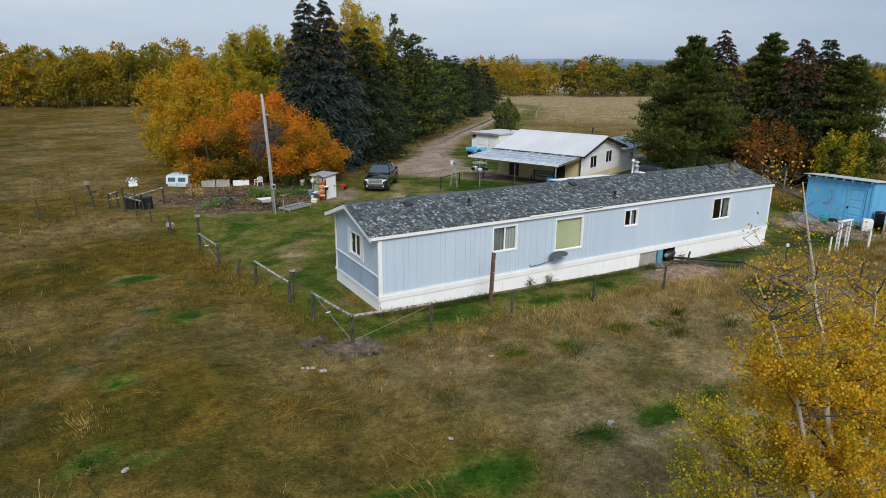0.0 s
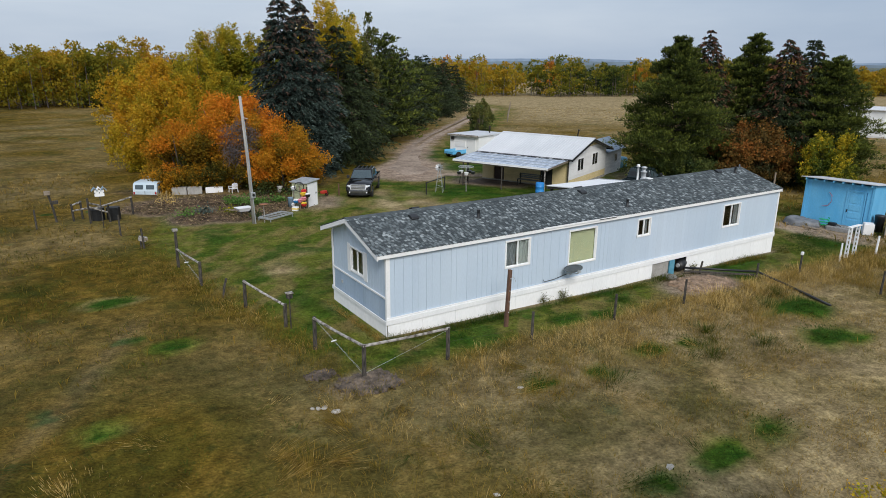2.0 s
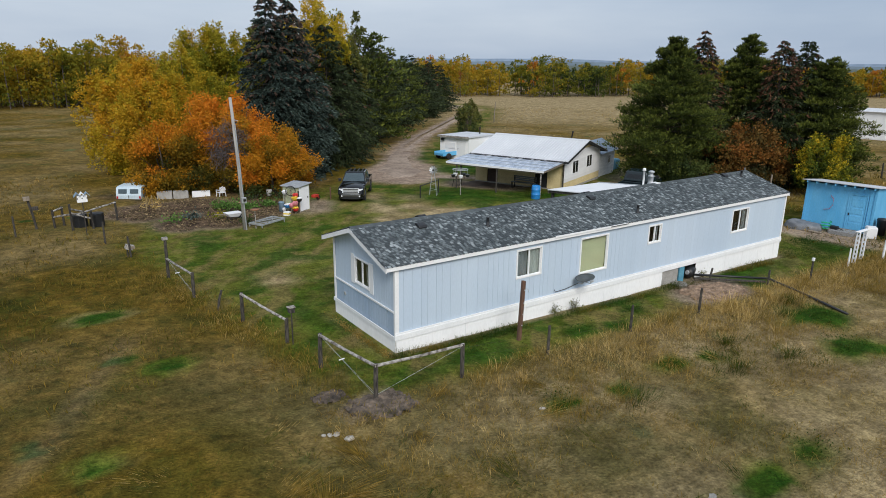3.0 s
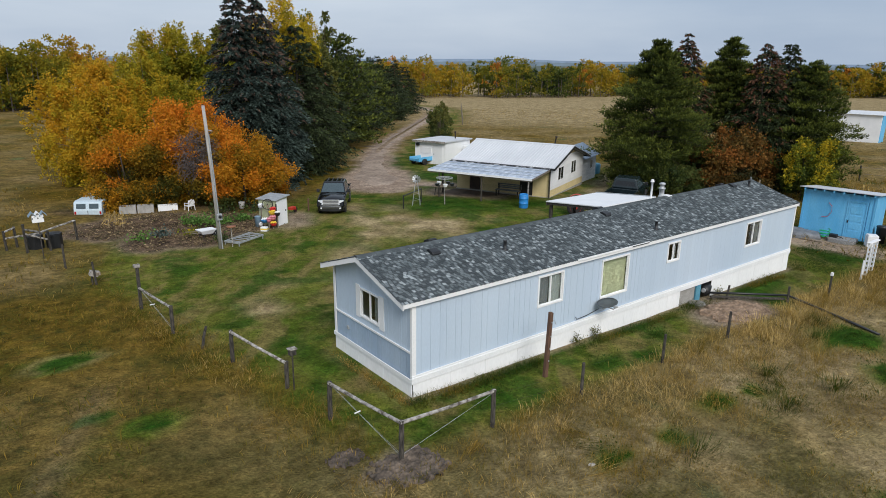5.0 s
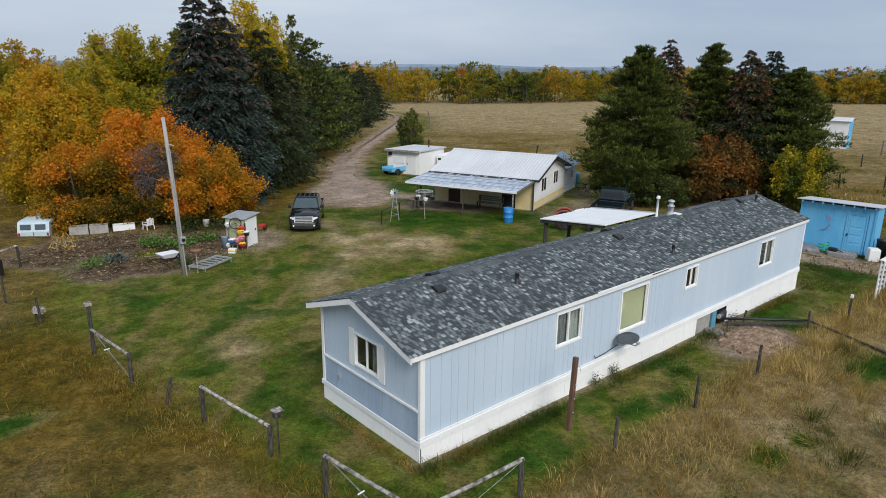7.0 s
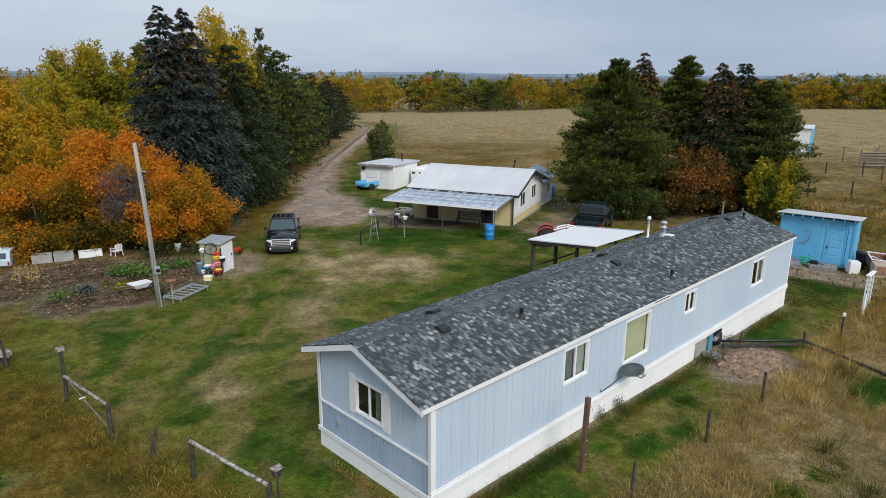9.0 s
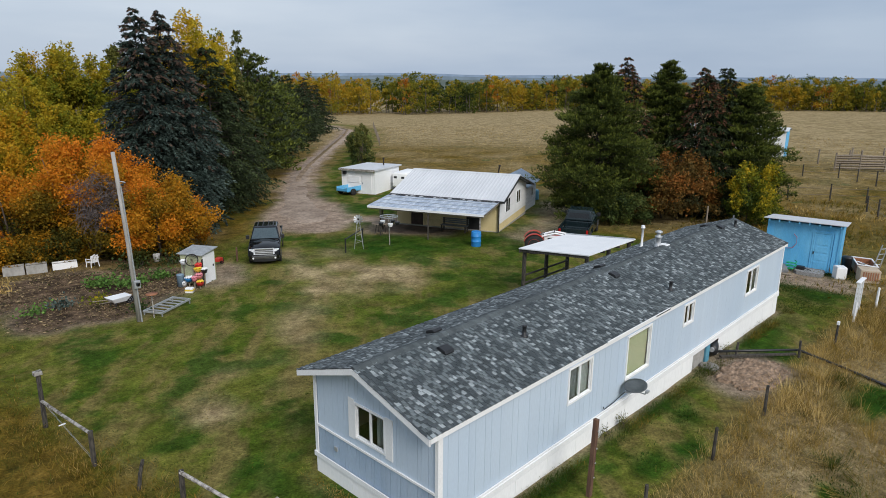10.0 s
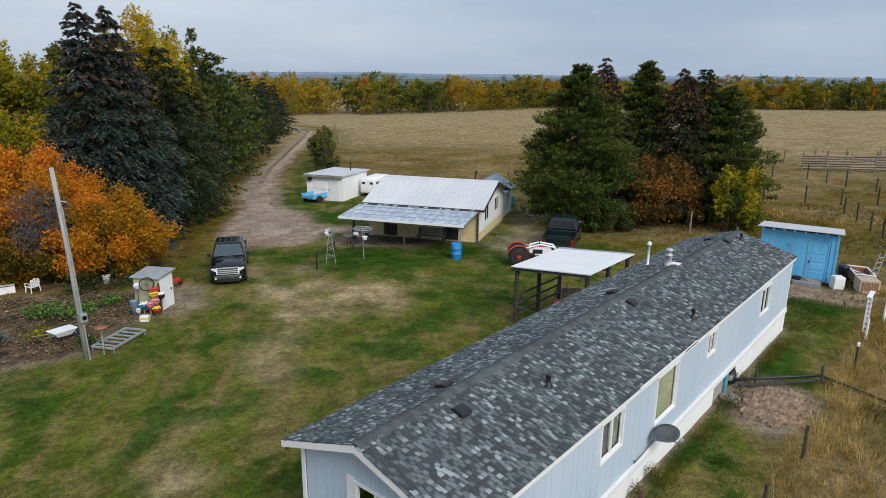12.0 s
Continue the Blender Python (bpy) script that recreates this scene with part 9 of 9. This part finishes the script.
def yard_things():
    ob = thing("barrel", on_ground(27.2, 35.7), "bright blue plastic barrel on the lawn by the porch", "barrel")
    part("body", lathe([(0.27, 0.0), (0.29, 0.05), (0.285, 0.28), (0.30, 0.30), (0.30, 0.34), (0.285, 0.36), (0.285, 0.58), (0.30, 0.60), (0.30, 0.64), (0.285, 0.66), (0.285, 0.85), (0.27, 0.89), (0.25, 0.88), (0.25, 0.86)], 24), M_BARREL, ob, smooth=True)
    part("lid", lathe([(0.25, 0.855), (0.25, 0.868), (0.02, 0.87)], 20), M_BARREL, ob)
    ob = thing("hitching_rail", on_ground(20.75, 39.7), "low dark metal rail on two posts on the lawn", "rail")
    part("post", bar([(0, 0, -0.2), (0, 0, 0.85)], 0.04, 8), M_BLACK, ob)
    part("post", bar([(2.3, 1.3, -0.2), (2.3, 1.3, 0.85)], 0.04, 8), M_BLACK, ob)
    part("rail", bar([(0, 0, 0.8), (2.3, 1.3, 0.8)], 0.035, 8), M_BLACK, ob)
    ob = thing("windmill", on_ground(22.1, 40.2, -40), "small galvanised garden windmill on a lattice tower", "windmill")
    for a in range(4):
        x, y = (0.26 * (1 if a in (0, 3) else -1)), (0.26 * (1 if a < 2 else -1))
        part("tower_leg", bar([(x, y, -0.05), (x * 0.22, y * 0.22, 1.62)], 0.011, 6), M_STEEL, ob)
    for z in (0.3, 0.7, 1.1, 1.45):
        s = 0.26 * (1 - z / 2.1)
        pts = [(s, s, z), (-s, s, z + 0.15), (-s, -s, z), (s, -s, z + 0.15), (s, s, z)]
        part("tower_brace", bar(pts, 0.006, 5), M_STEEL, ob)
    hub = part("hub", lathe([(0.05, -0.08), (0.05, 0.08)], 10, pose(0, -0.05, 1.70, 90, 0, 0)), M_BLACK, ob)
    for k in range(10):
        b = boxes(((0.07, -0.035, -0.004), (0.27, 0.055, 0.004), pose(0, -0.12, 1.70, 90, 0, 0) @ pose(0, 0, 0, 0, 0, 36 * k) @ pose(0, 0, 0, 25, 0, 0)))
        part("blade", b, M_STEEL, hub)
    part("tail", boxes(((-0.01, 0.1, 1.64), (0.01, 0.45, 1.80))), M_STEEL, ob)
    ob = thing("bird_feeder", on_ground(23.8, 39.5), "metal hoop on a leaning pole hung with black and white pots", "bird feeder")
    part("pole", bar([(0.05, 0, -0.1), (0, 0, 1.72)], 0.03, 8), M_RAIL, ob)
    part("hoop", lathe([(0.50, 1.70), (0.53, 1.70), (0.53, 1.735), (0.50, 1.735)], 28, None, True), M_STEEL, ob)
    for k in range(3):
        a = 1.05 * k
        part("spoke", bar([(0.5 * math.cos(a), 0.5 * math.sin(a), 1.715), (-0.5 * math.cos(a), -0.5 * math.sin(a), 1.715)], 0.012, 6), M_STEEL, ob)
    for k, mt in enumerate((M_BLACK, M_WHITE, M_BLACK, M_WHITE, M_BLACK)):
        a = 1.2566 * k + 0.4
        x, y = 0.5 * math.cos(a), 0.5 * math.sin(a)
        hung = part("hanging_pot", lathe([(0.10, 1.22), (0.15, 1.36), (0.155, 1.40), (0.12, 1.40)], 12, Matrix.Translation((x, y, 0))), mt, ob)
        part("hanger", bar([(x, y, 1.39), (x, y, 1.70)], 0.006, 5), M_STEEL, hung)
    ob = thing("garden_table", house.matrix_world @ pose(6.9, 3.0, 0), "grey garden table with a round top near the porch", "table")
    part("top", lathe([(0.55, 0.68), (0.57, 0.70), (0.55, 0.73), (0.05, 0.735)], 22), M_OLDWOOD, ob)
    for k in range(4):
        a = 1.57 * k + 0.78
        part("leg", bar([(0.4 * math.cos(a), 0.4 * math.sin(a), -0.15), (0.25 * math.cos(a), 0.25 * math.sin(a), 0.69)], 0.025, 6), M_DARKWOOD, ob)
    for k, (x, y, mt, lab) in enumerate(((42.8, 43.4, M_TEAL, "teal plastic water tank behind the grey shed"), (43.6, 43.6, M_TEAL, "blue-green plastic drum behind the grey shed"))):
        o = thing("water_tank", on_ground(x, y), lab, "tank")
        part("body", lathe([(0.55, -0.05), (0.58, 0.1), (0.58, 0.75), (0.5, 0.85), (0.1, 0.9)], 18), mt, o, smooth=True)
    o = thing("plank_heap", on_ground(38.9, 36.6, 60), "few grey planks leaning under the pine", "planks")
    for k in range(3):
        part("plank", boxes(((-1.2, -0.2 + k * 0.16, 0.0 + 0.05 * k), (1.2, -0.06 + k * 0.16, 0.06 + 0.05 * k), pose(0, 0, 0, 0, -8, 3 * k)), bevel=0.006), M_RAIL, o)
    for x, y in ((42.0, 28.2),):
        post(x, y, 1.5, 0.06, (0, 0), M_OLDWOOD, "grey wooden gate post by the bushes", "gate_post", "")


yard_things()


# ---- corrals and pasture fences ----
def corral():
    g = "corral panels"
    posts = [(82.7, 30.2), (83.8, 28.0), (84.9, 25.8), (86.0, 23.6), (87.1, 21.4), (88.2, 19.2)]
    ob = None
    for k, (a, b) in enumerate(zip(posts, posts[1:])):
        ob = thing("corral_panel", on_ground(*a), "weathered grey plank corral panel in the pasture", "fence", g)
        dx, dy, dz = b[0] - a[0], b[1] - a[1], gz(*b) - gz(*a)
        part("post", bar([(0, 0, -0.3), (0, 0, 2.0 + 0.3 * (k % 2))], 0.10, 8), M_OLDWOOD, ob)
        for q in range(6):
            z = 0.30 + q * 0.27
            part("plank", bar([(0, 0, z), (dx, dy, z + dz + 0.05 * ((q + k) % 3))], 0.115, 4), M_OLDWOOD, ob)
    for k, (x, y, h) in enumerate(((86.0, 23.6, 1.9), (87.0, 21.0, 1.7), (88.0, 30.0, 1.9), (90.0, 27.0, 1.8), (92.0, 24.0, 1.8), (94.0, 31.0, 1.7), (89.0, 33.5, 1.7), (96.0, 28.0, 1.7))):
        post(x, y, h, 0.10, (0.03, 0.0), M_OLDWOOD, "weathered grey corral post", group="corral posts")
    runs = [[(58.6, 28.0), (60.2, 25.2), (61.4, 22.8), (62.4, 20.4)], [(56.5, 21.8), (53.8, 20.6), (51.0, 19.4), (48.2, 18.4), (45.6, 17.6), (43.2, 17.0), (41.0, 16.6), (39.0, 16.3), (37.4, 16.0)], [(75.2, 31.4), (76.3, 28.3), (74.4, 26.2), (72.4, 24.2), (70.5, 21.5)]]
    for i, run in enumerate(runs):
        for k, (x, y) in enumerate(run):
            post(x, y, 1.25 + 0.2 * (k % 2), 0.065, (0.06 * ((k % 3) - 1), 0.04), M_DARKWOOD, "leaning dark grey pasture fence post", group="pasture fence posts")
        bm = bmesh.new()
        for a, b in zip(run, run[1:]):
            for z in (0.55, 1.1):
                wire(bm, (*a, gz(*a) + z), (*b, gz(*b) + z), 0.05, 0.012)
        tagged(part("pasture_wire", bm, M_OLDWOOD), "wire and poles strung along the pasture fence", "fence wire")
    for k in range(12):
        d = k / 11
        post(66 + 26 * d + 3.2, 96 + 32 * d - 3.5, 1.2, 0.07, (0, 0), M_OLDWOOD, "grey fence post along the far drive", group="drive fence posts")


corral()


# ---- tall grass clumps and bare shrubs ----
CLUMPS = []


def clump(x, y, n, tall, spread, tint, seed, wide=0.0045, flat=0.0):
    rng = np.random.default_rng(seed)
    a = rng.uniform(0, 6.28, n)
    r = np.abs(rng.normal(size=n)) * spread * 0.35
    foot = np.stack([r * np.cos(a), r * np.sin(a), np.full(n, -0.04)], -1)
    h = tall * rng.uniform(0.5, 1.15, n)
    out = np.stack([np.cos(a), np.sin(a), np.zeros(n)], -1)
    if flat:
        # lodged by the wind: all one way, low over the ground
        out = out * 0.35 + np.array([math.cos(seed * 1.7), math.sin(seed * 1.7), 0.0])
    tip = foot + out * (h * (rng.uniform(0.15, 1.1, n) + flat))[:, None] + np.stack([np.zeros(n), np.zeros(n), h], -1)
    s = np.stack([-np.sin(a), np.cos(a), np.zeros(n)], -1) * wide
    mid = foot + (tip - foot) * 0.55 + np.stack([np.zeros(n), np.zeros(n), h * 0.12], -1)
    at = np.array([x, y, gz(x, y)])
    CLUMPS.append((np.stack([foot - s, mid - s, tip, mid + s], 1) + at, tint + rng.normal(size=n) * 0.1))


rgc = random.Random(5)
for q in range(150):
    # dry golden stalks in a ragged belt outside the fence, thinner toward the field
    x = rgc.uniform(7.6, 31)
    y = 16.75 - abs(rgc.gauss(0, 1.0)) - 0.25 * rgc.random()
    t = (0.22 + 0.20 * min(1.0, max(0.0, (x - 10) / 9))) * rgc.uniform(0.6, 1.2)
    clump(x, y, rgc.randint(40, 120), t, rgc.uniform(0.5, 1.3), rgc.choice((0.45, 0.60, 0.68, 0.78, 0.92)) + (-0.15 if x > 28 else 0.12 if x > 17 else 0.0), 500 + q, 0.0038)
for q, (x, y) in enumerate(((14.1, 13.2), (16.2, 12.9), (10.3, 13.4), (15.5, 14.4), (19.4, 14.8), (21.0, 15.4))):
    clump(x, y, 300, 0.30, 1.0, 0.16, 480 + q)
for i, (x, y) in enumerate(((13.0, 12.4), (14.7, 12.1), (13.4, 11.8), (-0.3, 17.1), (0.3, 15.6), (1.2, 16.1), (1.8, 13.9), (-1.8, 15.5), (20.2, 13.7), (3.1, 20.2), (0.2, 24.2), (15.7, 14.4), (11.0, 12.9), (8.2, 13.4))):
    clump(x, y, 220, 0.06, 1.3, 0.66 + 0.07 * (i % 4), 700 + i, 0.006, 3.0)
for i, (x, y, c) in enumerate(((-0.13, 16.0, 0.78), (0.1, 15.6, 0.82), (2.8, 14.0, 0.8), (2.3, 13.9, 0.7), (1.23, 16.3, 0.95), (-0.6, 15.2, 0.95), (1.9, 14.6, 0.75), (3.6, 15.1, 0.7))):
    clump(x, y, 300, 0.07, 1.1, c - 0.08, 870 + i, 0.006, 4.0)
for i in range(130):
    x, y = rgc.uniform(-7, 17), rgc.uniform(8, 18.2)
    if x > 5.6 and y > 16.6:
        continue
    clump(x, y, rgc.randint(50, 130), rgc.uniform(0.05, 0.13), rgc.uniform(0.5, 1.5), rgc.choice((0.15, 0.3, 0.45, 0.55, 0.65, 0.8)), 900 + i, 0.006, rgc.choice((0.0, 1.5, 3.0)))
for i, (x, y, r) in enumerate(GREEN):
    for q in range(3):
        clump(x + rgc.uniform(-0.5, 0.5) * r, y + rgc.uniform(-0.35, 0.35) * r, int(240 * r), 0.06, 2.2 * r, 0.05, 740 + 3 * i + q, 0.013)
tagged(quads("tall_grass", np.concatenate([c[0] for c in CLUMPS]), np.concatenate([c[1] for c in CLUMPS]), M_GRASS, None, "clumps of tall dry golden grass and fresh green grass"), "", "grass", kind="stuff")
for i, x in enumerate((12.9, 13.8, 20.9)):
    broadleaf("weed", on_ground(x, 19.0 - 0.05 * (i % 3)), 800 + i, 0.28, 0.34, 0.03, 150, 0.04, M_LEAF_GREEN, "small dull weed growing against the skirting", "plant", (0.95, 0.2), clumps=12, trunk_r=0.012, group="weeds by the skirting")


def dead_brush(x, y, z, size, seed, label):
    """A hanging tangle of dead twigs, thickest in its middle."""
    rg2 = random.Random(seed)
    ob = thing("bare_brush", pose(x, y, gz(x, y)), label, "bush")
    bm = bmesh.new()
    for q in range(7):
        a = 0.9 * q
        tube(bm, [(0.2 * math.cos(a), 1.6 + 0.2 * math.sin(a), -0.1), (0.35 * size[0] * math.cos(a), 1.0 + 0.35 * math.sin(a), z * 0.55), (0.6 * size[0] * math.cos(a), 0.5 * size[1] * math.sin(a), z + 0.3 * size[2])], [0.045, 0.03, 0.012], 5, cap=False)
    for q in range(800):
        r = rg2.uniform(0, 1) ** 0.5
        a, e = rg2.uniform(0, 6.28), rg2.uniform(-1, 1)
        c = Vector((r * math.cos(a) * size[0], r * math.sin(a) * size[1], z + e * math.sqrt(1 - 0.8 * r * r) * size[2]))
        d = Vector((rg2.uniform(-1, 1), rg2.uniform(-0.6, 0.6), rg2.uniform(-0.9, 0.7)))
        k = c + d * 0.35 + Vector((0, 0, rg2.uniform(-0.15, 0.15)))
        tube(bm, [c, k, k + d * 0.25 + Vector((rg2.uniform(-0.2, 0.2), rg2.uniform(-0.2, 0.2), rg2.uniform(-0.25, 0.1)))], [0.014, 0.009, 0.003], 3, cap=False)
    part("twig_tangle", bm, M_TWIG, ob)


dead_brush(10.5, 46.3, 3.3, (1.25, 0.6, 1.5), 1, "bare grey-brown tangle of dead twigs within the orange bush")


# ---- boards and shingles, piece by piece ----
def boards_front():
    """Grooved siding sheets between the band and the eave, cut round the windows."""
    rg = random.Random(21)
    cuts = {0.07, HL - 0.03}
    for a, b, _, _ in FRONT_WINDOWS:
        cuts |= {a - 0.02, b + 0.02}
    x = 0.07
    while x < HL - 0.4:
        x += rg.choice((0.20, 0.20, 0.205, 0.30, 0.40))
        if all(abs(x - c) > 0.09 for c in cuts):
            cuts.add(x)
    cuts = sorted(cuts)
    for a, b in zip(cuts, cuts[1:]):
        spans = [(BAND - 0.08, WALL_TOP)]
        for wa, wb, z0, z1 in FRONT_WINDOWS:
            if a >= wa - 0.03 and b <= wb + 0.03:
                spans = [(BAND - 0.08, z0 - 0.02), (z1 + 0.02, WALL_TOP)]
        g = 0.0032 if a < 9 else 0.001
        for z0, z1 in spans:
            part("siding_board", boxes(((a + g, 0.0, z0), (b - g, 0.02, z1))), M_BLUE, home)
    part("siding_groove_backing", boxes(((0.02, 0.021, BAND - 0.1), (FRONT_WINDOWS[0][0] - 0.02, 0.05, WALL_TOP))), M_BLUE_LOW, home)
    part("siding_groove_backing", boxes(((FRONT_WINDOWS[0][1] + 0.02, 0.021, BAND - 0.1), (FRONT_WINDOWS[1][0] - 0.02, 0.05, WALL_TOP))), M_BLUE_LOW, home)
    part("siding_groove_backing", boxes(((FRONT_WINDOWS[1][1] + 0.02, 0.021, BAND - 0.1), (FRONT_WINDOWS[2][0] - 0.02, 0.05, WALL_TOP))), M_BLUE_LOW, home)
    part("siding_groove_backing", boxes(((FRONT_WINDOWS[2][1] + 0.02, 0.021, BAND - 0.1), (FRONT_WINDOWS[3][0] - 0.02, 0.05, WALL_TOP))), M_BLUE_LOW, home)
    part("siding_groove_backing", boxes(((FRONT_WINDOWS[3][1] + 0.02, 0.021, BAND - 0.1), (HL - 0.08, 0.05, WALL_TOP))), M_BLUE_LOW, home)


def boards_gable():
    rg = random.Random(22)
    wy0, wy1, wz0, wz1 = GABLE_WINDOW
    cuts = {0.06, HW - 0.08, wy0 - 0.01, wy1 + 0.01, RIDGE_Y}
    y = 0.06
    while y < HW - 0.3:
        y += rg.choice((0.10, 0.20, 0.20, 0.30))
        if all(abs(y - c) > 0.07 for c in cuts):
            cuts.add(y)
    cuts = sorted(cuts)
    for a, b in zip(cuts, cuts[1:]):
        inside = a >= wy0 - 0.02 and b <= wy1 + 0.02
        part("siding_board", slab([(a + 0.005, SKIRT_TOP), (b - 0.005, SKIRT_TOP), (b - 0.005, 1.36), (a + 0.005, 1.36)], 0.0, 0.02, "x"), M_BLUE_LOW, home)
        ta, tb = roof_z(a) - 0.12, roof_z(b) - 0.12
        if inside:
            part("siding_board", slab([(a + 0.004, 1.415), (b - 0.004, 1.415), (b - 0.004, wz0 - 0.01), (a + 0.004, wz0 - 0.01)], 0.0, 0.02, "x"), M_BLUE, home)
            part("siding_board", slab([(a + 0.004, wz1 + 0.01), (b - 0.004, wz1 + 0.01), (b - 0.004, tb), (a + 0.004, ta)], 0.0, 0.02, "x"), M_BLUE, home)
        else:
            part("siding_board", slab([(a + 0.004, 1.415), (b - 0.004, 1.415), (b - 0.004, tb), (a + 0.004, ta)], 0.0, 0.02, "x"), M_BLUE, home)
    for a, b in ((0.02, wy0 - 0.02), (wy1 + 0.02, HW - 0.02)):
        pts = [(a, SKIRT_TOP), (b, SKIRT_TOP), (b, roof_z(b) - 0.14)] + ([(RIDGE_Y, RIDGE - 0.14)] if a < RIDGE_Y < b else []) + [(a, roof_z(a) - 0.14)]
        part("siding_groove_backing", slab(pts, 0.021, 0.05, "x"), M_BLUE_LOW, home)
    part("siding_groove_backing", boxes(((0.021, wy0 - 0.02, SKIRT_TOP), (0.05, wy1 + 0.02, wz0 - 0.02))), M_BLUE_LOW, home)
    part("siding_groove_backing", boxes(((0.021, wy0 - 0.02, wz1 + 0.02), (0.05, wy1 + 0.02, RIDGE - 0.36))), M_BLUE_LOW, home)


boards_front()
boards_gable()


def shingles():
    """Laminated courses: raised tabs in three greys over a darker lower layer, the near tabs each a piece."""
    rg = random.Random(33)
    mats = [M_SHINGLE_A, M_SHINGLE_B, M_SHINGLE_C]
    wides = (0.07, 0.085, 0.10)
    pitch = 0.088
    unit = {}
    for mi in range(3):
        for w in wides:
            bm = boxes(((0, -pitch - 0.03, 0), (w, 0.004, 0.010)))
            for v in bm.verts:
                if v.co.y > 0:
                    v.co.z -= 0.008
            me = bpy.data.meshes.new("shingle")
            bm.to_mesh(me)
            bm.free()
            me.materials.append(mats[mi])
            unit[mi, w] = me
    verts, faces, kinds = [], [], []
    single = 0

    def piece(base, a, b, top, lift, mi):
        k = len(verts)
        for px, py, pz in ((a, top - pitch - 0.03, 0.0), (b, top - pitch - 0.03, 0.0), (b, top + 0.004, -0.008), (a, top + 0.004, -0.008), (a, top - pitch - 0.03, 0.010), (b, top - pitch - 0.03, 0.010), (b, top + 0.004, 0.002), (a, top + 0.004, 0.002)):
            verts.append(base @ Vector((px, py, pz + lift)))
        for f in ((4, 5, 6, 7), (0, 1, 5, 4), (1, 2, 6, 5), (3, 0, 4, 7)):
            faces.append([k + q for q in f])
            kinds.append(mi)

    for side in (0, 1):
        run = (RIDGE_Y - EAVE_Y0) if side == 0 else (EAVE_Y1 - RIDGE_Y)
        slope = math.hypot(run, RIDGE - EAVE)
        tilt = math.degrees(math.atan2(RIDGE - EAVE, run))
        base = Matrix.Translation((0, EAVE_Y0 if side == 0 else EAVE_Y1, EAVE - 0.010)) @ pose(0, 0, 0, tilt, 0, 0 if side == 0 else 180)
        lo, hi = ROOF_X0 - 0.03, ROOF_X1 + 0.02
        for r in range(int(slope / pitch) + 1):
            top = min((r + 1) * pitch, slope - 0.012)
            x = lo - rg.uniform(0, 0.3)
            while x < hi:
                w, gap = rg.choice(wides), rg.choice((0.02, 0.03, 0.05, 0.08))
                mi = rg.choices((0, 1, 2), (0.34, 0.52, 0.14))[0]
                a, b = max(x, lo), min(x + w, hi)
                g0, g1 = max(x + w, lo), min(x + w + gap, hi)
                lift = 0.009 + rg.uniform(0, 0.004)
                if side == 0 and single < 290 and x >= lo and x < 3.2 and x + w < hi and r > 2:
                    shared("shingle", unit[mi, w], roof, base @ Matrix.Translation((x, top, lift)))
                    single += 1
                elif b - a > 0.02:
                    piece(base, *((a, b) if side == 0 else (-b, -a)), top, lift, mi)
                if g1 - g0 > 0.01:
                    piece(base, *((g0, g1) if side == 0 else (-g1, -g0)), top, 0.001, 0)
                x += w + gap
    me = bpy.data.meshes.new("shingle_rest")
    me.from_pydata(verts, [], faces)
    for mt in mats:
        me.materials.append(mt)
    me.polygons.foreach_set("material_index", kinds)
    me.update()
    ob = new("shingle_rest", me)
    ob.parent = roof
    tagged(ob, kind="stuff")
    x, k = ROOF_X0, 0
    while x < ROOF_X1 - 0.05:
        b = min(x + 0.15, ROOF_X1)
        bm = bmesh.new()
        arc = ((-0.16, -0.062), (-0.07, -0.018), (0.0, -0.004), (0.07, -0.018), (0.16, -0.062))
        rows = [[bm.verts.new((px, RIDGE_Y + py, RIDGE + pz + dz)) for py, pz in arc] for px, dz in ((x, 0.023), (b + 0.01, 0.014))]
        for q in range(4):
            bm.faces.new((rows[0][q], rows[1][q], rows[1][q + 1], rows[0][q + 1]))
        part("ridge_cap", bm, M_SHINGLE_B, roof)
        x, k = b, k + 1


shingles()


def house_boards():
    """Lapped boards on the farmhouse gable: white over yellow, with a yellow tip."""
    z, k = 0.10, 0
    while z < AZ - 0.2:
        top = min(z + 0.235, AZ - 0.15)
        def reach(h):
            return (0.0, DH) if h <= EZ else (HALF * (h - EZ) / (AZ - 0.12 - EZ), DH - HALF * (h - EZ) / (AZ - 0.12 - EZ))
        (a0, b0), (a1, b1) = reach(z), reach(top)
        mat = M_YELLOW if z < 0.55 or z > 2.55 else M_CREAM
        if b1 - a1 > 0.1:
            part("siding_board", slab([(-b0, z), (-a0, z), (-a1, top - 0.006), (-b1, top - 0.006)], -0.028 + 0.012 * (k % 2) * 0, 0.018, "x"), mat, house)
        z, k = top, k + 1
    for z0 in (0.12, 0.36, 0.6):
        part("siding_board", boxes(((2.25, 0.001, z0), (5.15, 0.022, z0 + 0.23))), M_YELLOW, house)


house_boards()
